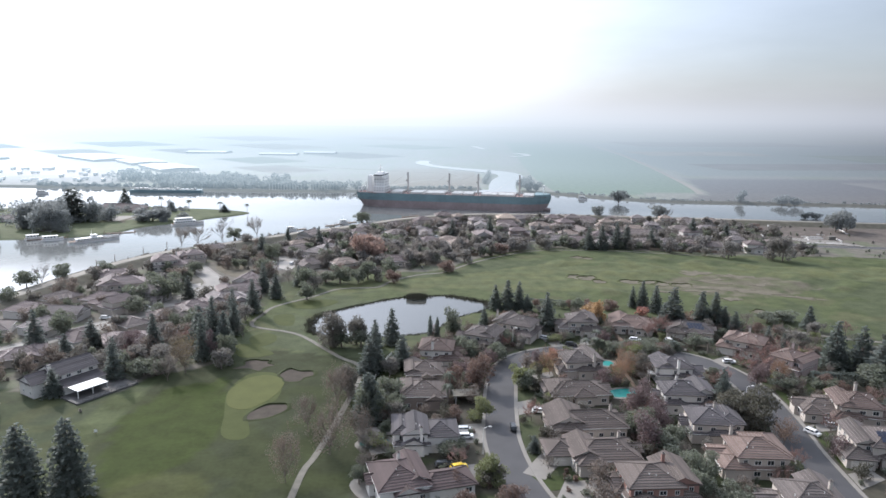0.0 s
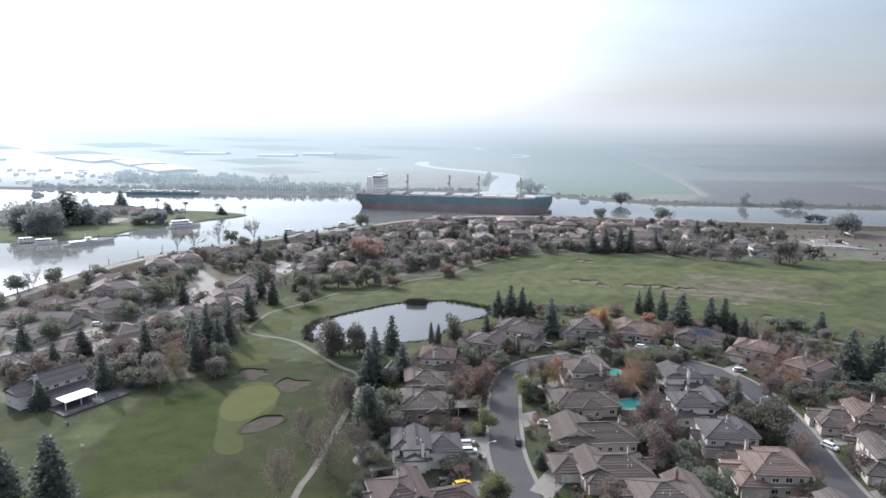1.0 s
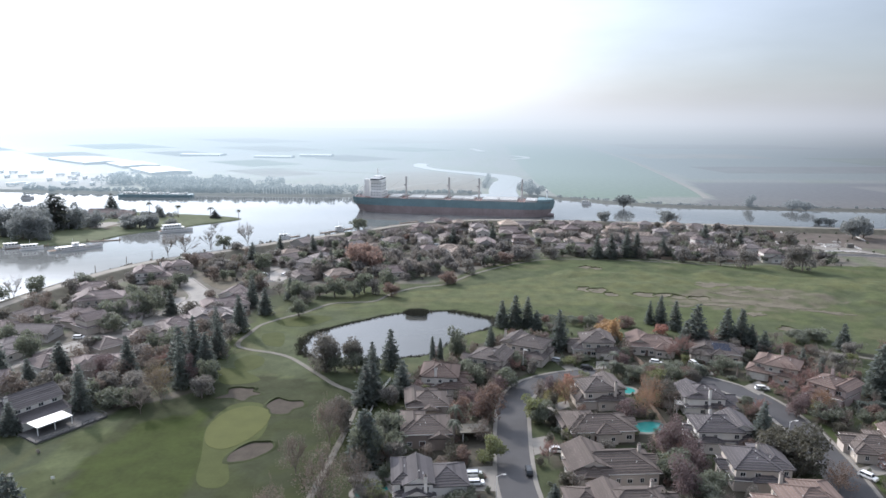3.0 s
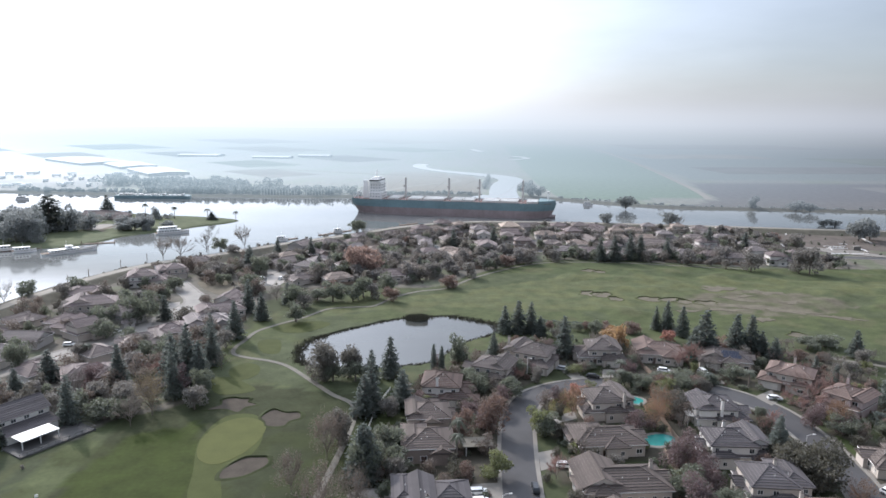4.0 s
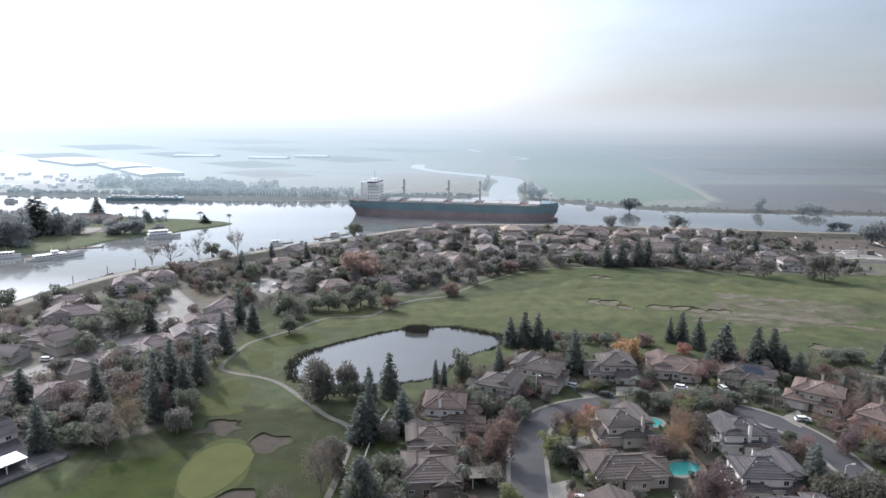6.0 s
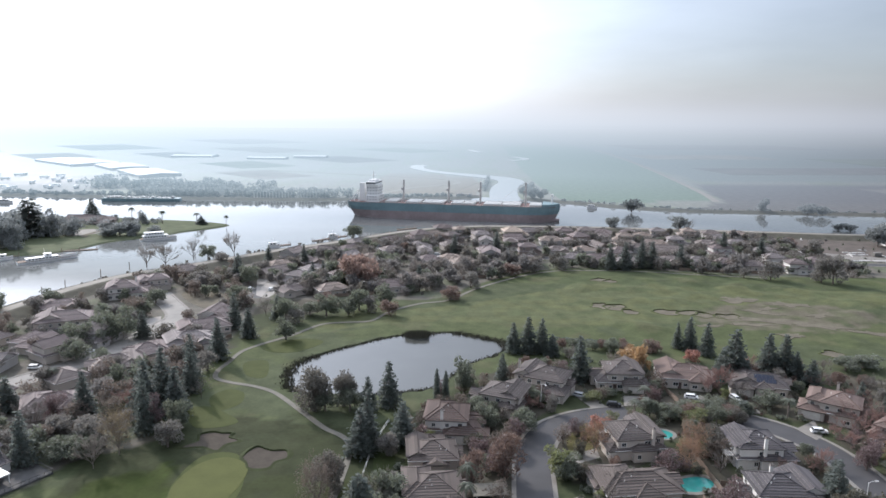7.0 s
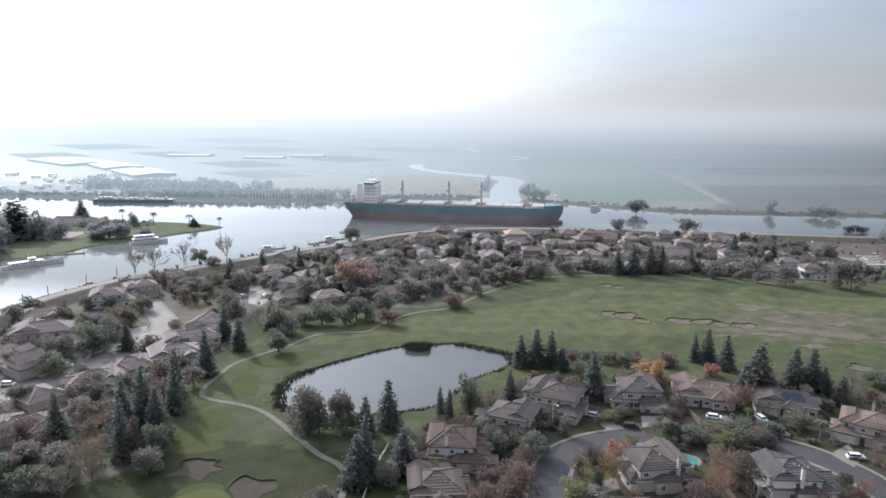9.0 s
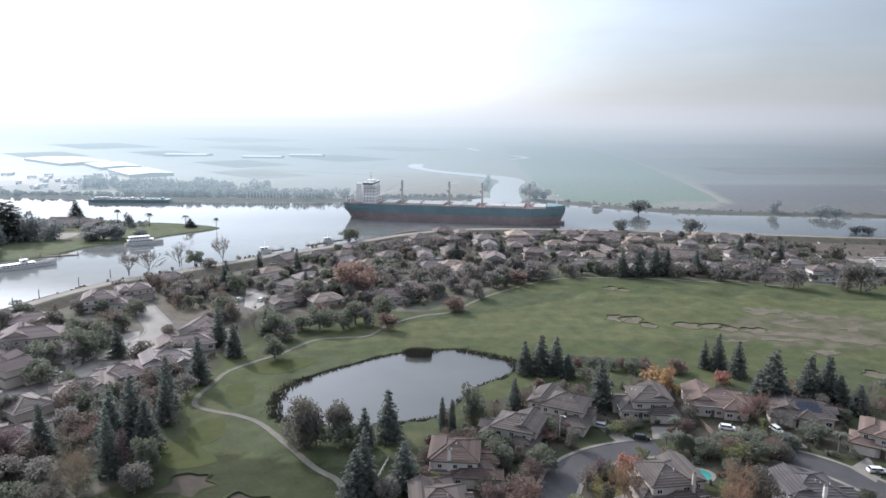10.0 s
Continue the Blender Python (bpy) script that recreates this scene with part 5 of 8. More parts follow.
# peninsula
plant('cedar', -295.5, 563.5, 27.7, 34.0, z=1.5)
plant('conifer', -286.7, 641.1, 18.9, 11.9, z=1.5)
plant('palm', -220.7, 621.8, 11.6, 6.3, z=1.2)
plant('palm', -192.7, 622.5, 9.7, 6.3, z=1.2)
plant('palm', -163.9, 606.5, 10.4, 4.7, z=0.9)
plant('broadleaf_far', -237.0, 623.2, 11.1, 8.2, z=1.4)
plant('palm', -248.6, 629.4, 13.2, 5.9, z=1.4)
plant('conifer', -188.0, 619.5, 7.3, 7.7, z=1.2)
plant('broadleaf_far', -312.6, 550.5, 17.3, 24.3, z=1.5)
plant('broadleaf_far', -293.6, 538.8, 21.9, 19.0, z=1.5)
plant('broadleaf_far', -277.3, 558.7, 20.6, 17.8, z=1.5)
plant('broadleaf_far', -266.0, 566.0, 13.5, 18.0, z=1.5)
plant('broadleaf_far', -319.0, 576.3, 19.1, 15.3, z=1.5)
plant('broadleaf_far', -231.0, 564.9, 12.0, 18.0, z=1.5)
plant('broadleaf_far', -224.6, 570.3, 11.6, 15.2, z=1.5)
plant('broadleaf_far', -237.0, 558.6, 8.0, 15.0, z=1.5)
plant('broadleaf_far', -342.3, 589.7, 15.4, 18.8, z=1.5)
plant('broadleaf_far', -287.1, 591.0, 12.8, 13.6, z=1.5)
plant('shore_tree', -291.8, 511.5, 23.2, 21.6, z=1.5)
plant('shore_tree', -281.8, 513.5, 21.9, 21.1, z=1.5)
plant('shore_tree', -242.1, 569.1, 12.0, 17.5, z=1.2)
plant('shore_tree', -221.5, 567.5, 11.5, 15.5, z=1.0)
plant('shore_tree', -211.1, 579.2, 6.5, 11.7, z=1.0)
plant('shore_tree', -317.8, 559.0, 17.9, 21.5, z=1.5)
plant('shore_tree', -308.2, 572.1, 16.1, 22.0, z=1.5)
plant('shore_tree', -311.9, 525.2, 20.4, 22.5, z=1.5)
plant('shore_tree', -330.9, 505.2, 20.4, 24.5, z=1.5)
# trees among the far houses
plant('autumn_big', -39.3, 421.2, 21.4, 25.6)
plant('broadleaf', -61.0, 327.0, 10.0, 9.7)
plant('broadleaf', -56.9, 362.1, 7.0, 10.9)
plant('broadleaf', -39.4, 362.2, 8.4, 10.9)
plant('conifer', 108.6, 458.2, 16.1, 6.4)
plant('conifer', 117.6, 458.3, 17.2, 8.5)
plant('conifer', 128.6, 461.7, 19.1, 7.1)
plant('conifer', 135.4, 461.8, 17.3, 7.1)
plant('conifer', 152.7, 461.9, 15.5, 6.4)
plant('conifer', 195.3, 498.7, 16.8, 7.8)
plant('conifer', 219.1, 495.1, 13.6, 6.9)
plant('broadleaf_grey', 252.4, 491.6, 14.3, 13.0)
plant('broadleaf_grey', 220.1, 425.7, 15.6, 13.2)
plant('broadleaf_grey', 225.1, 422.9, 18.5, 14.4)
plant('broadleaf_grey', 193.8, 431.2, 12.8, 13.3)
plant('broadleaf_grey', 218.3, 459.3, 7.2, 8.5)
plant('broadleaf_grey', -1.0, 413.4, 9.6, 12.6)
plant('maple', 9.1, 388.9, 9.1, 11.8)
plant('broadleaf_grey', 30.8, 457.5, 10.7, 10.5)
plant('broadleaf_grey', 21.0, 413.5, 9.7, 11.3)
plant('broadleaf_grey', -21.7, 457.0, 8.9, 10.5)
plant('maple', 46.5, 441.9, 8.6, 13.5)
plant('broadleaf_grey', 61.3, 449.7, 7.0, 10.4)
plant('broadleaf_grey', 78.4, 457.9, 9.0, 10.6)
plant('maple', -20.4, 362.2, 8.4, 10.9)
plant('broadleaf_grey', -30.3, 367.2, 8.5, 9.9)
plant('maple', -50.9, 377.6, 7.3, 10.2)
plant('broadleaf_grey', -61.1, 348.0, 8.0, 9.3)
plant('maple', -54.5, 441.1, 8.6, 10.1)
plant('maple', -16.2, 511.9, 8.0, 9.5)
plant('maple', 8.2, 545.4, 7.3, 8.4)
plant('maple', 67.0, 513.1, 8.0, 9.5)
plant('broadleaf_grey', 99.0, 513.5, 10.1, 11.9)
plant('broadleaf_grey', 118.9, 547.3, 8.6, 11.1)
plant('maple', 165.9, 458.8, 7.2, 9.2)
plant('broadleaf_grey', 180.5, 435.5, 6.8, 8.1)
plant('broadleaf_grey', 175.3, 536.5, 7.6, 8.4)
plant('broadleaf_grey', 141.4, 536.0, 7.6, 8.3)
plant('maple', 260.7, 537.9, 7.6, 12.6)
plant('bare', -77.1, 362.1, 9.7, 10.8)
plant('broadleaf_grey', -114.6, 412.7, 7.9, 8.1)
plant('broadleaf_grey', -107.5, 348.0, 8.0, 6.7)
plant('broadleaf_grey', -96.8, 289.4, 6.6, 7.6)
plant('broadleaf_grey', -113.6, 289.5, 7.7, 8.4)
plant('broadleaf_grey', -137.3, 308.8, 8.1, 8.1)
plant('broadleaf_grey', -132.7, 278.2, 7.3, 8.1)
plant('bare', -163.5, 315.9, 7.1, 9.3)
plant('broadleaf_grey', -133.0, 348.0, 6.6, 9.3)
plant('broadleaf_grey', -163.6, 388.2, 6.5, 8.7)
plant('bare', -149.2, 455.8, 5.3, 9.0)
plant('bare', -155.2, 289.7, 6.5, 8.4)
plant('broadleaf_grey', -108.4, 240.9, 6.3, 7.6)
plant('bare', -104.0, 258.0, 5.8, 7.4)
plant('broadleaf_grey', -94.7, 301.9, 6.9, 8.0)
plant('bare', -76.5, 267.4, 8.1, 7.0)
plant('broadleaf_grey', -137.8, 388.3, 7.4, 8.7)
plant('broadleaf_grey', -73.6, 400.4, 6.8, 7.9)
# houses on the west street, course side
house(-7.7, 153.2, 16, 12, 14, 1.6, 'hip', 'white', 'plum', wing=(11, -3, 13, 8), chim=(1, 4))
house(-5.2, 176.5, 4, 9, 12, 2, 'gable', 'white', 'slate', wing=(8, 0, 9, 10), wing_h=4.9, chim=(2.5, -6.3), balcony=0)
house(-2.1, 205.7, 3, 13, 12, 1.6, 'hip', 'brown', 'brown')
house(-2.0, 223.4, 3, 12, 11, 1.6, 'hip', 'cream', 'brown', wing=(-1, 8, 9, 7))
house(4.4, 243.2, -6, 15, 12, 2, 'hip', 'white', 'redbrown', wing=(4, -6, 12, 4), chim=(-3, -5.8))
house(19.4, 260.0, -25, 15, 11, 2, 'hip', 'cream', 'greybrown', wing=(5, -3, 7, 7))
house(36.2, 274.0, -28, 17, 12, 2, 'hip', 'cream', 'greybrown', wing=(6, -5, 7, 8), chim=(-8.7, 0))
house(62.4, 278.4, -4, 15, 12, 2, 'hip', 'cream', 'greybrown', wing=(5, -5, 8, 6), garage='S')
house(86.3, 280.2, -12, 17, 13, 1.4, 'hip', 'cream', 'pinkbrown', wing=(5, -5, 6, 5))
house(109.5, 272.9, -18, 16, 12, 1.4, 'hip', 'cream', 'greybrown', wing=(-6, -4, 7, 7), solar=True)
house(123.0, 251.5, -35, 14, 11, 2, 'hip', 'cream', 'pinkbrown', wing=(-6, -2, 7, 8), chim=(0, 5.8))
house(131.0, 232.5, -55, 11, 11, 2, 'hip', 'pink', 'pinkbrown', chim=(-3, 6.2))
# houses between the two streets
house(53.6, 231.2, 6, 13.5, 11.5, 2, 'hip', 'cream', 'greybrown', wing=(-6, -2, 5, 7), chim=(3.2, -6.1))
house(47.8, 208.1, 4, 18, 11, 1.4, 'hip', 'cream', 'brown', wing=(-7, 3, 7, 8))
house(45.5, 185.4, 3, 21, 12, 1.4, 'hip', 'cream', 'brown', wing=(-8, -2, 7, 9), chim=(8, 2))
house(46.1, 166.9, 2, 17, 12, 1.4, 'hip', 'cream', 'brown', wing=(-11, 3, 8, 9), chim=(5, 3), garage='S')
house(54.6, 149.9, 2, 17, 12, 2, 'hip', 'brick', 'brown', wing=(-7, 2, 6, 9), chim=(3, 4))
house(86.2, 225.1, -3, 15, 11, 2, 'hip', 'white', 'slate', chim=(-1, -5.8), balcony=-1)
house(81.0, 202.5, -4, 16, 11, 2, 'hip', 'white', 'slate', wing=(6, -3, 6, 7), chim=(-2, 3), balcony=-1)
house(81.6, 182.5, -6, 14, 12, 2, 'hip', 'cream', 'slate', chim=(1, 2))
house(83.6, 163.8, -4, 17, 12, 2, 'hip', 'cream', 'pinkbrown', wing=(5, 5, 8, 7), chim=(-3, 5))
house(85.7, 141.4, -4, 16, 12, 2, 'hip', 'cream', 'greybrown', chim=(6, 0))
# houses east of the east street
house(120.8, 196.1, -12, 12, 10, 1.2, 'hip', 'cream', 'brown', garage='S')
house(131.6, 192.9, -14, 15, 12, 2, 'hip', 'cream', 'redbrown', wing=(-6, -4, 7, 8), chim=(0, 6))
house(121.8, 169.1, -12, 14, 13, 2, 'hip', 'cream', 'greybrown', wing=(-7, -4, 7, 8), solar=True)
# houses west of the course
patio_house(-123.2, 220.6, 56)
house(-115.2, 293.4, 25, 16, 12, 1.2, 'hip', 'cream', 'brown')
house(-109.1, 306.8, 25, 13, 11, 1.2, 'hip', 'cream', 'redbrown')
house(-97.0, 318.4, 28, 17, 12, 1.4, 'hip', 'grey', 'greybrown', wing=(5, -4, 8, 7))
house(-118.7, 259.0, 28, 17, 12, 1.2, 'hip', 'cream', 'redbrown')
house(-153.7, 340.3, 22, 27, 13, 2, 'hip', 'cream', 'redbrown', wing=(9, -6, 8, 7), chim=(-6, 3))
house(-153.9, 395.6, 20, 18, 13, 2, 'hip', 'white', 'pinkbrown', wing=(-7, 4, 8, 8), chim=(4, 3))
house(-173.0, 369.5, 25, 16, 11, 1.2, 'hip', 'cream', 'redbrown')
house(-97.4, 337.8, 25, 20, 11, 1.2, 'hip', 'cream', 'redbrown')
house(-146.3, 410.6, 30, 14, 11, 2, 'hip', 'cream', 'redbrown')
house(-142.2, 445.0, 35, 14, 10, 1.2, 'hip', 'cream', 'brown')
house(-150.4, 241.5, 25, 14, 11, 1.2, 'hip', 'cream', 'pinkbrown')
# houses under the flood bank, far side of the course
house(-52.3, 400.0, 30, 15, 11, 1.4, 'hip', 'cream', 'tan', detail=1)
house(-21.5, 407.0, 12, 17, 12, 1.4, 'hip', 'cream', 'redbrown', detail=1)
house(-11.2, 426.7, 20, 13, 11, 1.2, 'hip', 'cream', 'tan', detail=1)
house(-72.6, 400.1, 35, 14, 11, 1.2, 'hip', 'cream', 'brown', detail=1)
house(-67.7, 444.9, 35, 14, 11, 1.4, 'hip', 'cream', 'greybrown', detail=1)
house(-49.4, 432.6, 30, 13, 11, 1.4, 'hip', 'grey', 'redbrown', detail=1)
house(-90.4, 458.1, 35, 14, 10, 1.4, 'hip', 'cream', 'tan', detail=1)
house(-71.9, 503.6, 35, 14, 10, 1.4, 'hip', 'grey', 'brown', detail=1)
house(-51.5, 530.7, 30, 13, 10, 1.4, 'hip', 'cream', 'greybrown', detail=1)
house(-8.2, 551.1, 20, 18, 12, 2, 'hip', 'cream', 'redbrown', detail=1)
house(-25.8, 503.8, 25, 14, 11, 1.4, 'hip', 'cream', 'brown', detail=1)
house(-1.2, 472.3, 20, 14, 11, 1.4, 'hip', 'cream', 'redbrown', detail=1)
house(19.9, 465.1, 15, 15, 11, 1.4, 'hip', 'cream', 'tan', detail=1)
house(40.0, 455.4, 10, 14, 11, 1.4, 'hip', 'cream', 'brown', detail=1)
house(60.4, 472.4, 8, 14, 11, 1.4, 'hip', 'grey', 'greybrown', detail=1)
house(14.2, 521.8, 15, 13, 11, 1.4, 'hip', 'cream', 'brown', detail=1)
house(39.4, 551.5, 10, 16, 12, 2, 'hip', 'cream', 'greybrown', detail=1)
house(64.7, 566.9, 5, 19, 14, 2, 'hip', 'cream', 'palecream', detail=1)
house(38.6, 504.1, 10, 13, 10, 1.4, 'hip', 'cream', 'redbrown', detail=1)
house(87.4, 541.6, 0, 15, 11, 1.4, 'hip', 'grey', 'tan', detail=1)
house(100.7, 567.2, 0, 16, 11, 2, 'hip', 'cream', 'redbrown', detail=1)
house(117.9, 569.6, -3, 16, 11, 2, 'hip', 'cream', 'brown', detail=1)
house(90.8, 480.0, 0, 14, 10, 1.4, 'hip', 'cream', 'greybrown', detail=1)
house(105.0, 475.5, -4, 17, 11, 1.4, 'hip', 'cream', 'pinkbrown', detail=1)
house(85.5, 504.3, 0, 13, 10, 1.4, 'hip', 'cream', 'brown', detail=1)
house(141.2, 546.1, -6, 14, 10, 2, 'hip', 'cream', 'tan', detail=1)
house(175.9, 568.0, -8, 14, 10, 2, 'hip', 'cream', 'greybrown', detail=1)
house(143.1, 513.4, -6, 14, 10, 1.4, 'hip', 'grey', 'brown', detail=1)
house(121.4, 468.1, -6, 13, 10, 1.4, 'hip', 'cream', 'greybrown', detail=1)
house(148.8, 469.6, -8, 15, 11, 1.4, 'hip', 'grey', 'brown', detail=1)
house(167.4, 469.6, -8, 15, 11, 1.4, 'hip', 'cream', 'greybrown', detail=1)
house(183.3, 463.9, -8, 16, 11, 1.4, 'hip', 'grey', 'pinkbrown', detail=1)
house(195.5, 458.2, -8, 13, 10, 1.4, 'hip', 'cream', 'brown', detail=1)
house(176.6, 532.3, -8, 14, 10, 2, 'hip', 'grey', 'greybrown', detail=1)
house(196.5, 528.6, -8, 14, 10, 1.4, 'hip', 'grey', 'brown', detail=1)
house(218.9, 530.6, -8, 14, 10, 1.4, 'hip', 'grey', 'greybrown', detail=1)
house(196.9, 568.2, -8, 13, 10, 2, 'hip', 'cream', 'tan', detail=1)
house(217.0, 570.6, -8, 13, 10, 1.4, 'hip', 'grey', 'brown', detail=1)
house(225.0, 501.5, -8, 14, 10, 1.4, 'hip', 'cream', 'greybrown', detail=1)
house(220.4, 451.4, -8, 14, 11, 2, 'hip', 'white', 'redbrown', detail=1)
house(127.4, 558.7, -4, 13, 10, 1.4, 'hip', 'cream', 'brown', detail=1)
house(237.2, 568.6, -8, 12, 9, 1.4, 'hip', 'grey', 'tan', detail=1)
house(-36.5, 479.7, 25, 13, 10, 1.4, 'hip', 'cream', 'tan', detail=1)
house(11.1, 597.0, 15, 14, 10, 1.4, 'hip', 'grey', 'redbrown', detail=1)
house(24.8, 573.2, 12, 13, 10, 2, 'hip', 'grey', 'tan', detail=1)
# more trees west of the course and by the pond
plant('conifer', -134.6, 241.6, 11.0, 5.8)
plant('conifer', -122.0, 209.8, 9.7, 5.4)
plant('maple', 50.7, 316.8, 4.8, 5.0)
plant('broadleaf', 55.6, 315.6, 4.3, 5.4)
plant('broadleaf', 62.8, 313.8, 4.1, 5.7)
plant('maple', 67.0, 315.4, 4.3, 5.4)
plant('maple', 75.6, 316.5, 3.9, 5.0)
plant('broadleaf', 46.8, 308.6, 5.2, 5.2)
plant('broadleaf', 51.2, 305.9, 4.2, 5.9)
plant('conifer', -108.4, 430.3, 13.2, 6.5)
plant('conifer', -70.3, 355.6, 11.4, 5.2)
plant('broadleaf', -134.7, 381.8, 7.8, 10.2)
plant('broadleaf_grey', -145.8, 357.7, 7.2, 10.3)
plant('broadleaf', -133.3, 318.8, 8.4, 10.2)
plant('broadleaf_grey', -125.2, 421.2, 8.8, 11.5)
plant('broadleaf', -94.3, 381.6, 10.5, 11.2)
plant('broadleaf', -99.6, 421.2, 11.8, 12.7)
plant('broadleaf_grey', -129.2, 472.1, 8.4, 11.8)
plant('broadleaf_grey', -96.7, 444.9, 9.4, 11.0)
plant('broadleaf_grey', -82.4, 293.0, 7.7, 8.5)
plant('broadleaf', -184.8, 382.1, 7.8, 12.7)
plant('broadleaf_grey', -183.8, 365.6, 8.6, 12.0)
plant('broadleaf_grey', -97.2, 234.6, 9.8, 10.2)
plant('mauve', -83.7, 245.8, 11.7, 7.5)
plant('broadleaf_grey', -107.6, 238.6, 8.1, 8.7)
plant('bare', -117.2, 244.1, 11.4, 9.9)
plant('broadleaf_grey', -75.3, 234.4, 8.1, 8.5)
plant('broadleaf_grey', -117.7, 229.1, 7.8, 9.9)
# row of clipped columnar shrubs
plant('column_shrub', 90.3, 154.6, 2.9, 0.9)
plant('column_shrub', 91.3, 154.7, 2.8, 0.9)
plant('column_shrub', 92.3, 154.8, 2.8, 0.9)
plant('column_shrub', 93.3, 154.9, 2.8, 0.9)
plant('column_shrub', 94.3, 155.0, 2.8, 0.9)
plant('column_shrub', 95.3, 155.1, 2.8, 0.9)
plant('column_shrub', 96.3, 155.2, 2.8, 0.9)
plant('column_shrub', 97.3, 155.3, 2.8, 0.9)
# cars
car(10.1, 184.7, 4, 'white')
car(10.2, 180.5, 4, 'white')
car(3.6, 164.6, 8, 'black')
car(7.6, 163.2, 20, 'yellow')
car(24.5, 186.2, 88, 'black')
car(34.1, 197.4, -8, 'white')
car(111.5, 182.8, -60, 'white')
car(120.0, 191.0, -15, 'white')
car(120.3, 187.2, -15, 'silver')
car(112.0, 240.6, -10, 'white')
car(97.8, 264.4, -80, 'white')
car(83.8, 265.7, -20, 'white')
car(56.4, 260.0, -10, 'black')
car(47.1, 267.4, -30, 'silver')
car(-133.5, 310.7, 30, 'white')
car(-148.3, 313.6, 20, 'silver')
car(-144.6, 294.4, 5, 'white')
car(-158.4, 279.7, -5, 'silver')

# ---------- roads ----------
STREET_A = smooth([(70, -160), (60, 20), (46, 90), (36, 118), (27, 142), (22.3, 160), (20.6, 178), (21.3, 192), (23.2, 211), (26, 229), (31.5, 242), (41, 250), (52, 254), (60, 255)])
STREET_B = smooth([(91, 251.5), (101, 243), (108, 230), (109.3, 211), (107.3, 191), (104, 174), (102, 158), (101, 148), (99, 118), (97, 60), (96, -160)])
STREET = STREET_A + STREET_B
WEST_STREET = smooth([(-165, 250), (-145, 281), (-133, 298), (-125, 318), (-119, 342), (-117, 362), (-131, 386), (-140, 400)])
BAND_STREET = smooth([(-90, 392), (-88, 418), (-68, 455), (-36, 482), (5, 495), (60, 492), (110, 490), (170, 487), (240, 478), (330, 465)])
BAND_STREET_N = smooth([(-60, 520), (-20, 530), (30, 538), (90, 530), (160, 545), (235, 540)])


def street(name, line, half, label, mat="asphalt"):
    s = Shape()
    ribbon(s, line, [(half, 0.0), (half, 0.03), (half * 0.5, 0.06), (0, 0.08), (-half * 0.5, 0.06), (-half, 0.03), (-half, 0.0)])
    tagged(part(name, s, M[mat]), label, "road", kind="structure")
    for k in (1, -1):
        s = Shape()
        prof = [(half, 0.0), (half, 0.15), (half + 0.25, 0.15), (half + 0.25, 0.12), (half + 1.15, 0.12), (half + 1.15, 0.0)]
        ribbon(s, line, [(k * d, z) for d, z in (prof if k < 0 else prof[::-1])])
        tagged(part("pavement", s, M["concrete"]), "pale concrete kerb and sidewalk", "pavement", kind="structure")


street("road", STREET_A, 4.5, "grey asphalt residential street")
street("road", STREET_B, 4.5, "grey asphalt residential street")
street("road", WEST_STREET, 4.6, "pale worn asphalt residential street", "oldroad")
street("road", BAND_STREET, 3.8, "asphalt street among the far houses")
street("road", BAND_STREET_N, 3.6, "asphalt street below the flood bank")


def pad(name, poly, mat, label, category, z=0.1):
    s = Shape()
    s.prism(poly, 0, z)
    tagged(part(name, s, M[mat]), label, category, kind="structure")


DRIVE = "pale concrete driveway beside a house"
pad("driveway", [(24, 161.1), (31, 172.5), (36.5, 168.7), (29.3, 157.8)], "concrete", DRIVE, "driveway")
pad("driveway", [(29.5, 146.5), (34.2, 157.2), (46.6, 157.7), (44.5, 146.4)], "concrete", DRIVE, "driveway")
pad("driveway", [(28.2, 205.4), (33.9, 207.5), (33.4, 198.6), (27.4, 195.6)], "concrete", DRIVE, "driveway")
pad("driveway", [(32.5, 226.5), (43.8, 232), (43.6, 226.5), (32, 221.4)], "concrete", DRIVE, "driveway")
pad("driveway", [(45.3, 270.4), (50.1, 272.2), (53.8, 260.1), (48.9, 258.9)], "concrete", DRIVE, "driveway")
pad("driveway", [(62, 268.1), (69.7, 267.3), (66.6, 261), (59.8, 260)], "concrete", DRIVE, "driveway")
pad("driveway", [(81.6, 267), (88.7, 267.7), (86.7, 258.2), (80.6, 257.3)], "concrete", DRIVE, "driveway")
pad("driveway", [(97.8, 266.8), (101.4, 265.6), (101.5, 254), (95.1, 254.5)], "concrete", DRIVE, "driveway")
pad("driveway", [(106.5, 243.2), (115.3, 249), (112.2, 239), (108.7, 236)], "concrete", DRIVE, "driveway")
pad("driveway", [(114, 197.6), (119.1, 194.7), (122.1, 191.7), (113.1, 190.6)], "concrete", DRIVE, "driveway")
pad("driveway", [(112.2, 187.8), (117.6, 189.8), (122.2, 186.1), (112.1, 183.4)], "concrete", DRIVE, "driveway")
pad("driveway", [(108.4, 160.3), (115.7, 162.5), (116.5, 157.5), (107.4, 152.7)], "concrete", DRIVE, "driveway")
pad("driveway", [(8.6, 189.2), (16.4, 189.9), (15.9, 177.4), (8.2, 177.8)], "concrete", DRIVE, "driveway")
pad("driveway", [(1.4, 162.9), (11.9, 165.8), (17.7, 159.8), (9.8, 154.6)], "concrete", DRIVE, "driveway")
pad("driveway", [(-134, 324.6), (-124, 325), (-120, 310.5), (-127, 309.1)], "forecourt", "wide pale forecourt beside the street", "driveway")
pad("driveway", [(-98.8, 437), (-86.6, 428), (-72, 426.8), (-70.4, 412.3), (-80.7, 402.2), (-83, 391), (-90, 397)], "forecourt", "pale turning circle among houses", "driveway")
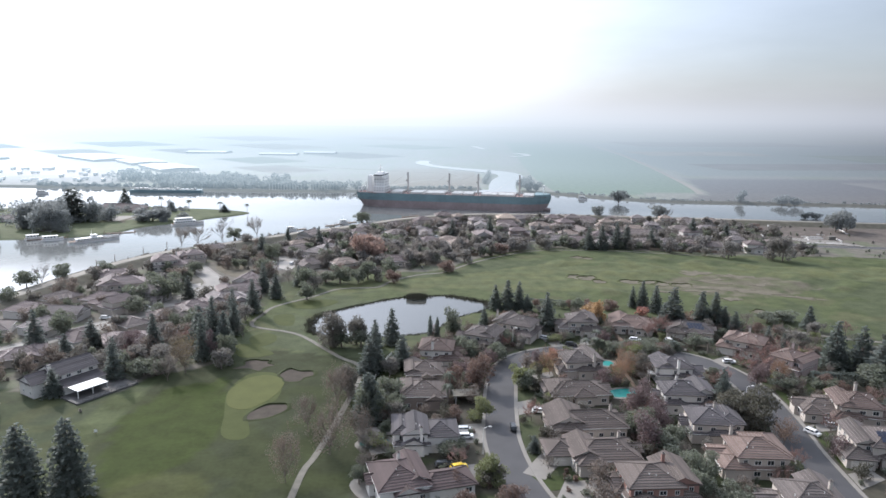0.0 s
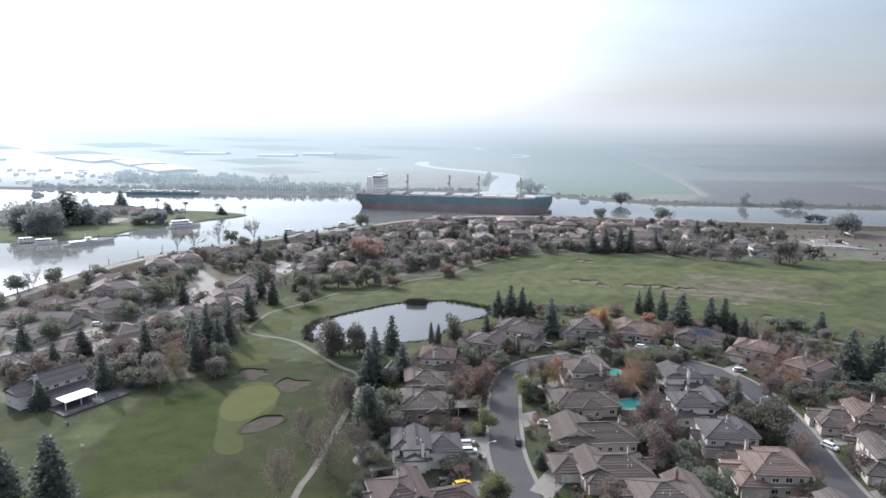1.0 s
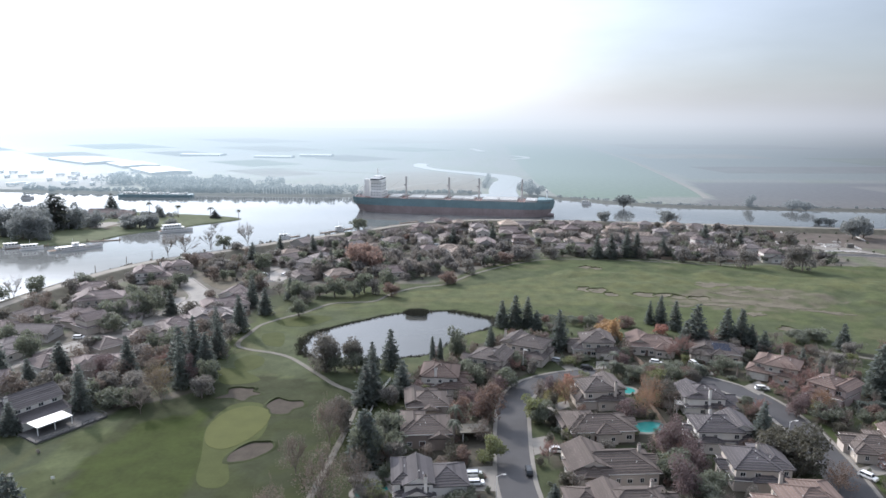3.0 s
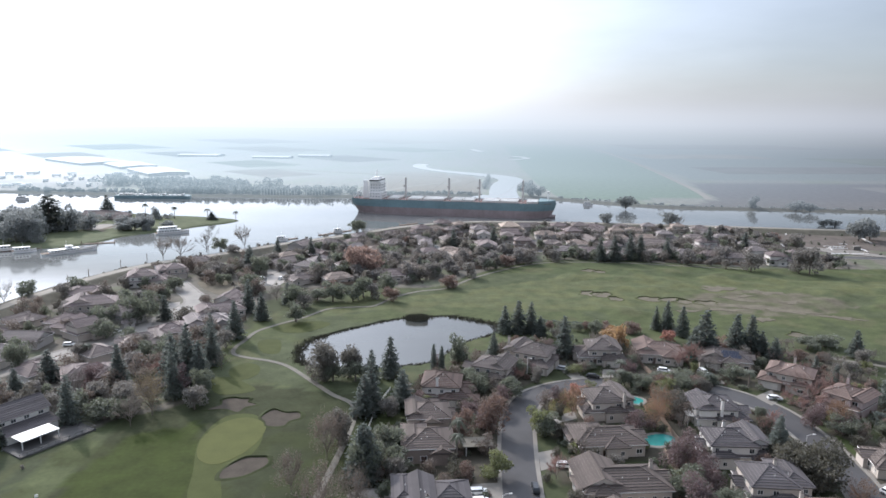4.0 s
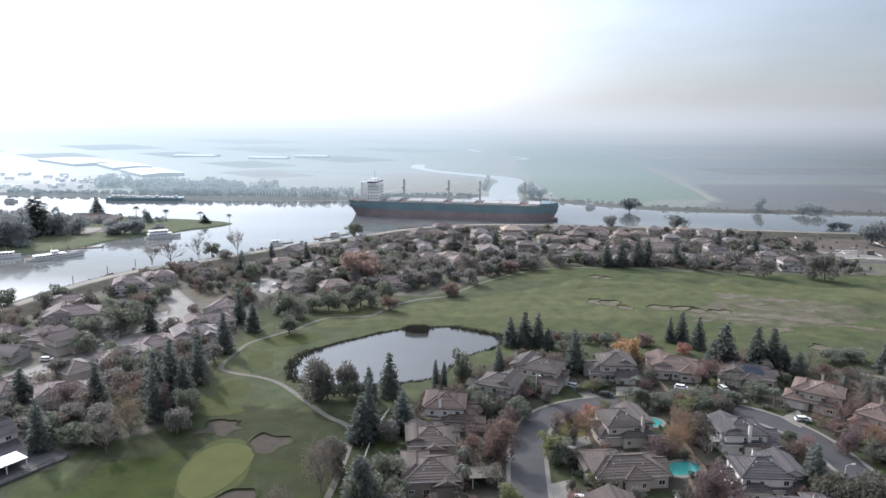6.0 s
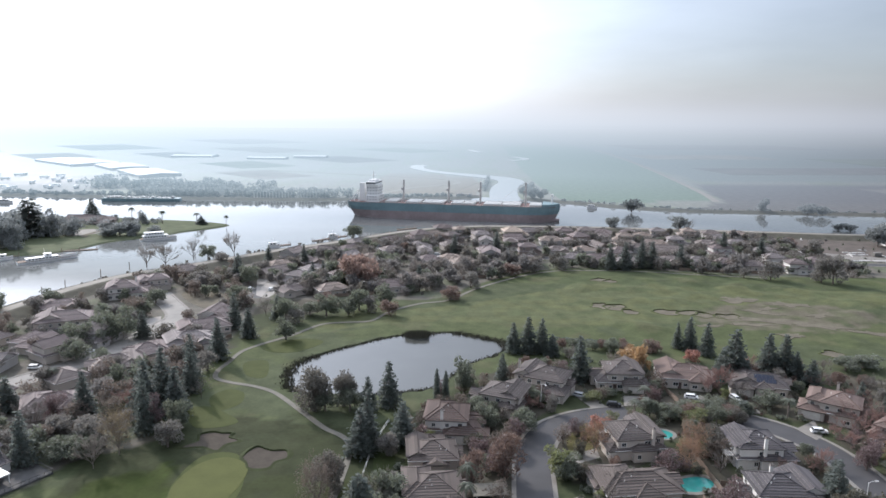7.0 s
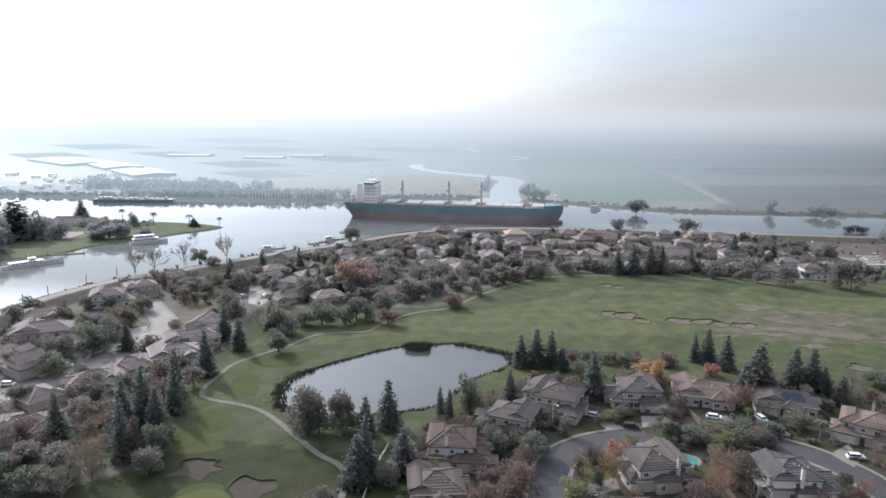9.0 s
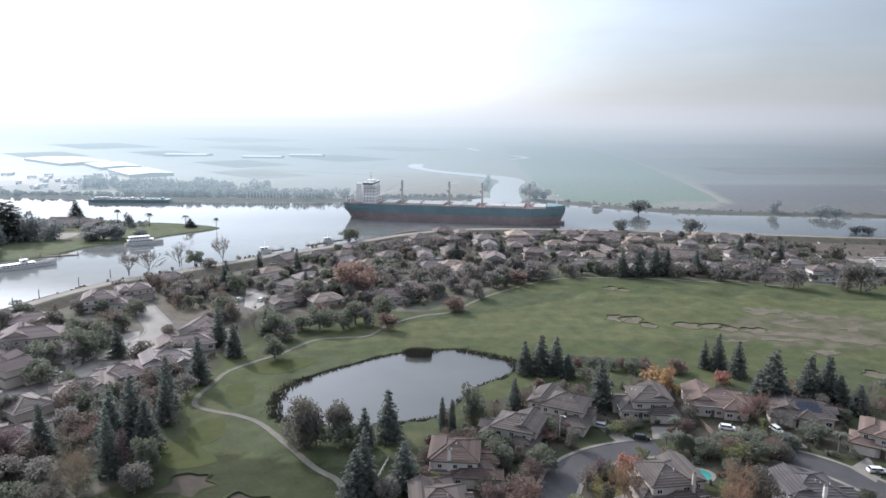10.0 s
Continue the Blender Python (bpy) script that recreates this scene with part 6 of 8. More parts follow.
pad("driveway", [(-138, 302), (-131, 309), (-124, 303), (-131, 295)], "forecourt", "wide pale forecourt beside the street", "driveway")
pad("driveway", [(-116, 330), (-110, 343), (-104, 341), (-110, 328)], "forecourt", DRIVE, "driveway")
pad("driveway", [(-124, 345), (-130, 356), (-124, 360), (-120, 348)], "forecourt", DRIVE, "driveway")
LOT = [(-128, 398), (-124, 412), (-108, 402), (-98, 385), (-103, 374), (-112, 376)]
pad("bare_lot", smooth(LOT, True, 4), "dirt", "vacant lot of bare brown earth", "bare earth", 0.06)
pad("patio", smooth([(-21.9, 184), (-18, 187.5), (-10.7, 186), (-11.5, 182.6), (-19, 182.6)], True, 4), "forecourt", "pale pinkish paved patio beside a small pool", "patio")
pad("patio", smooth([(-20, 155.3), (-17, 160.7), (-13, 161), (-10.5, 153.7), (-15, 148)], True, 4), "concrete", "rounded pale concrete patio behind a house", "patio")
for poly in ([(26.8, 160), (28, 156.5), (29.5, 153), (33.6, 153.8), (38.9, 158.5)], [(116.6, 214.6), (119.2, 211.2), (118.5, 202.1), (115.3, 200.8)], [(112.7, 182.3), (116.9, 184.2), (112.8, 175.6), (111, 175.6)],
             [(110.7, 170.7), (115.6, 172.3), (113.4, 164.7), (109.6, 162.4)], [(-17.5, 235.9), (-12, 228.2), (-13.3, 221.1), (-17.1, 217.7)], [(-16.6, 206.2), (-13.1, 208.5), (-12.4, 197.8), (-15.4, 195.8)]):
    pad("lawn", smooth(poly, True, 4), "lawn", "small clipped green front lawn", "lawn", 0.05)


pad("lawn", smooth([(38.8, 243), (48, 248.5), (47, 241.6), (42, 230.5), (36, 231)], True, 4), "dormant", "dry golden front lawn", "lawn", 0.05)


def street_lamp(x, y, rot):
    k = thing("street_lamp", "slim pale street lamp beside the kerb", "street lamp", "street lamps", place=pose(x, y, 0, 0, 0, rot))
    s = Shape()
    s.tube((0, 0, 0), (0, 0, 0.5), 0.17, 0.14, 8)
    s.tube((0, 0, 0.5), (0, 0, 7.6), 0.1, 0.06, 8)
    part("pole", s, M["trim"], k)
    s = Shape()
    s.tube((0, 0, 7.5), (1.0, 0, 7.9), 0.05, 0.05, 6)
    s.tube((1.0, 0, 7.9), (1.7, 0, 7.95), 0.05, 0.05, 6)
    part("arm", s, M["trim"], k)
    s = Shape()
    s.box(1.5, 2.3, -0.17, 0.17, 7.84, 8.02, 0.06)
    part("lamp_head", s, M["trim"], k)


street_lamp(14.5, 171.3, 10)
street_lamp(33, 260, -60)
street_lamp(99.5, 200, 0)


def pergola(x, y, rot):
    k = thing("pergola", "small weathered pergola with a slatted roof", "pergola", place=pose(x, y, 0, 0, 0, rot))
    for px in (-2.2, 2.2):
        for py in (-1.5, 1.5):
            s = Shape()
            s.box(px - 0.08, px + 0.08, py - 0.08, py + 0.08, 0, 2.4)
            part("post", s, M["wood"], k)
    for i in range(13):
        s = Shape()
        s.box(-2.5 + i * 0.4, -2.28 + i * 0.4, -1.8, 1.8, 2.4, 2.52)
        part("slat", s, M["concrete"], k)


pergola(-13.5, 168.6, 20)


def carport(x, y, rot):
    k = thing("carport", "open carport with a pale flat roof", "carport", place=pose(x, y, 0, 0, 0, rot))
    for px in (-3.2, 3.2):
        for py in (-2.4, 2.4):
            s = Shape()
            s.box(px - 0.1, px + 0.1, py - 0.1, py + 0.1, 0, 2.7)
            part("post", s, M["trim"], k)
    s = Shape()
    s.box(-4.1, 4.1, -2.7, 2.7, 2.7, 2.8)
    s.box(-4.2, 4.2, -2.8, 2.8, 2.8, 2.95)
    part("roof", s, M["path"], k, "pale flat roof")
    s = Shape()
    s.box(-3.3, 3.3, 2.45, 2.6, 0, 2.7)
    part("wall", s, M["wood"], k)


carport(11.3, 206.3, 4)


# ---------- golf course ----------
def blob(cx, cy, rx, ry, rot=0, seed=0, n=9, wob=0.14):
    rnd = random.Random(seed)
    pts = []
    for i in range(n):
        a = 2 * math.pi * i / n
        k = 1 + rnd.uniform(-wob, wob)
        x, y = math.cos(a) * rx * k, math.sin(a) * ry * k
        c, q = math.cos(radians(rot)), math.sin(radians(rot))
        pts.append((cx + x * c - y * q, cy + x * q + y * c))
    return smooth(pts, True, 5)


LAYER = [0]


def mown(poly, label, z=0.02, mat="green"):
    LAYER[0] += 1
    z += 0.004 * (LAYER[0] % 12)
    s = Shape()
    s.prism(poly, 0, z)
    tagged(part("mown_turf", s, M[mat]), label, "turf", kind="structure")


def bunker(poly, label="grey sand bunker with a raised turf lip", fill="sand"):
    """Sand dished below a grassy lip."""
    b = thing("bunker", label, "bunker", "sand bunkers")
    cx, cy = sum(p[0] for p in poly) / len(poly), sum(p[1] for p in poly) / len(poly)

    def ring(k, z):
        return [(cx + (x - cx) * k, cy + (y - cy) * k, z) for x, y in poly]
    reach = max(y for _, y in poly) - cy
    s, l = Shape(), Shape()
    rings = [ring(0.99, 0.1), ring(0.85, 0.07), ring(0.4, 0.05)]
    for a, c in zip(rings, rings[1:]):
        for i in range(len(poly)):
            j = (i + 1) % len(poly)
            s.face(a[i], a[j], c[j], c[i])
    s.face(*rings[-1])
    part("sand", s, M[fill], b)

    def bank(k, share):
        return [(cx + (x - cx) * k, cy + (y - cy) * k, 0.02 + share * (0.1 + 0.45 * max(0.0, (y - cy) / reach) ** 0.6)) for x, y in poly]
    rings = [ring(1.25, -0.02), bank(1.1, 0.8), bank(1.02, 1.0), bank(0.97, 0.1)]
    for a, c in zip(rings, rings[1:]):
        for i in range(len(poly)):
            j = (i + 1) % len(poly)
            l.face(a[i], a[j], c[j], c[i])
    part("lip", l, M["rough" if cy < 260 else "lip"], b, "rough turf lip")


mown(blob(-58.3, 214.5, 8.2, 14.5, -8, 40, 10, 0.06), "smooth yellow-green putting green", 0.07)
mown(smooth([(-67, 214), (-64, 229), (-55, 230), (-50, 218), (-50, 206), (-55.5, 197), (-52, 183), (-55, 179.5), (-60, 183), (-63, 196)], True, 6), "close-mown apron of a putting green", mat="tee")
mown(smooth([(-74, 268), (-70, 275), (-64, 272), (-63, 263), (-69, 258)], True, 5), "pale mown golf tee", mat="tee")
mown(smooth([(-71, 300), (-63, 302), (-60, 286), (-67, 287.5)], True, 5), "pale mown golf tee", mat="tee")
mown(smooth([(-69, 321), (-54, 328), (-45, 323.6), (-54, 312), (-65, 312.6)], True, 5), "pale mown golf tee", mat="tee")
mown(smooth([(-78, 258), (-72, 261), (-60, 250), (-71, 246)], True, 5), "pale mown golf tee", mat="tee")
bunker(blob(-50.3, 198, 4.3, 6.6, -30, 1, 10, 0.2))
bunker(blob(-47.5, 228, 4.9, 5.6, 0, 2, 12, 0.3))
bunker(blob(-64.5, 238, 6.2, 4.6, 20, 3, 13, 0.42))
# far bunkers take a paler fill than the near sand, lightened for distance
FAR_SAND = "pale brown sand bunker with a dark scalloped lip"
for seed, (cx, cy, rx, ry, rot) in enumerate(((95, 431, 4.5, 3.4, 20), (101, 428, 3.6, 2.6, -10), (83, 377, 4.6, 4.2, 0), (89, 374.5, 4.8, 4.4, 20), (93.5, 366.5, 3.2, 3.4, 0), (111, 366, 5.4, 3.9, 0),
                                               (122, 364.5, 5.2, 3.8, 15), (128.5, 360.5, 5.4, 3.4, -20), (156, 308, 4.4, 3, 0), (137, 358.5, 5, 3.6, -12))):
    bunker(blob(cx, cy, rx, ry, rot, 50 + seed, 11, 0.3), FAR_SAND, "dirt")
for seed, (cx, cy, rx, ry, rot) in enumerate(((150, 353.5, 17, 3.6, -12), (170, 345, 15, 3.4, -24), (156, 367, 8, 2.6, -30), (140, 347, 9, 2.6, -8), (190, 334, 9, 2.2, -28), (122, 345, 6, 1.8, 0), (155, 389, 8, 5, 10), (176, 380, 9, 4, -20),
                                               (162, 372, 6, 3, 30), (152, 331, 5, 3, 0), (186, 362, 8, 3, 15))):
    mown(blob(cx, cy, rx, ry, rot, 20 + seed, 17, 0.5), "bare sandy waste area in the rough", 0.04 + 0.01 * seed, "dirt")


def tee_sign(x, y):
    k = thing("tee_sign", "small white marker sign on the grass", "sign", "tee signs", place=pose(x, y, 0, 0, 0, 15))
    s = Shape()
    s.box(-0.06, 0.06, -0.06, 0.06, 0, 0.7)
    part("post", s, M["wood"], k)
    s = Shape()
    s.box(-0.4, 0.4, -0.1, 0.02, 0.6, 1.3, 0.03)
    part("board", s, M["white_paint"], k)


def path(line, half, label):
    s = Shape()
    ribbon(s, line, [(half, 0), (half, 0.1), (-half, 0.1), (-half, 0)])
    tagged(part("cart_path", s, M["path"]), label, "path", kind="structure")


path(smooth([(194, 436), (152, 446), (123, 453.5), (95, 455.5), (75, 454), (58, 445), (40, 429), (23, 410), (8, 388), (-7, 381), (-20, 368), (-28, 353), (-40, 350.5), (-50, 347), (-59, 333), (-68, 323), (-75, 313), (-77, 301), (-78.5, 292),
             (-77, 285), (-71, 281), (-61, 277), (-53, 271), (-43, 258), (-34, 246), (-25.5, 236), (-25.5, 215), (-30.5, 173), (-33, 158), (-34, 110)]), 0.9, "narrow winding concrete cart path")
path(smooth([(150, 282), (175, 268), (196, 262), (230, 252)]), 1.2, "pale curving cart path")

tee_sign(-95.9, 183.4)

# reeds round the pond
rnd = random.Random(12)
s = Shape()
for i in range(len(POND)):
    (x0, y0), (x1, y1) = POND[i], POND[(i + 1) % len(POND)]
    k = math.hypot(x1 - x0, y1 - y0)
    nx_, ny_ = (y1 - y0) / k, -(x1 - x0) / k
    thick = 2.6 if (-14 < x0 < 0 and y0 > 330) or (8 < x0 < 34 and y0 > 318) or x0 < -46 else 1.3
    for _ in range(int(k * thick * 9)):
        t, u = rnd.random(), rnd.gauss(0.2, thick * 0.5)
        bx, by = x0 + (x1 - x0) * t - nx_ * u, y0 + (y1 - y0) * t - ny_ * u
        a, h, w = rnd.uniform(0, 3.14), rnd.uniform(0.15, 0.5) * (1.9 if thick > 2 else 1.0), 0.24
        lx, ly = rnd.gauss(0, 0.25), rnd.gauss(0, 0.25)
        s.face((bx - math.cos(a) * w, by - math.sin(a) * w, -0.5), (bx + math.cos(a) * w, by + math.sin(a) * w, -0.5), (bx + lx, by + ly, h))
tagged(part("reeds", s, M["leaf_reed"]), "dark dry reeds fringing the pond", "reeds", kind="stuff")
s = Shape()
for cx, cy, rx, ry in ((-7, 331, 5, 2.4),):
    for _ in range(900):
        a, q = rnd.uniform(0, 6.28), math.sqrt(rnd.random())
        bx, by = cx + math.cos(a) * rx * q, cy + math.sin(a) * ry * q
        s.face((bx - 0.22, by, -0.5), (bx + 0.22, by, -0.5), (bx + rnd.gauss(0, 0.3), by + rnd.gauss(0, 0.3), rnd.uniform(1.2, 2.8)))
tagged(part("reed_bed", s, M["leaf_reed"]), "tall clump of reeds on the pond edge", "reeds", kind="stuff")


# ---------- bulk carrier ----------
def ship():
    v = thing("bulk_carrier", "large green and red bulk cargo ship with four deck cranes", "cargo ship", place=pose(21.5, 665.5, 0.35, 0, 0, -11.8))
    st = [(-95.5, 9, 0.0), (-92, 12, 3), (-84, 14.2, 8), (-72, 15, 12.5), (-55, 15, 14.6), (55, 15, 15), (68, 15, 14), (78, 14, 10.5), (86, 10.5, 6), (91, 6.5, 2.4), (95.5, 0.4, 0.2)]

    def loft(name, levels, mat, label):
        s = Shape()
        for side in (1, -1):
            for (xa, da, wa), (xb, db, wb) in zip(st, st[1:]):
                for (z0, k0), (z1, k1) in zip(levels, levels[1:]):
                    def at(x, d, w, z, k):
                        rake = (1 - k) * (-5 if x > 80 else (4 if x < -85 else 0)) * max(0, abs(x) - 80) / 15
                        return (x + rake, side * (w + (d - w) * k), z)
                    q = [at(xa, da, wa, z0, k0), at(xb, db, wb, z0, k0), at(xb, db, wb, z1, k1), at(xa, da, wa, z1, k1)]
                    s.face(*(q if side < 0 else q[::-1]))
        if name == "hull":
            s.face((-95.5, -9, 14), (-95.5, 9, 14), (-94.5, 7, 7), (-94.5, -7, 7))
        return part(name, s, M[mat], v, label)

    loft("hull", [(7, 0.62), (10, 0.85), (14, 1.0)], "hull_green", "dark green painted steel hull")
    loft("lower_hull", [(-0.6, 0.0), (3, 0.25), (7, 0.62)], "hull_red", "dull red antifouling band")
    s = Shape()
    s.tube((84, 0, 1.2), (95, 0, 1.2), 2.6, 1.4, 10)
    part("bulbous_bow", s, M["hull_red"], v)
    s = Shape()
    s.prism([(-95, -9), (-84, -14), (-72, -14.9), (68, -14.9), (78, -13.9), (86, -10.4), (91, -6.4), (95, 0), (91, 6.4), (86, 10.4), (78, 13.9), (68, 14.9), (-72, 14.9), (-84, 14), (-95, 9)], 13.2, 13.7)
    part("deck", s, M["deck"], v, "rust-red main deck")
    s = Shape()
    s.prism([(80, -12.6), (86, -10), (91, -6), (94.8, 0), (91, 6), (86, 10), (80, 12.6)], 13.7, 16)
    part("forecastle", s, M["hull_green"], v)
    for x0, x1 in ((-60, -49), (-41, -28), (-26, -7), (0, 10), (11, 21), (29, 44), (45, 61), (69, 79)):
        s = Shape()
        s.box(x0, x1, -10.5, 10.5, 13.7, 15.2)
        for i in range(4):
            xx = x0 + (x1 - x0) * (i + 0.5) / 4
            s.box(xx - 0.15, xx + 0.15, -10.6, 10.6, 15.2, 15.5)
        part("hatch_cover", s, M["hatch"], v, "pale flat cargo hatch cover")
    for x in (-45, -3.5, 25, 65):
        s = Shape()
        s.tube((x, 0, 13.7), (x, 0, 29), 0.95, 0.8, 10)
        s.box(x - 0.85, x + 0.85, -0.9, 0.9, 29, 33.6, 0.2)
        c = part("crane", s, M["crane"], v, "tall tan deck crane")
        s = Shape()
        s.box(x - 2.1, x - 0.75, -0.8, 0.8, 24.6, 26.4)
        part("cab", s, M["crane"], c)
        s = Shape()
        reach, rest = (-27, 22.5) if x == 25 else (-24, 16.4)
        for k in (-0.7, 0.7):
            s.tube((x - 0.8, k, 21.5 if x == 25 else 16.8), (x + reach, k * 0.4, rest), 0.2, 0.14, 5)
        for i in range(10):
            u, w = (i + 0.2) / 10, (i + 1.1) / 10
            z0, z1 = (21.5, 22.5) if x == 25 else (16.8, 16.4)
            s.tube((x - 0.8 + (reach + 0.8) * u, 0.7 - 0.42 * u, z0 + (z1 - z0) * u), (x - 0.8 + (reach + 0.8) * w, -0.7 + 0.42 * w, z0 + (z1 - z0) * w), 0.1, 0.1, 3)
        s.tube((x - 0.6, 0, 33), (x + reach, 0, rest + 0.2), 0.07, 0.07, 4)
        part("jib", s, M["crane"], c)
    h = Shape()
    h.box(-78, -66, -10, 10, 13.7, 19.5)
    h.box(-77.5, -67, -8.5, 8.5, 19.5, 29)
    h.box(-77, -68.5, -11.5, 11.5, 29, 32)
    h.box(-76, -70, -6, 6, 32, 33.4)
    sup = part("superstructure", h, M["white_paint"], v, "white multi-deck accommodation block")
    for z in (15.5, 18, 20.7, 23.4, 26):
        for i in range(7):
            y = -7.2 + i * 2.4
            s = Shape()
            s.box(-66.02 if z < 19 else -67.02, -65.94 if z < 19 else -66.94, y - 0.45, y + 0.45, z, z + 0.9)
            part("window", s, M["glass"], sup)
        for i in range(4):
            x = -76.2 + i * 2.6
            s = Shape()
            w = 10.0 if z < 19 else 8.5
            s.box(x - 0.4, x + 0.4, -w - 0.06, -w + 0.02, z, z + 0.9)
            part("window", s, M["glass"], sup)
    s = Shape()
    s.box(-77.05, -68.4, -11.6, 11.6, 30.2, 31.3)
    part("bridge_window", s, M["glass"], sup)
    s = Shape()
    s.tube((-73, 0, 33), (-73, 0, 41), 0.5, 0.25, 6)
    s.box(-74, -72, -3, 3, 37, 37.4)
    s.box(-73.6, -72.4, -1.8, 1.8, 38, 38.3)
    part("mast", s, M["white_paint"], sup)
    s = Shape()
    s.box(-86, -80.5, -3.2, 3.2, 13.7, 30, 0.5)
    part("funnel", s, M["white_paint"], v)
    s = Shape()
    for y in (-6, 6):
        s.tube((-94, y, 13.7), (-86, y, 24), 0.35, 0.35, 5)
    s.tube((-86, -6, 24), (-86, 6, 24), 0.35, 0.35, 5)
    ramp = part("lifeboat_ramp", s, M["white_paint"], v)
    for y in (-6, 6):
        for x in (-94, -90, -86):
            s = Shape()
            s.tube((x, y, 13.7), (x, y, 19 if x < -86 else 24), 0.3, 0.3, 5)
            part("post", s, M["white_paint"], ramp)
    s = Shape()
    s.tube((88, 0, 16), (88, 0, 24), 0.55, 0.4, 6)
    s.box(87, 89, -1.6, 1.6, 22, 24)
    part("foremast", s, M["white_paint"], v)
    s = Shape()
    for side in (-1, 1):
        for i in range(44):
            x = -64 + i * 3.2
            s.tube((x, side * 14.8, 13.7), (x, side * 14.8, 14.9), 0.06, 0.06, 3)
        s.tube((-64, side * 14.8, 14.9), (74, side * 14.8, 14.9), 0.06, 0.06, 3)
    part("railing", s, M["white_paint"], v)


ship()


# ---------- peninsula, boats, docks ----------
PEN = smooth([(-165, 622), (-173, 604), (-190, 587), (-201, 569), (-229, 540), (-238, 515), (-262, 492), (-330, 480), (-430, 500), (-470, 580), (-400, 640), (-340, 660), (-290, 666), (-250, 648), (-220, 645), (-188, 636)], True, 4)
s = Shape()
cx, cy = sum(p[0] for p in PEN) / len(PEN), sum(p[1] for p in PEN) / len(PEN)
rings = [[(x, y, 0.2) for x, y in PEN], [(x + (cx - x) * 0.03, y + (cy - y) * 0.03, 1.1) for x, y in PEN], [(x + (cx - x) * 0.2, y + (cy - y) * 0.2, 1.5) for x, y in PEN]]
for a, b in zip(rings, rings[1:]):
    for i in range(len(PEN)):
        j = (i + 1) % len(PEN)
        s.face(a[i], a[j], b[j], b[i])
s.face(*rings[-1])
tagged(part("peninsula", s, M["verge"]), "low grassy peninsula with trees in the river", "peninsula", kind="structure")
s = Shape()
s.prism(smooth([(-262, 560), (-250, 578), (-262, 592), (-275, 585), (-272, 566)], True, 4), 1.35, 1.58)
tagged(part("forecourt", s, M["concrete"]), "pale curved driveway on the peninsula", "driveway", kind="structure")
s = Shape()
ribbon(s, smooth([(-250, 556), (-256, 562), (-255, 580), (-252, 592), (-255, 610), (-257, 616)]), [(2.0, 1.3), (2.0, 1.62), (-2.0, 1.62), (-2.0, 1.3)])
tagged(part("dirt_path", s, M["dirt"]), "pale dirt path curving up to a house", "path", kind="structure")


house(-280, 624, 3, 36, 14, 1.6, "hip", "cream", "pinkbrown", wing=(12, -6, 12, 10))
house(-345, 560, -10, 20, 12, 1.4, "hip", "white", "greybrown")


def motor_yacht(x, y, rot, length, decks, label):
    v = thing("motor_yacht", label, "yacht", "moored boats", place=pose(x, y, 0.35, 0, 0, rot))
    b = length * (0.085 if length > 30 else 0.11)
    sheer = 3.4 if length > 30 else 2.0
    s = Shape()
    st = [(-0.5, 0.85), (-0.3, 1.0), (0.1, 1.0), (0.3, 0.8), (0.42, 0.42), (0.5, 0.02)]
    for side in (1, -1):
        for (ua, wa), (ub, wb) in zip(st, st[1:]):
            za, zb = 1.5 + max(0, ua + 0.1) ** 1.4 * sheer, 1.5 + max(0, ub + 0.1) ** 1.4 * sheer
            q = [(ua * length, side * wa * b * 0.8, -0.2), (ub * length, side * wb * b * 0.8, -0.2), (ub * length, side * wb * b, zb), (ua * length, side * wa * b, za)]
            s.face(*(q if side < 0 else q[::-1]))
    s.face((-0.5 * length, -0.85 * b, 1.5), (-0.5 * length, 0.85 * b, 1.5), (-0.5 * length, 0.7 * b, -0.2), (-0.5 * length, -0.7 * b, -0.2))
    part("hull", s, M["white_paint"], v)
    s = Shape()
    s.prism([(u * length, -w * b) for u, w in st] + [(u * length, w * b) for u, w in st[::-1]], 1.3, 1.5)
    part("deck", s, M["wood"], v)
    z = 1.5
    for k in range(decks):
        lo, hi, w = -0.42 + 0.04 * k, 0.24 - 0.1 * k, b * (0.8 - 0.06 * k)
        s = Shape()
        tall = 2.1
        if length > 30:
            lo, hi, w, tall = (-0.36, 0.16, b * 0.7, 1.5) if k == 0 else (-0.06, 0.05, b * 0.55, 1.7)
        s.box(lo * length, hi * length, -w, w, z, z + tall, 0.1)
        edge = 0.25 if length > 30 else 0.3
        s.box(lo * length - edge, hi * length + edge, -w - edge, w + edge, z + tall, z + tall + 0.12)
        c = part("cabin", s, M["white_paint"], v)
        n = int((hi - lo) * length / 1.9)
        for i in range(n):
            xx = lo * length + 1 + i * 1.9
            s = Shape()
            s.box(xx, xx + 1.2, -w - 0.02, w + 0.02, z + tall * 0.4, z + tall * 0.78)
            part("window", s, M["glass"], c)
        z += tall + 0.12
    s = Shape()
    s.tube((-0.05 * length, 0, z), (-0.05 * length, 0, z + 3.5), 0.09, 0.05, 5)
    part("mast", s, M["white_paint"], v)


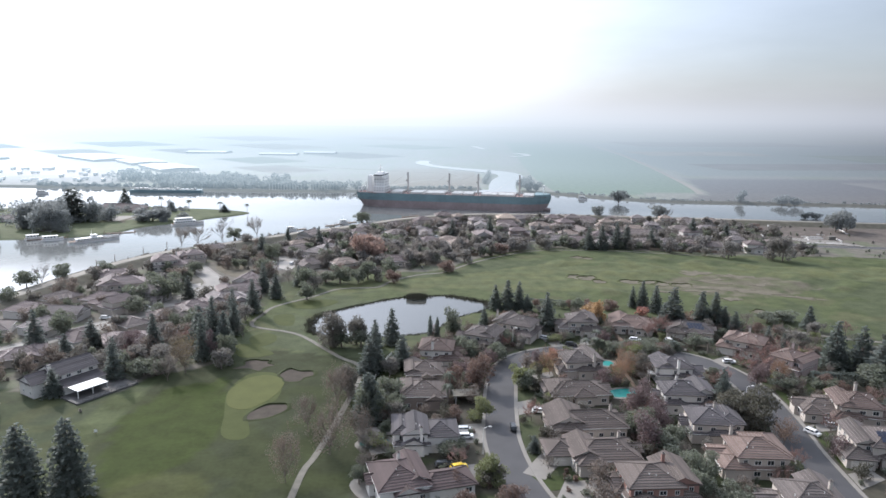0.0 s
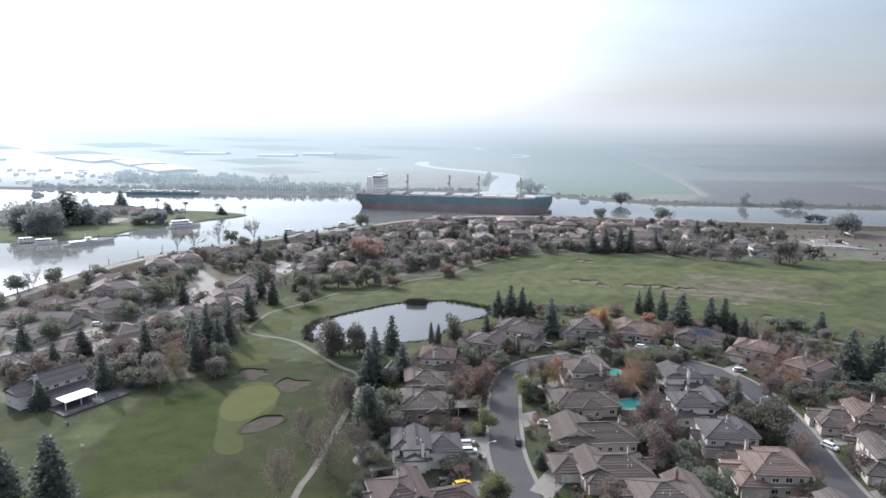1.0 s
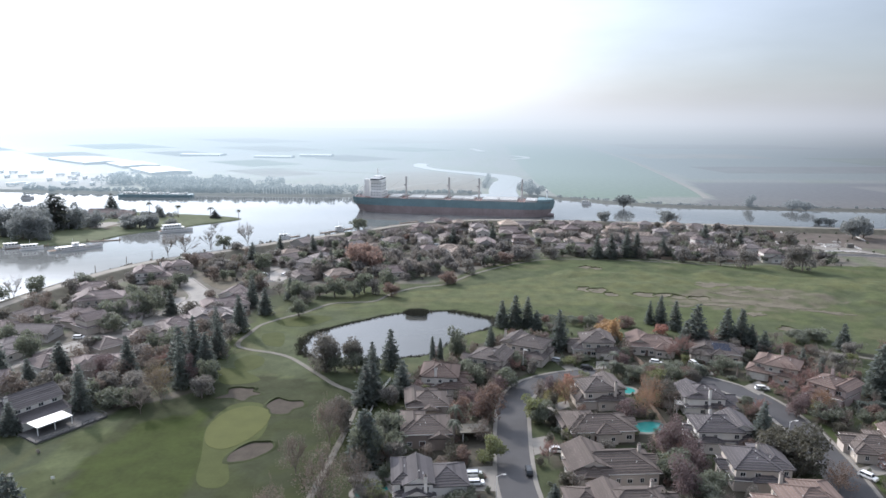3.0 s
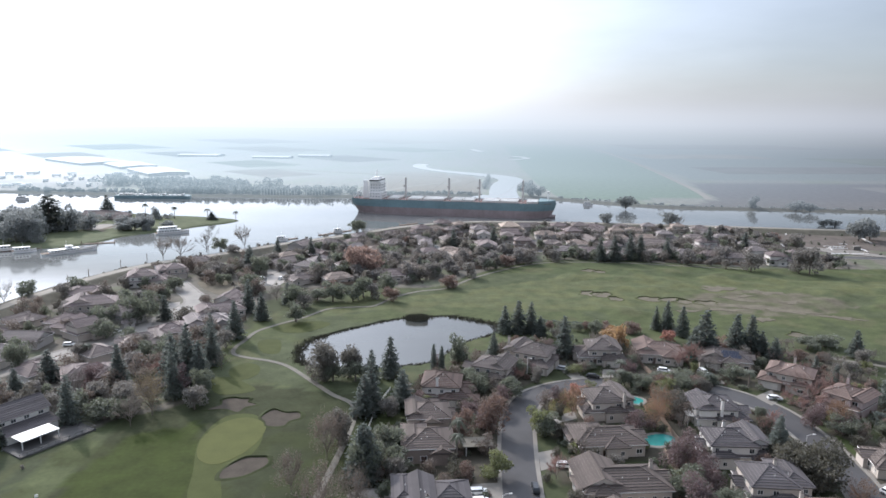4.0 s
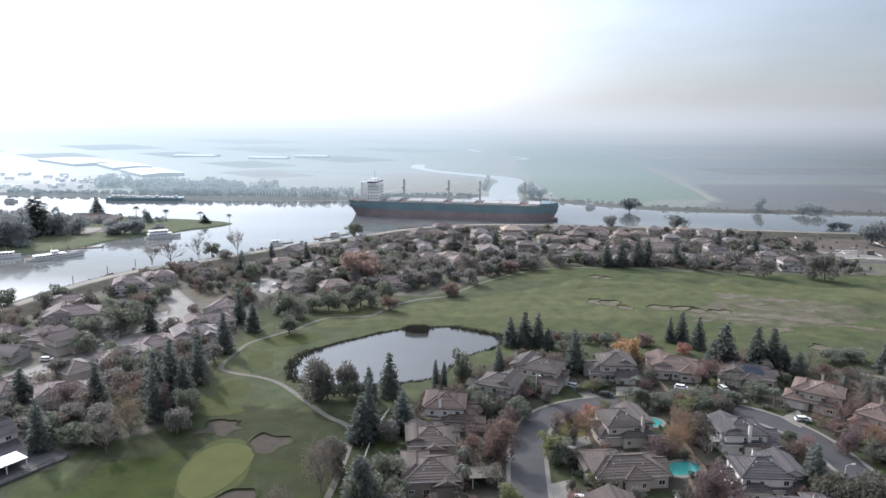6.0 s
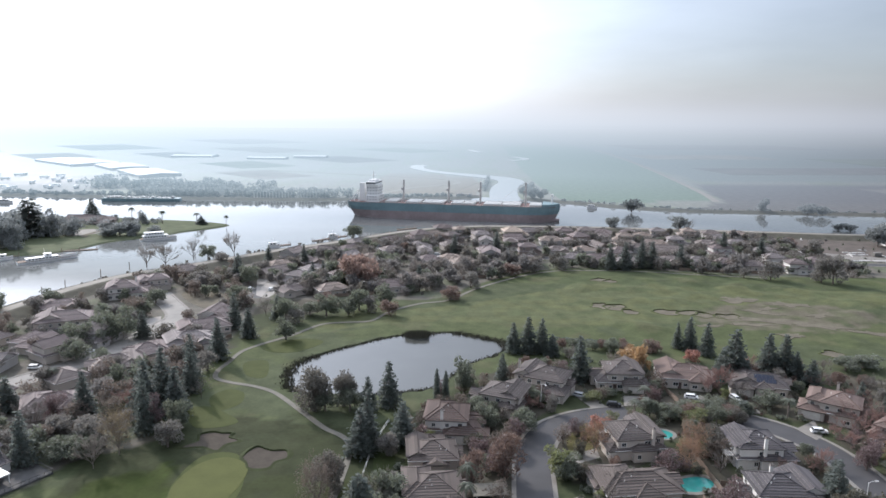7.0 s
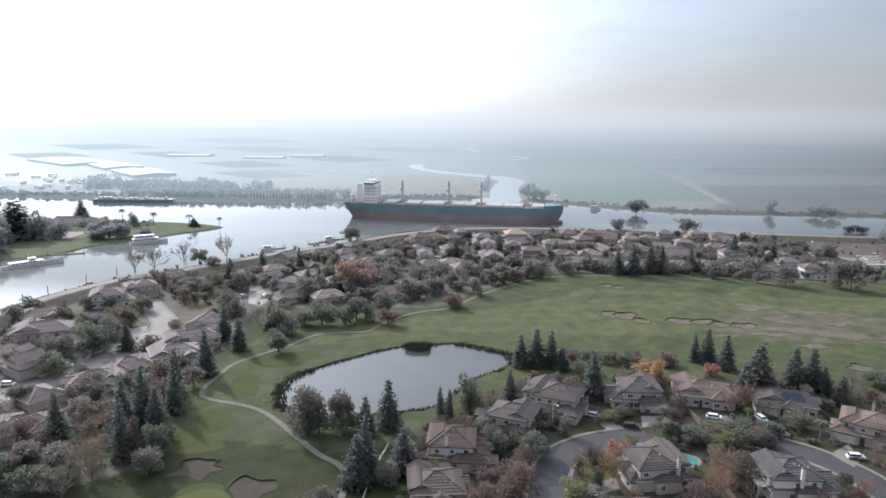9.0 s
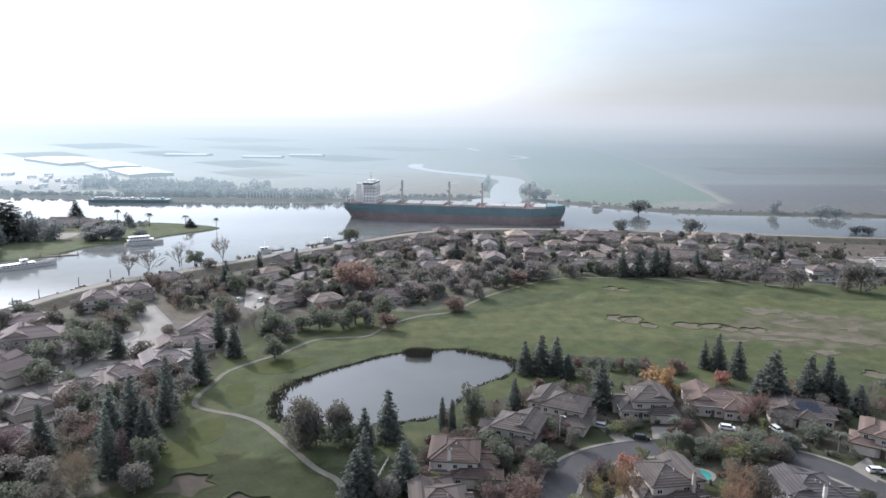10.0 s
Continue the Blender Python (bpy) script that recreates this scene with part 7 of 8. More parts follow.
motor_yacht(-238, 479, 44, 34, 2, "long white classic motor yacht moored by the peninsula")
motor_yacht(-198, 553, 30, 25, 2, "white double-deck houseboat moored on calm water")
motor_yacht(-268, 480, 30, 14, 1, "small white cabin cruiser at a dock")
motor_yacht(-283, 484, 30, 12, 1, "small white cabin cruiser at a dock")
motor_yacht(-108, 524, 20, 8, 1, "small cabin boat at a bank dock")
motor_yacht(-72, 560, 35, 8, 1, "small cabin boat at a bank dock")
motor_yacht(-430, 760, 10, 13, 1, "dark distant cabin boat on the river")
motor_yacht(165, 735, -20, 10, 1, "small boat near the far bank")


def dock(x, y, rot, length, label="weathered floating dock with piles"):
    d = thing("dock", label, "dock", "docks", place=pose(x, y, 0.35, 0, 0, rot))
    s = Shape()
    for i in range(int(length / 0.9)):
        s.box(-length / 2 + i * 0.9, -length / 2 + i * 0.9 + 0.8, -1.2, 1.2, 0.35, 0.5)
    s.box(-length / 2, length / 2, -1.0, 1.0, -0.2, 0.35)
    part("deck", s, M["wood"], d)
    for i in range(3):
        for k in (-1.3, 1.3):
            s = Shape()
            xx = -length / 2 + 0.5 + i * (length - 1) / 2
            s.tube((xx, k, -0.4), (xx, k, 2.2), 0.17, 0.15, 7)
            part("mooring_post", s, M["wood"], d)


dock(-235, 512, 20, 22)
dock(-275, 487, 32, 26)
dock(-105, 530, 42, 16)
dock(-78, 555, 44, 20)
dock(-68, 566, 44, 14)
dock(-18, 604, 35, 18)
for i, (x, y) in enumerate(((-197, 396), (-193, 411), (-186, 436), (-178, 455), (-171, 463), (-150, 487), (-141, 494))):
    p = thing("mooring_pile", "single dark timber pile standing in shallow water", "pile", "mooring piles", place=pose(x, y, 0.3))
    s = Shape()
    s.tube((0, 0, -0.3), (0.1, 0, 4.6), 0.22, 0.18, 7)
    part("post", s, M["wood"], p)

b = thing("barge", "long dark barge moored along the far bank", "barge", place=pose(-301, 781, 0.35, 0, 0, -1))
s = Shape()
s.prism([(-40, -6), (38, -6), (40, -4), (40, 4), (38, 6), (-40, 6)], -0.3, 3.2)
part("hull", s, M["hull_green"], b)
rnd = random.Random(5)
for i in range(14):
    s = Shape()
    x = -36 + i * 5.2
    s.box(x, x + rnd.uniform(2, 4), -3, 3, 3.2, 3.2 + rnd.uniform(0.6, 2))
    part("deck_load", s, M["hatch"], b)
s = Shape()
s.tube((-39, 0, 3.2), (-46, 0, 12), 0.3, 0.2, 5)
part("boom", s, M["white_paint"], b)
p = thing("trestle", "row of pale old timber posts before far trees", "piles", place=pose(-152, 806, 0, 0, 0, 0))
for i in range(24):
    s = Shape()
    s.tube((-38 + i * 3.4, 0.6 * math.sin(i), 0.2), (-38 + i * 3.4, 0.6 * math.sin(i), 8), 0.6, 0.5, 6)
    part("post", s, M["hatch"], p)

# ---------- country beyond the river ----------
def shed(x, y, rot, w, d, h, label="very long low pale warehouse across the river"):
    k = thing("warehouse", label, "warehouse", "far warehouses", place=pose(x, y, 0, 0, 0, rot))
    s, r = Shape(), Shape()
    s.box(-w / 2, w / 2, -d / 2, d / 2, 0, h)
    part("wall", s, M["wall_white"], k)
    r.face((-w / 2 - 1, -d / 2 - 1, h), (w / 2 + 1, -d / 2 - 1, h), (w / 2 + 1, 0, h + 1.6), (-w / 2 - 1, 0, h + 1.6))
    r.face((w / 2 + 1, d / 2 + 1, h), (-w / 2 - 1, d / 2 + 1, h), (-w / 2 - 1, 0, h + 1.6), (w / 2 + 1, 0, h + 1.6))
    part("roof", r, M["hatch"], k)


shed(-648, 1349, -44, 185, 85, 4)
shed(-520, 1240, -52.7, 110, 60, 4)
shed(-425, 1115, -52.7, 120, 60, 4)
shed(-500, 1560, -6, 90, 40, 3)
shed(-330, 1500, -6, 80, 30, 3)
shed(-250, 1560, -6, 70, 30, 3)
shed(-840, 1300, -8, 80, 40, 3)
rnd = random.Random(9)
stock["trailer"] = thing("trailer", "white box trailer parked in a far yard", "trailer", "yard trailers")
s = Shape()
s.box(-6, 6, -1.3, 1.3, 1.1, 4.0)
part("box", s, M["white_paint"], stock["trailer"])
for px in (-4.5, 3.5):
    s = Shape()
    s.tube((px, -1.3, 0.5), (px, 1.3, 0.5), 0.5, 0.5, 8)
    part("axle", s, M["tyre"], stock["trailer"])
stock["trailer"].matrix_basis = pose(-520, 905, 0, 0, 0, 10)
for i in range(46):
    copy_thing(stock["trailer"], pose(rnd.uniform(-760, -430), rnd.uniform(880, 1090), 0, 0, 0, rnd.choice((5, 12, 95))))
for line, half, label in ((smooth([(318, 796), (335, 870), (353, 975), (396, 1251), (440, 1585), (480, 2000)]), 4, "pale farm track between far fields"),
                          (smooth([(110, 818), (160, 795), (215, 752), (273, 730), (318, 722), (420, 712), (600, 690)]), 3, "pale track along the far bank"),
                          (smooth([(-60, 850), (-20, 930), (40, 990), (20, 1060), (-120, 1130), (-260, 1200)]), 4, "pale winding farm track")):
    s = Shape()
    ribbon(s, line, [(half, 0.0), (half, 0.12), (-half, 0.12), (-half, 0)])
    tagged(part("farm_track", s, M["gravel"]), label, "track", kind="structure")


def field(x, y, rot, w, d, mat, label):
    s = Shape()
    s.box(-w / 2, w / 2, -d / 2, d / 2, -0.1, 0.08)
    ob = tagged(part("field", s, M[mat], place=pose(x, y, 0, 0, 0, rot)), label, "field", kind="structure")
    return ob


M["plough"] = material("ploughed_earth", (0.145, 0.14, 0.132), 0.95, 0.3, 60, 0.05, gloss=0.3)
M["stubble"] = material("pale_stubble", (0.24, 0.225, 0.2), 0.95, 0.25, 60, 0.05, gloss=0.1)
M["pasture"] = material("winter_pasture", (0.15, 0.168, 0.135), 0.95, 0.3, 60, 0.05, gloss=0.3)
for x, y, w, d, mat in ((-800, 1560, 210, 120, "stubble"), (-930, 1380, 190, 110, "plough"), (-560, 1620, 230, 110, "plough"), (-330, 1330, 170, 110, "pasture"), (-250, 1120, 150, 90, "stubble"), (-170, 1500, 200, 130, "plough"),
                        (-420, 1880, 300, 170, "stubble"), (-860, 1960, 320, 190, "pasture"), (-60, 1900, 240, 160, "pasture"), (-620, 2450, 420, 260, "plough"), (-120, 2500, 380, 240, "stubble"), (-1150, 1750, 260, 180, "plough")):
    field(x, y, -48, w, d, mat, {"stubble": "pale stubble field far across the river", "plough": "dark ploughed field far across the river", "pasture": "dull green pasture far across the river"}[mat])
for x, y, w, d, mat in ((760, 900, 380, 110, "plough"), (700, 1240, 420, 150, "plough"), (1100, 1500, 460, 240, "pasture"), (640, 1650, 300, 180, "stubble"), (900, 2200, 600, 320, "plough")):
    field(x, y, 4, w, d, mat, {"stubble": "pale stubble field far across the river", "plough": "dark ploughed field far across the river", "pasture": "dull green pasture far across the river"}[mat])


def wood(label, spots, count, size, mat, seed):
    """Far belts of trees and scrub: leaf clumps heaped on many short stems."""
    r = random.Random(seed)
    pts = []
    for x0, y0, x1, y1, deep, tall in spots:
        n = int(count * math.hypot(x1 - x0, y1 - y0) / 100)
        crowns = [(r.random(), r.uniform(-deep, deep), r.uniform(0.5, 1.0)) for _ in range(max(3, n // 45))]
        for _ in range(n):
            t, off, k = r.choice(crowns)
            h = tall * k
            a, q = r.uniform(0, 6.28), math.sqrt(r.random()) * h * 0.42
            pts.append((x0 + (x1 - x0) * t + math.cos(a) * q, y0 + (y1 - y0) * t + off + math.sin(a) * q, h * (1 - 0.9 * r.random() ** 1.5 * 1.0) * (1 - (q / (h * 0.6)) ** 2 * 0.5)))
    tagged(part("far_trees", leaves(pts, size, r), M[mat]), label, "trees", kind="stuff")


wood("haze-pale belt of trees behind the far bank", [(-330, 830, -80, 815, 14, 12), (-320, 875, -180, 860, 22, 15), (-480, 835, -330, 825, 8, 6), (-80, 812, 50, 830, 8, 5), (-420, 930, -250, 900, 30, 14)], 3200, 1.3, "leaf_far", 3)
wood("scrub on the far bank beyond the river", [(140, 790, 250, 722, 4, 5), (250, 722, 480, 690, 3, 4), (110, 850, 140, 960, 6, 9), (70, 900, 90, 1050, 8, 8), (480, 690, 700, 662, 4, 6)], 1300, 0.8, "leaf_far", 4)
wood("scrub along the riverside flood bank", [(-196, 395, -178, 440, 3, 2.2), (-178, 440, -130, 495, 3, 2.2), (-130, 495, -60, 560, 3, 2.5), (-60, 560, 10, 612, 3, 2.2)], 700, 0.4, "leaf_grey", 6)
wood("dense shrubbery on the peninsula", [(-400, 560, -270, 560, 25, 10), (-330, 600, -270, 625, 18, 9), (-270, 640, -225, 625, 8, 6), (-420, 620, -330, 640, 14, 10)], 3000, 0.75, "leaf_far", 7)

def hedge(x0, y0, x1, y1, tall, deep, label):
    r = random.Random(21)
    k = math.hypot(x1 - x0, y1 - y0)
    h = thing("hedge", label, "hedge", "hedges", place=pose(x0, y0, 0, 0, 0, math.degrees(math.atan2(y1 - y0, x1 - x0))))
    pts = []
    for _ in range(int(k * tall * 38)):
        u, v, w = r.uniform(0, k), r.uniform(-1, 1), r.random()
        edge = r.randrange(3)
        v, w = (v, r.uniform(0.93, 1.03)) if edge == 0 else (math.copysign(r.uniform(0.9, 1.05), v), w)
        pts.append((u, v * deep / 2, 0.1 + w * tall + 0.18 * math.sin(u * 1.3)))
    part("foliage", leaves(pts, 0.26, r), M["leaf_conifer"], h)
    for i in range(int(k / 1.5)):
        s = Shape()
        s.tube((0.6 + i * 1.5, 0, 0), (0.6 + i * 1.5, 0, tall * 0.8), 0.08, 0.03, 5)
        part("stem", s, M["bark"], h)


hedge(131.5, 220.5, 156.0, 218.5, 4.2, 2.2, "tall clipped dark evergreen hedge beside a garden")
hedge(48.0, 323.0, 74.0, 317.5, 2.0, 1.6, "low dark hedge along the fairway")

# extra parked cars added as bright flecks, standing in for sun glints
rnd = random.Random(31)
for line, side in ((BAND_STREET, 5.4), (BAND_STREET, -5.6), (BAND_STREET_N, 5.0)):
    kerb = offset(line, side)
    for i in range(4, len(kerb) - 4, 5):
        (x0, y0), (x1, y1) = kerb[i], kerb[i + 1]
        if rnd.random() < 0.75 and x0 < 240:
            car(x0, y0, math.degrees(math.atan2(y1 - y0, x1 - x0)), rnd.choice(("white", "silver", "white", "black")))

# ---------- fences, pools ----------
def fence(x0, y0, x1, y1, mat="wood", tall=1.8, label="weathered brown board fence between gardens"):
    k = math.hypot(x1 - x0, y1 - y0)
    f = thing("fence", label, "fence", "garden fences", place=pose(x0, y0, 0, 0, 0, math.degrees(math.atan2(y1 - y0, x1 - x0))))
    n = max(1, round(k / 2.4))
    for i in range(n + 1):
        s = Shape()
        s.box(i * k / n - 0.06, i * k / n + 0.06, -0.06, 0.06, 0, tall + 0.1)
        part("post", s, M[mat], f)
    for i in range(n):
        s = Shape()
        if tall > 1.3:
            s.box(i * k / n + 0.06, (i + 1) * k / n - 0.06, -0.02, 0.02, 0.05, tall)
        else:
            for z in (0.35, 0.7, 1.05):
                s.box(i * k / n + 0.06, (i + 1) * k / n - 0.06, -0.02, 0.02, z, z + 0.1)
        part("panel", s, M[mat], f)


fence(73.3, 282.8, 72, 267.8, "trim", 1.5, "pale rendered garden wall between two houses")
RAIL = "low pale rail fence beside the course"
fence(-19.9, 217.8, -18.3, 235.1, "trim", 1.1, RAIL)
fence(-18.3, 235.1, -14.8, 249.4, "trim", 1.1, RAIL)
fence(-18.3, 235.1, -9, 234.7, "trim", 1.1, RAIL)
fence(-14, 210, -9, 211)
fence(-15, 190, -14, 212)
fence(62, 152, 63, 205)
fence(69, 206, 69.5, 232)
fence(50, 172, 64, 171)
fence(54, 191, 65, 190)
fence(70, 211.5, 74, 211)
fence(66, 190, 72, 190)
fence(45, 213, 54, 214)
fence(76, 281, 78, 262)
fence(96, 286, 95, 264)
for x0, y0, x1, y1 in ((134, 240, 140, 205), (118, 180, 132, 178), (-132, 262, -100, 276), (-95, 300, -84, 330), (-60, 392, -30, 398), (10, 430, 32, 436), (150, 456, 200, 446)):
    fence(x0, y0, x1, y1)


def site_curb(x0, y0, x1, y1, w=0.9, h=0.5):
    """Low strip of fresh concrete on the building site."""
    a = math.degrees(math.atan2(y1 - y0, x1 - x0))
    c = thing("foundation_wall", "low pale concrete foundation strip on bare earth", "foundation", "building site foundations", place=pose((x0 + x1) / 2, (y0 + y1) / 2, 0, 0, 0, a))
    n = math.hypot(x1 - x0, y1 - y0) / 2
    s = Shape()
    s.box(-n - 0.5, n + 0.5, -w, w, 0, 0.12)
    part("footing", s, M["concrete"], c)
    s = Shape()
    s.box(-n, n, -w / 2, w / 2, 0.12, h, 0.04)
    part("stem_wall", s, M["trim"], c)
    for i in range(3):
        s = Shape()
        x = (i - 1) * n * 0.8
        s.box(x - 0.12, x + 0.12, -w / 2 - 0.3, w / 2 + 0.3, h, h + 0.12)
        part("form_board", s, M["wood"], c, "timber form board across the strip")


for ends in ((288.9, 509.9, 299.6, 510.1), (282.7, 503.6, 297.4, 503.8), (274.1, 483.9, 300.0, 483.3), (302.4, 521.9, 306.6, 518.7), (286.8, 507.8, 281.9, 495.6),
             (334.4, 544.3, 329.2, 525.7), (306.8, 506.0, 304.9, 491.9), (285.2, 511.9, 289.3, 512.0), (258.7, 522.3, 254.8, 509.4), (291.9, 582.0, 283.3, 560.6)):
    site_curb(*ends)


def site_container(x, y, rot):
    c = thing("site_container", "grey steel storage container on bare earth", "container", place=pose(x, y, 0, 0, 0, rot))
    s = Shape()
    s.box(-3, 3, -1.2, 1.2, 0.15, 2.6, 0.04)
    part("body", s, M["concrete"], c)
    for x0 in (-2.9, 2.7):
        s = Shape()
        s.box(x0, x0 + 0.2, -1.2, 1.2, 0, 0.15)
        part("skid", s, M["wood"], c)
    for i in range(9):
        s = Shape()
        s.box(-2.75 + i * 0.65, -2.5 + i * 0.65, -1.26, -1.2, 0.25, 2.5)
        part("rib", s, M["concrete"], c)


site_container(301.3, 499.8, 10)


def pool(poly, label):
    p = thing("swimming_pool", label, "pool", "garden pools")
    cx, cy = sum(a[0] for a in poly) / len(poly), sum(a[1] for a in poly) / len(poly)
    s = Shape()
    big = [(cx + (x - cx) * 1.35, cy + (y - cy) * 1.35) for x, y in poly]
    for i in range(len(poly)):
        j = (i + 1) % len(poly)
        s.face((*big[i], 0.08), (*big[j], 0.08), (*poly[j], 0.08), (*poly[i], 0.08))
        s.face((*poly[i], 0.08), (*poly[j], 0.08), (*poly[j], -0.1), (*poly[i], -0.1))
    part("deck", s, M["concrete"], p)
    s = Shape()
    s.face(*[(x, y, 0.045) for x, y in poly])
    part("water", s, M["pool"], p, "bright turquoise water")


pool(blob(64, 212.8, 5.2, 3.4, 25, 30, 9, 0.08), "turquoise swimming pool with a concrete deck")
pool(blob(65.3, 240.5, 3.6, 2.8, 0, 31), "turquoise swimming pool behind a house")
pool(blob(103, 281, 5, 2, 0, 32), "turquoise swimming pool behind a house")
pool(blob(-15.5, 178, 4, 3, 20, 33), "dark small pool in a back garden")

for i in range(6):
    pad("site_slab", [(262 + i * 6, 512 - i * 3), (266 + i * 6, 511 - i * 3), (280 + i * 6, 486 - i * 3), (276 + i * 6, 485 - i * 3)], "concrete", "pale strip of a building site on bare earth", "building site", 0.4)

# ---------- remaining houses along the far streets ----------
TAKEN = [(o.matrix_basis.translation.x, o.matrix_basis.translation.y) for o in bpy.data.objects if o.name.split(".")[0] == "house" and o.parent is None]


def house_row(line, side, step, seed, turn=0):
    r = random.Random(seed)
    run, shifted = 0.0, offset(line, side)
    for i in range(1, len(shifted)):
        (x0, y0), (x1, y1) = shifted[i - 1], shifted[i]
        run += math.hypot(x1 - x0, y1 - y0)
        if run < step:
            continue
        x, y = x1 + r.uniform(-3, 3), y1 + r.uniform(-3, 3)
        if x > 250 or any((x - a) ** 2 + (y - b) ** 2 < 15.5 ** 2 for a, b in TAKEN) or not under_bank(x, y + 6) or bool(inside(GOLF, np.array([x]), np.array([y - 8]))[0]):
            continue
        if y > 360 and x < -92 or x < -128 and y > 325 or r.random() < 0.12:
            continue
        if any(near_line(x, y, l, 10.5) for l in (WEST_STREET, BAND_STREET, BAND_STREET_N)):
            continue
        run = 0.0
        TAKEN.append((x, y))
        deg = math.degrees(math.atan2(y1 - y0, x1 - x0)) % 180
        deg = deg - 180 if deg > 90 else deg
        k = r.choice((-1, 1))
        house(round(x, 1), round(y, 1), round(deg + r.choice((-14, -6, 0, 8, 16, 90))), r.choice((12, 13, 15, 17)), r.choice((9, 10, 12)), r.choice((1.2, 1.2, 1.4, 2)), r.choice(("hip", "hip", "gable")), r.choice(("cream", "white", "grey", "brown")),
              r.choice(("brown", "greybrown", "redbrown", "tan", "pinkbrown", "grey")), wing=(k * 5.5, -4.5, 6.5, 8) if r.random() < 0.5 else None, detail=1)


def near_line(x, y, line, d):
    return any((x - a) ** 2 + (y - b) ** 2 < d * d for a, b in line)


def under_bank(x, y):
    return y < np.interp(x, [-205, -180, -140, -100, -44, 16, 60, 190, 340], [330, 405, 455, 495, 545, 588, 595, 580, 556])


for seed, (line, side, step) in enumerate(((LEVEE, -24, 19), (LEVEE, -42, 19), (WEST_STREET, 15, 18), (WEST_STREET, -15, 18), (BAND_STREET, 14, 18), (BAND_STREET, -14, 18), (BAND_STREET_N, 13, 18), (BAND_STREET_N, -13, 18))):
    house_row(line, side, step, seed + 60)

# ---------- garden planting ----------
FOOT = [(o.matrix_basis.translation.x, o.matrix_basis.translation.y) for o in bpy.data.objects if o.name.split(".")[0] == "house" and o.parent is None]
OPEN = [(o.matrix_basis.translation.x, o.matrix_basis.translation.y) for o in bpy.data.objects if o.name.split(".")[0] == "car" and o.parent is None]
OPEN += [(65, 234), (64, 212.8), (65.3, 240.5), (103, 281), (109, 265), (60, 206), (108, 270)]


def scatter(x0, x1, y0, y1, count, kinds, keep=None, seed=0, clear=8.5, joined=""):
    spots = []
    r = random.Random(seed)
    made = 0
    for _ in range(count * 6):
        if made >= count:
            break
        x, y = r.uniform(x0, x1), r.uniform(y0, y1)
        if bool(inside(GOLF, np.array([x]), np.array([y]))[0]) or near_line(x, y, STREET, 6.6) or near_line(x, y, WEST_STREET, 10) or near_line(x, y, BAND_STREET, 5) or near_line(x, y, LEVEE, 12):
            continue
        if any((x - a) ** 2 + (y - b) ** 2 < clear * clear for a, b in FOOT) or (keep and not keep(x, y)):
            continue
        kind, lo, hi = r.choice(kinds)
        h = r.uniform(lo, hi)
        w = h * r.uniform(0.8, 1.15) if "conifer" not in kind else h * 0.4
        if "shrub" in kind:
            w = h * r.uniform(1.1, 1.6)
        made += 1
        if 58 < x < 104 and 233 < y < 262 and h > 3:
            continue  # green front gardens planted one by one above
        if joined:
            spots.append((kind, x, y, h, w))
        else:
            plant(kind, round(x, 1), round(y, 1), h, w)
    if joined:
        thicket("garden_planting", joined, "trees", spots)


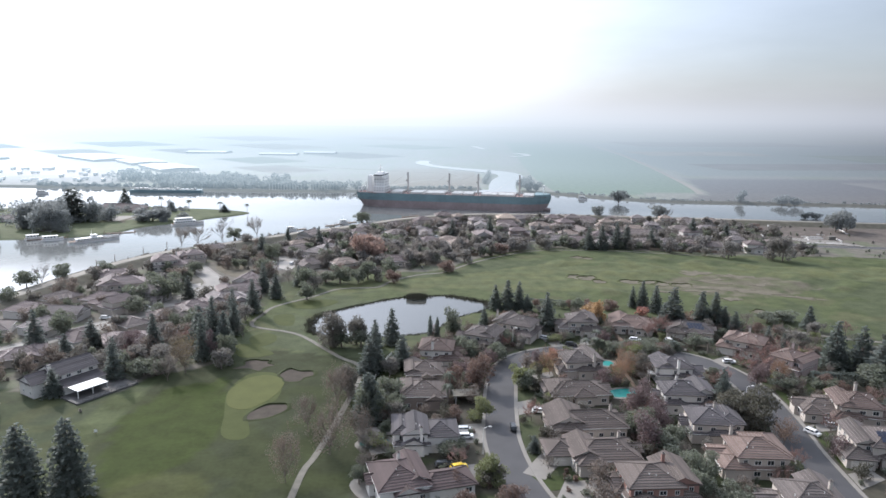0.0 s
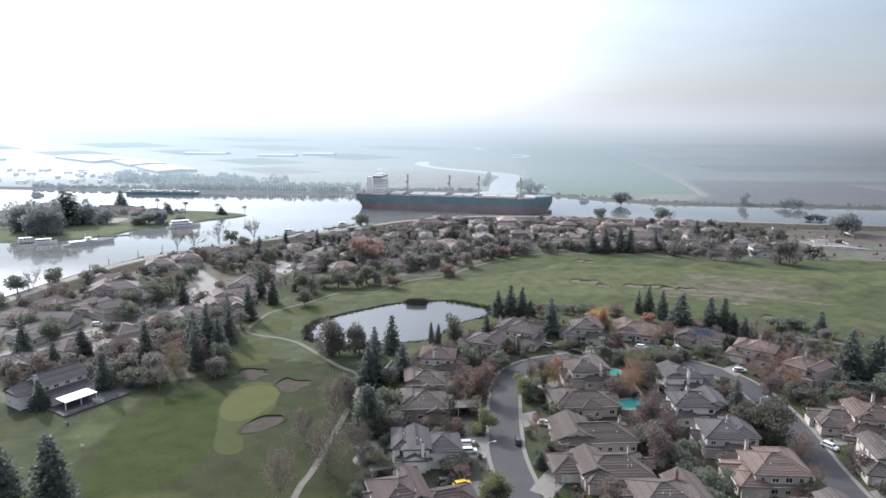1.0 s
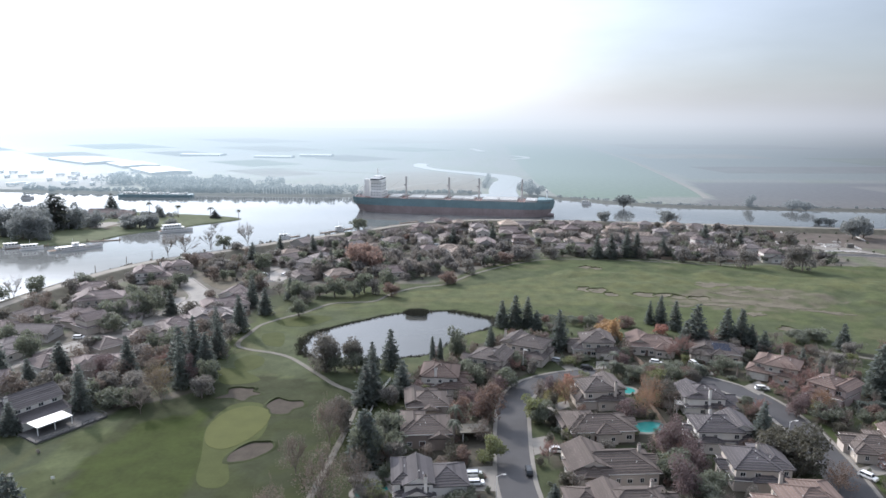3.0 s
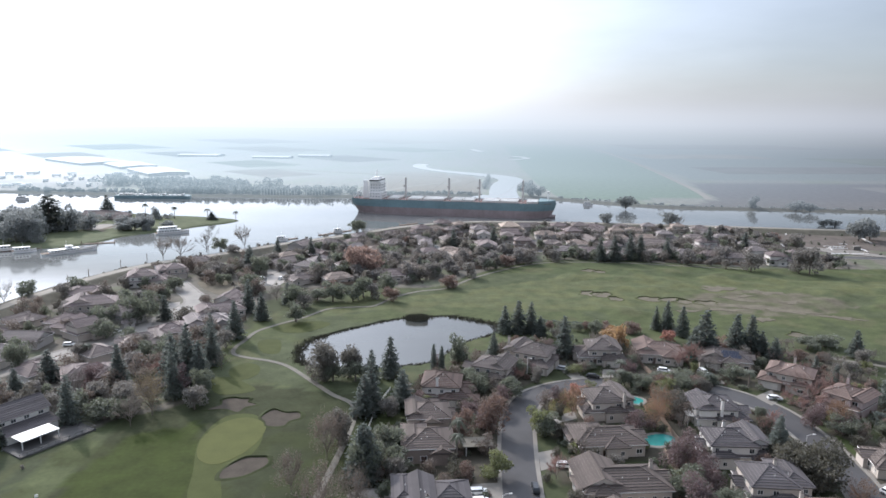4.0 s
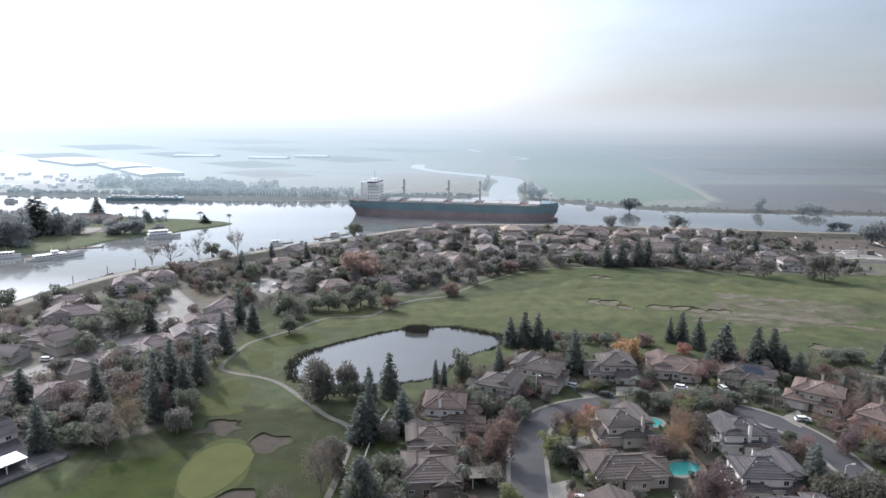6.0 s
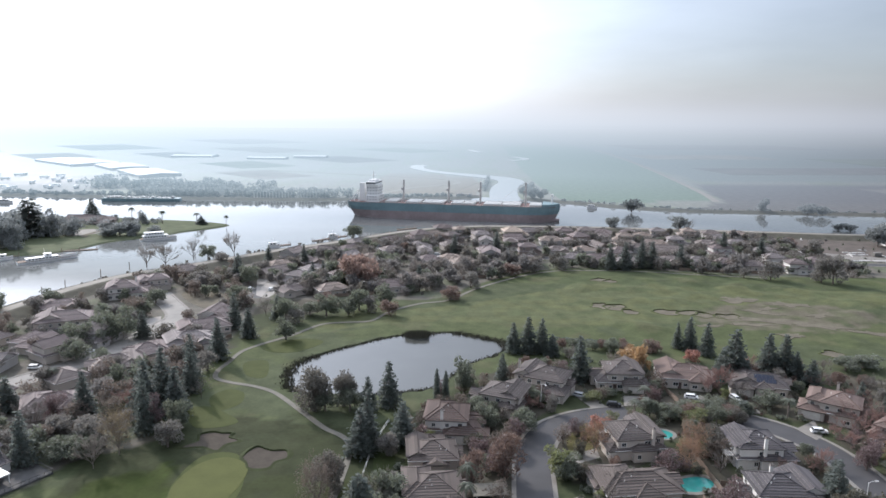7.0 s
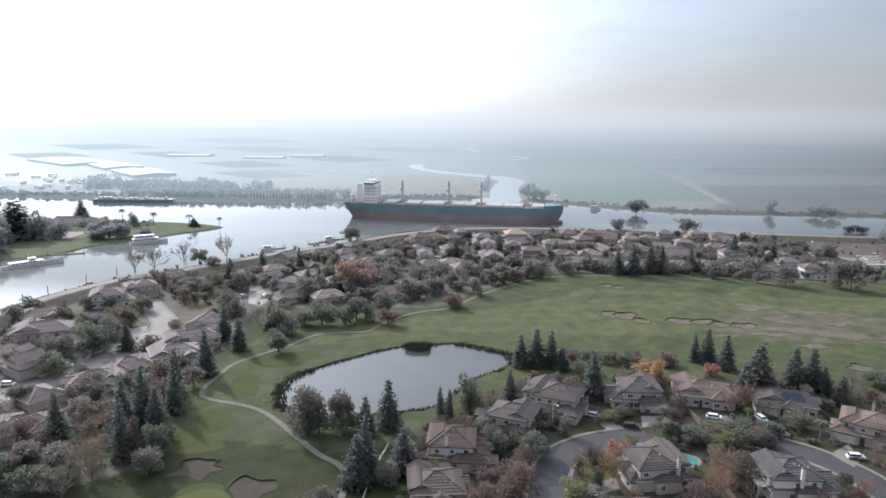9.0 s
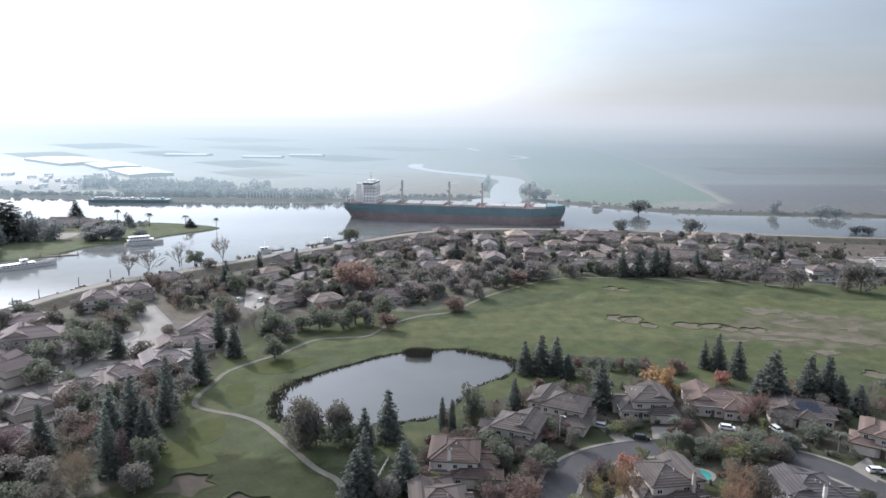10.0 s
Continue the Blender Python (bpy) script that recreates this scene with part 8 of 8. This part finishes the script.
SMALL = [("shrub", 1.2, 2.4), ("shrub", 1.2, 2.2), ("shrub_dry", 1.0, 2.0)]
MIXED = [("broadleaf", 3.5, 6.5), ("broadleaf_grey", 3.5, 7), ("maple", 3.5, 6.5), ("bare", 4, 8), ("bare_red", 4, 7.5), ("broadleaf_light", 3, 5)]
DUSK = [("garden_grey", 4, 8), ("garden_green", 4, 8), ("garden_rust", 4, 8), ("garden_bare", 4, 8), ("garden_grey", 4, 9), ("garden_bare", 4, 9)]
BEDS = [("bed_bush", 1.0, 2.6), ("bed_dry", 1.0, 2.4), ("bed_bush", 1.0, 2.0)]
YARD = [("yard_green", 3, 6.5), ("yard_green", 3, 6), ("yard_mauve", 4, 8), ("yard_brown", 4, 8)]
WEST = [("west_grey", 4, 8), ("west_green", 4, 9), ("west_rust", 4, 9), ("west_bare", 4, 9), ("west_bare", 5, 10)]
LOW = [("garden_bush", 1.2, 2.4), ("garden_dry", 1.2, 2.4)]

FARBAND, WESTSIDE = "dusky garden trees among the far houses", "dusky garden trees among the western houses"
scatter(-14, 145, 140, 300, 150, SMALL, seed=1, clear=7.5)
scatter(-14, 150, 140, 300, 110, MIXED, seed=2, clear=9.5)
scatter(-14, 145, 140, 300, 380, BEDS, seed=12, clear=7.5, joined="low mixed planting in garden beds")
scatter(-12, 135, 142, 296, 120, YARD, seed=22, clear=8.6, keep=lambda x, y: all(math.hypot(x - a, y + 3 - b) > 7 for a, b in OPEN), joined="dense dark trees and tall shrubs between back gardens")
scatter(110, 200, 180, 290, 70, MIXED + [("conifer", 8, 14)], keep=lambda x, y: x > 132 or y > 275, seed=3)
scatter(-205, -84, 190, 460, 200, WEST, keep=lambda x, y: under_bank(x, y) and math.hypot(x + 118, y - 214) > 20, seed=4, joined=WESTSIDE)
scatter(-200, -84, 190, 460, 150, LOW, keep=lambda x, y: under_bank(x, y) and math.hypot(x + 118, y - 214) > 18, seed=5, joined="low planting in western gardens")
scatter(-90, 260, 395, 590, 520, DUSK, keep=under_bank, seed=6, clear=5.6, joined=FARBAND)
scatter(-70, 235, 398, 478, 75, [("garden_grey", 8, 12), ("garden_green", 7, 11), ("garden_bare", 8, 12), ("garden_rust", 7, 10)], keep=under_bank, seed=16, clear=6.5, joined="tall dusky trees behind the fairway")
scatter(-90, 330, 395, 590, 160, LOW, keep=under_bank, seed=7, clear=7, joined="low planting in far gardens")
scatter(-24, -10, 150, 262, 26, [("broadleaf", 4, 8), ("bare", 5, 9), ("broadleaf_grey", 4, 7)], seed=8, clear=6)
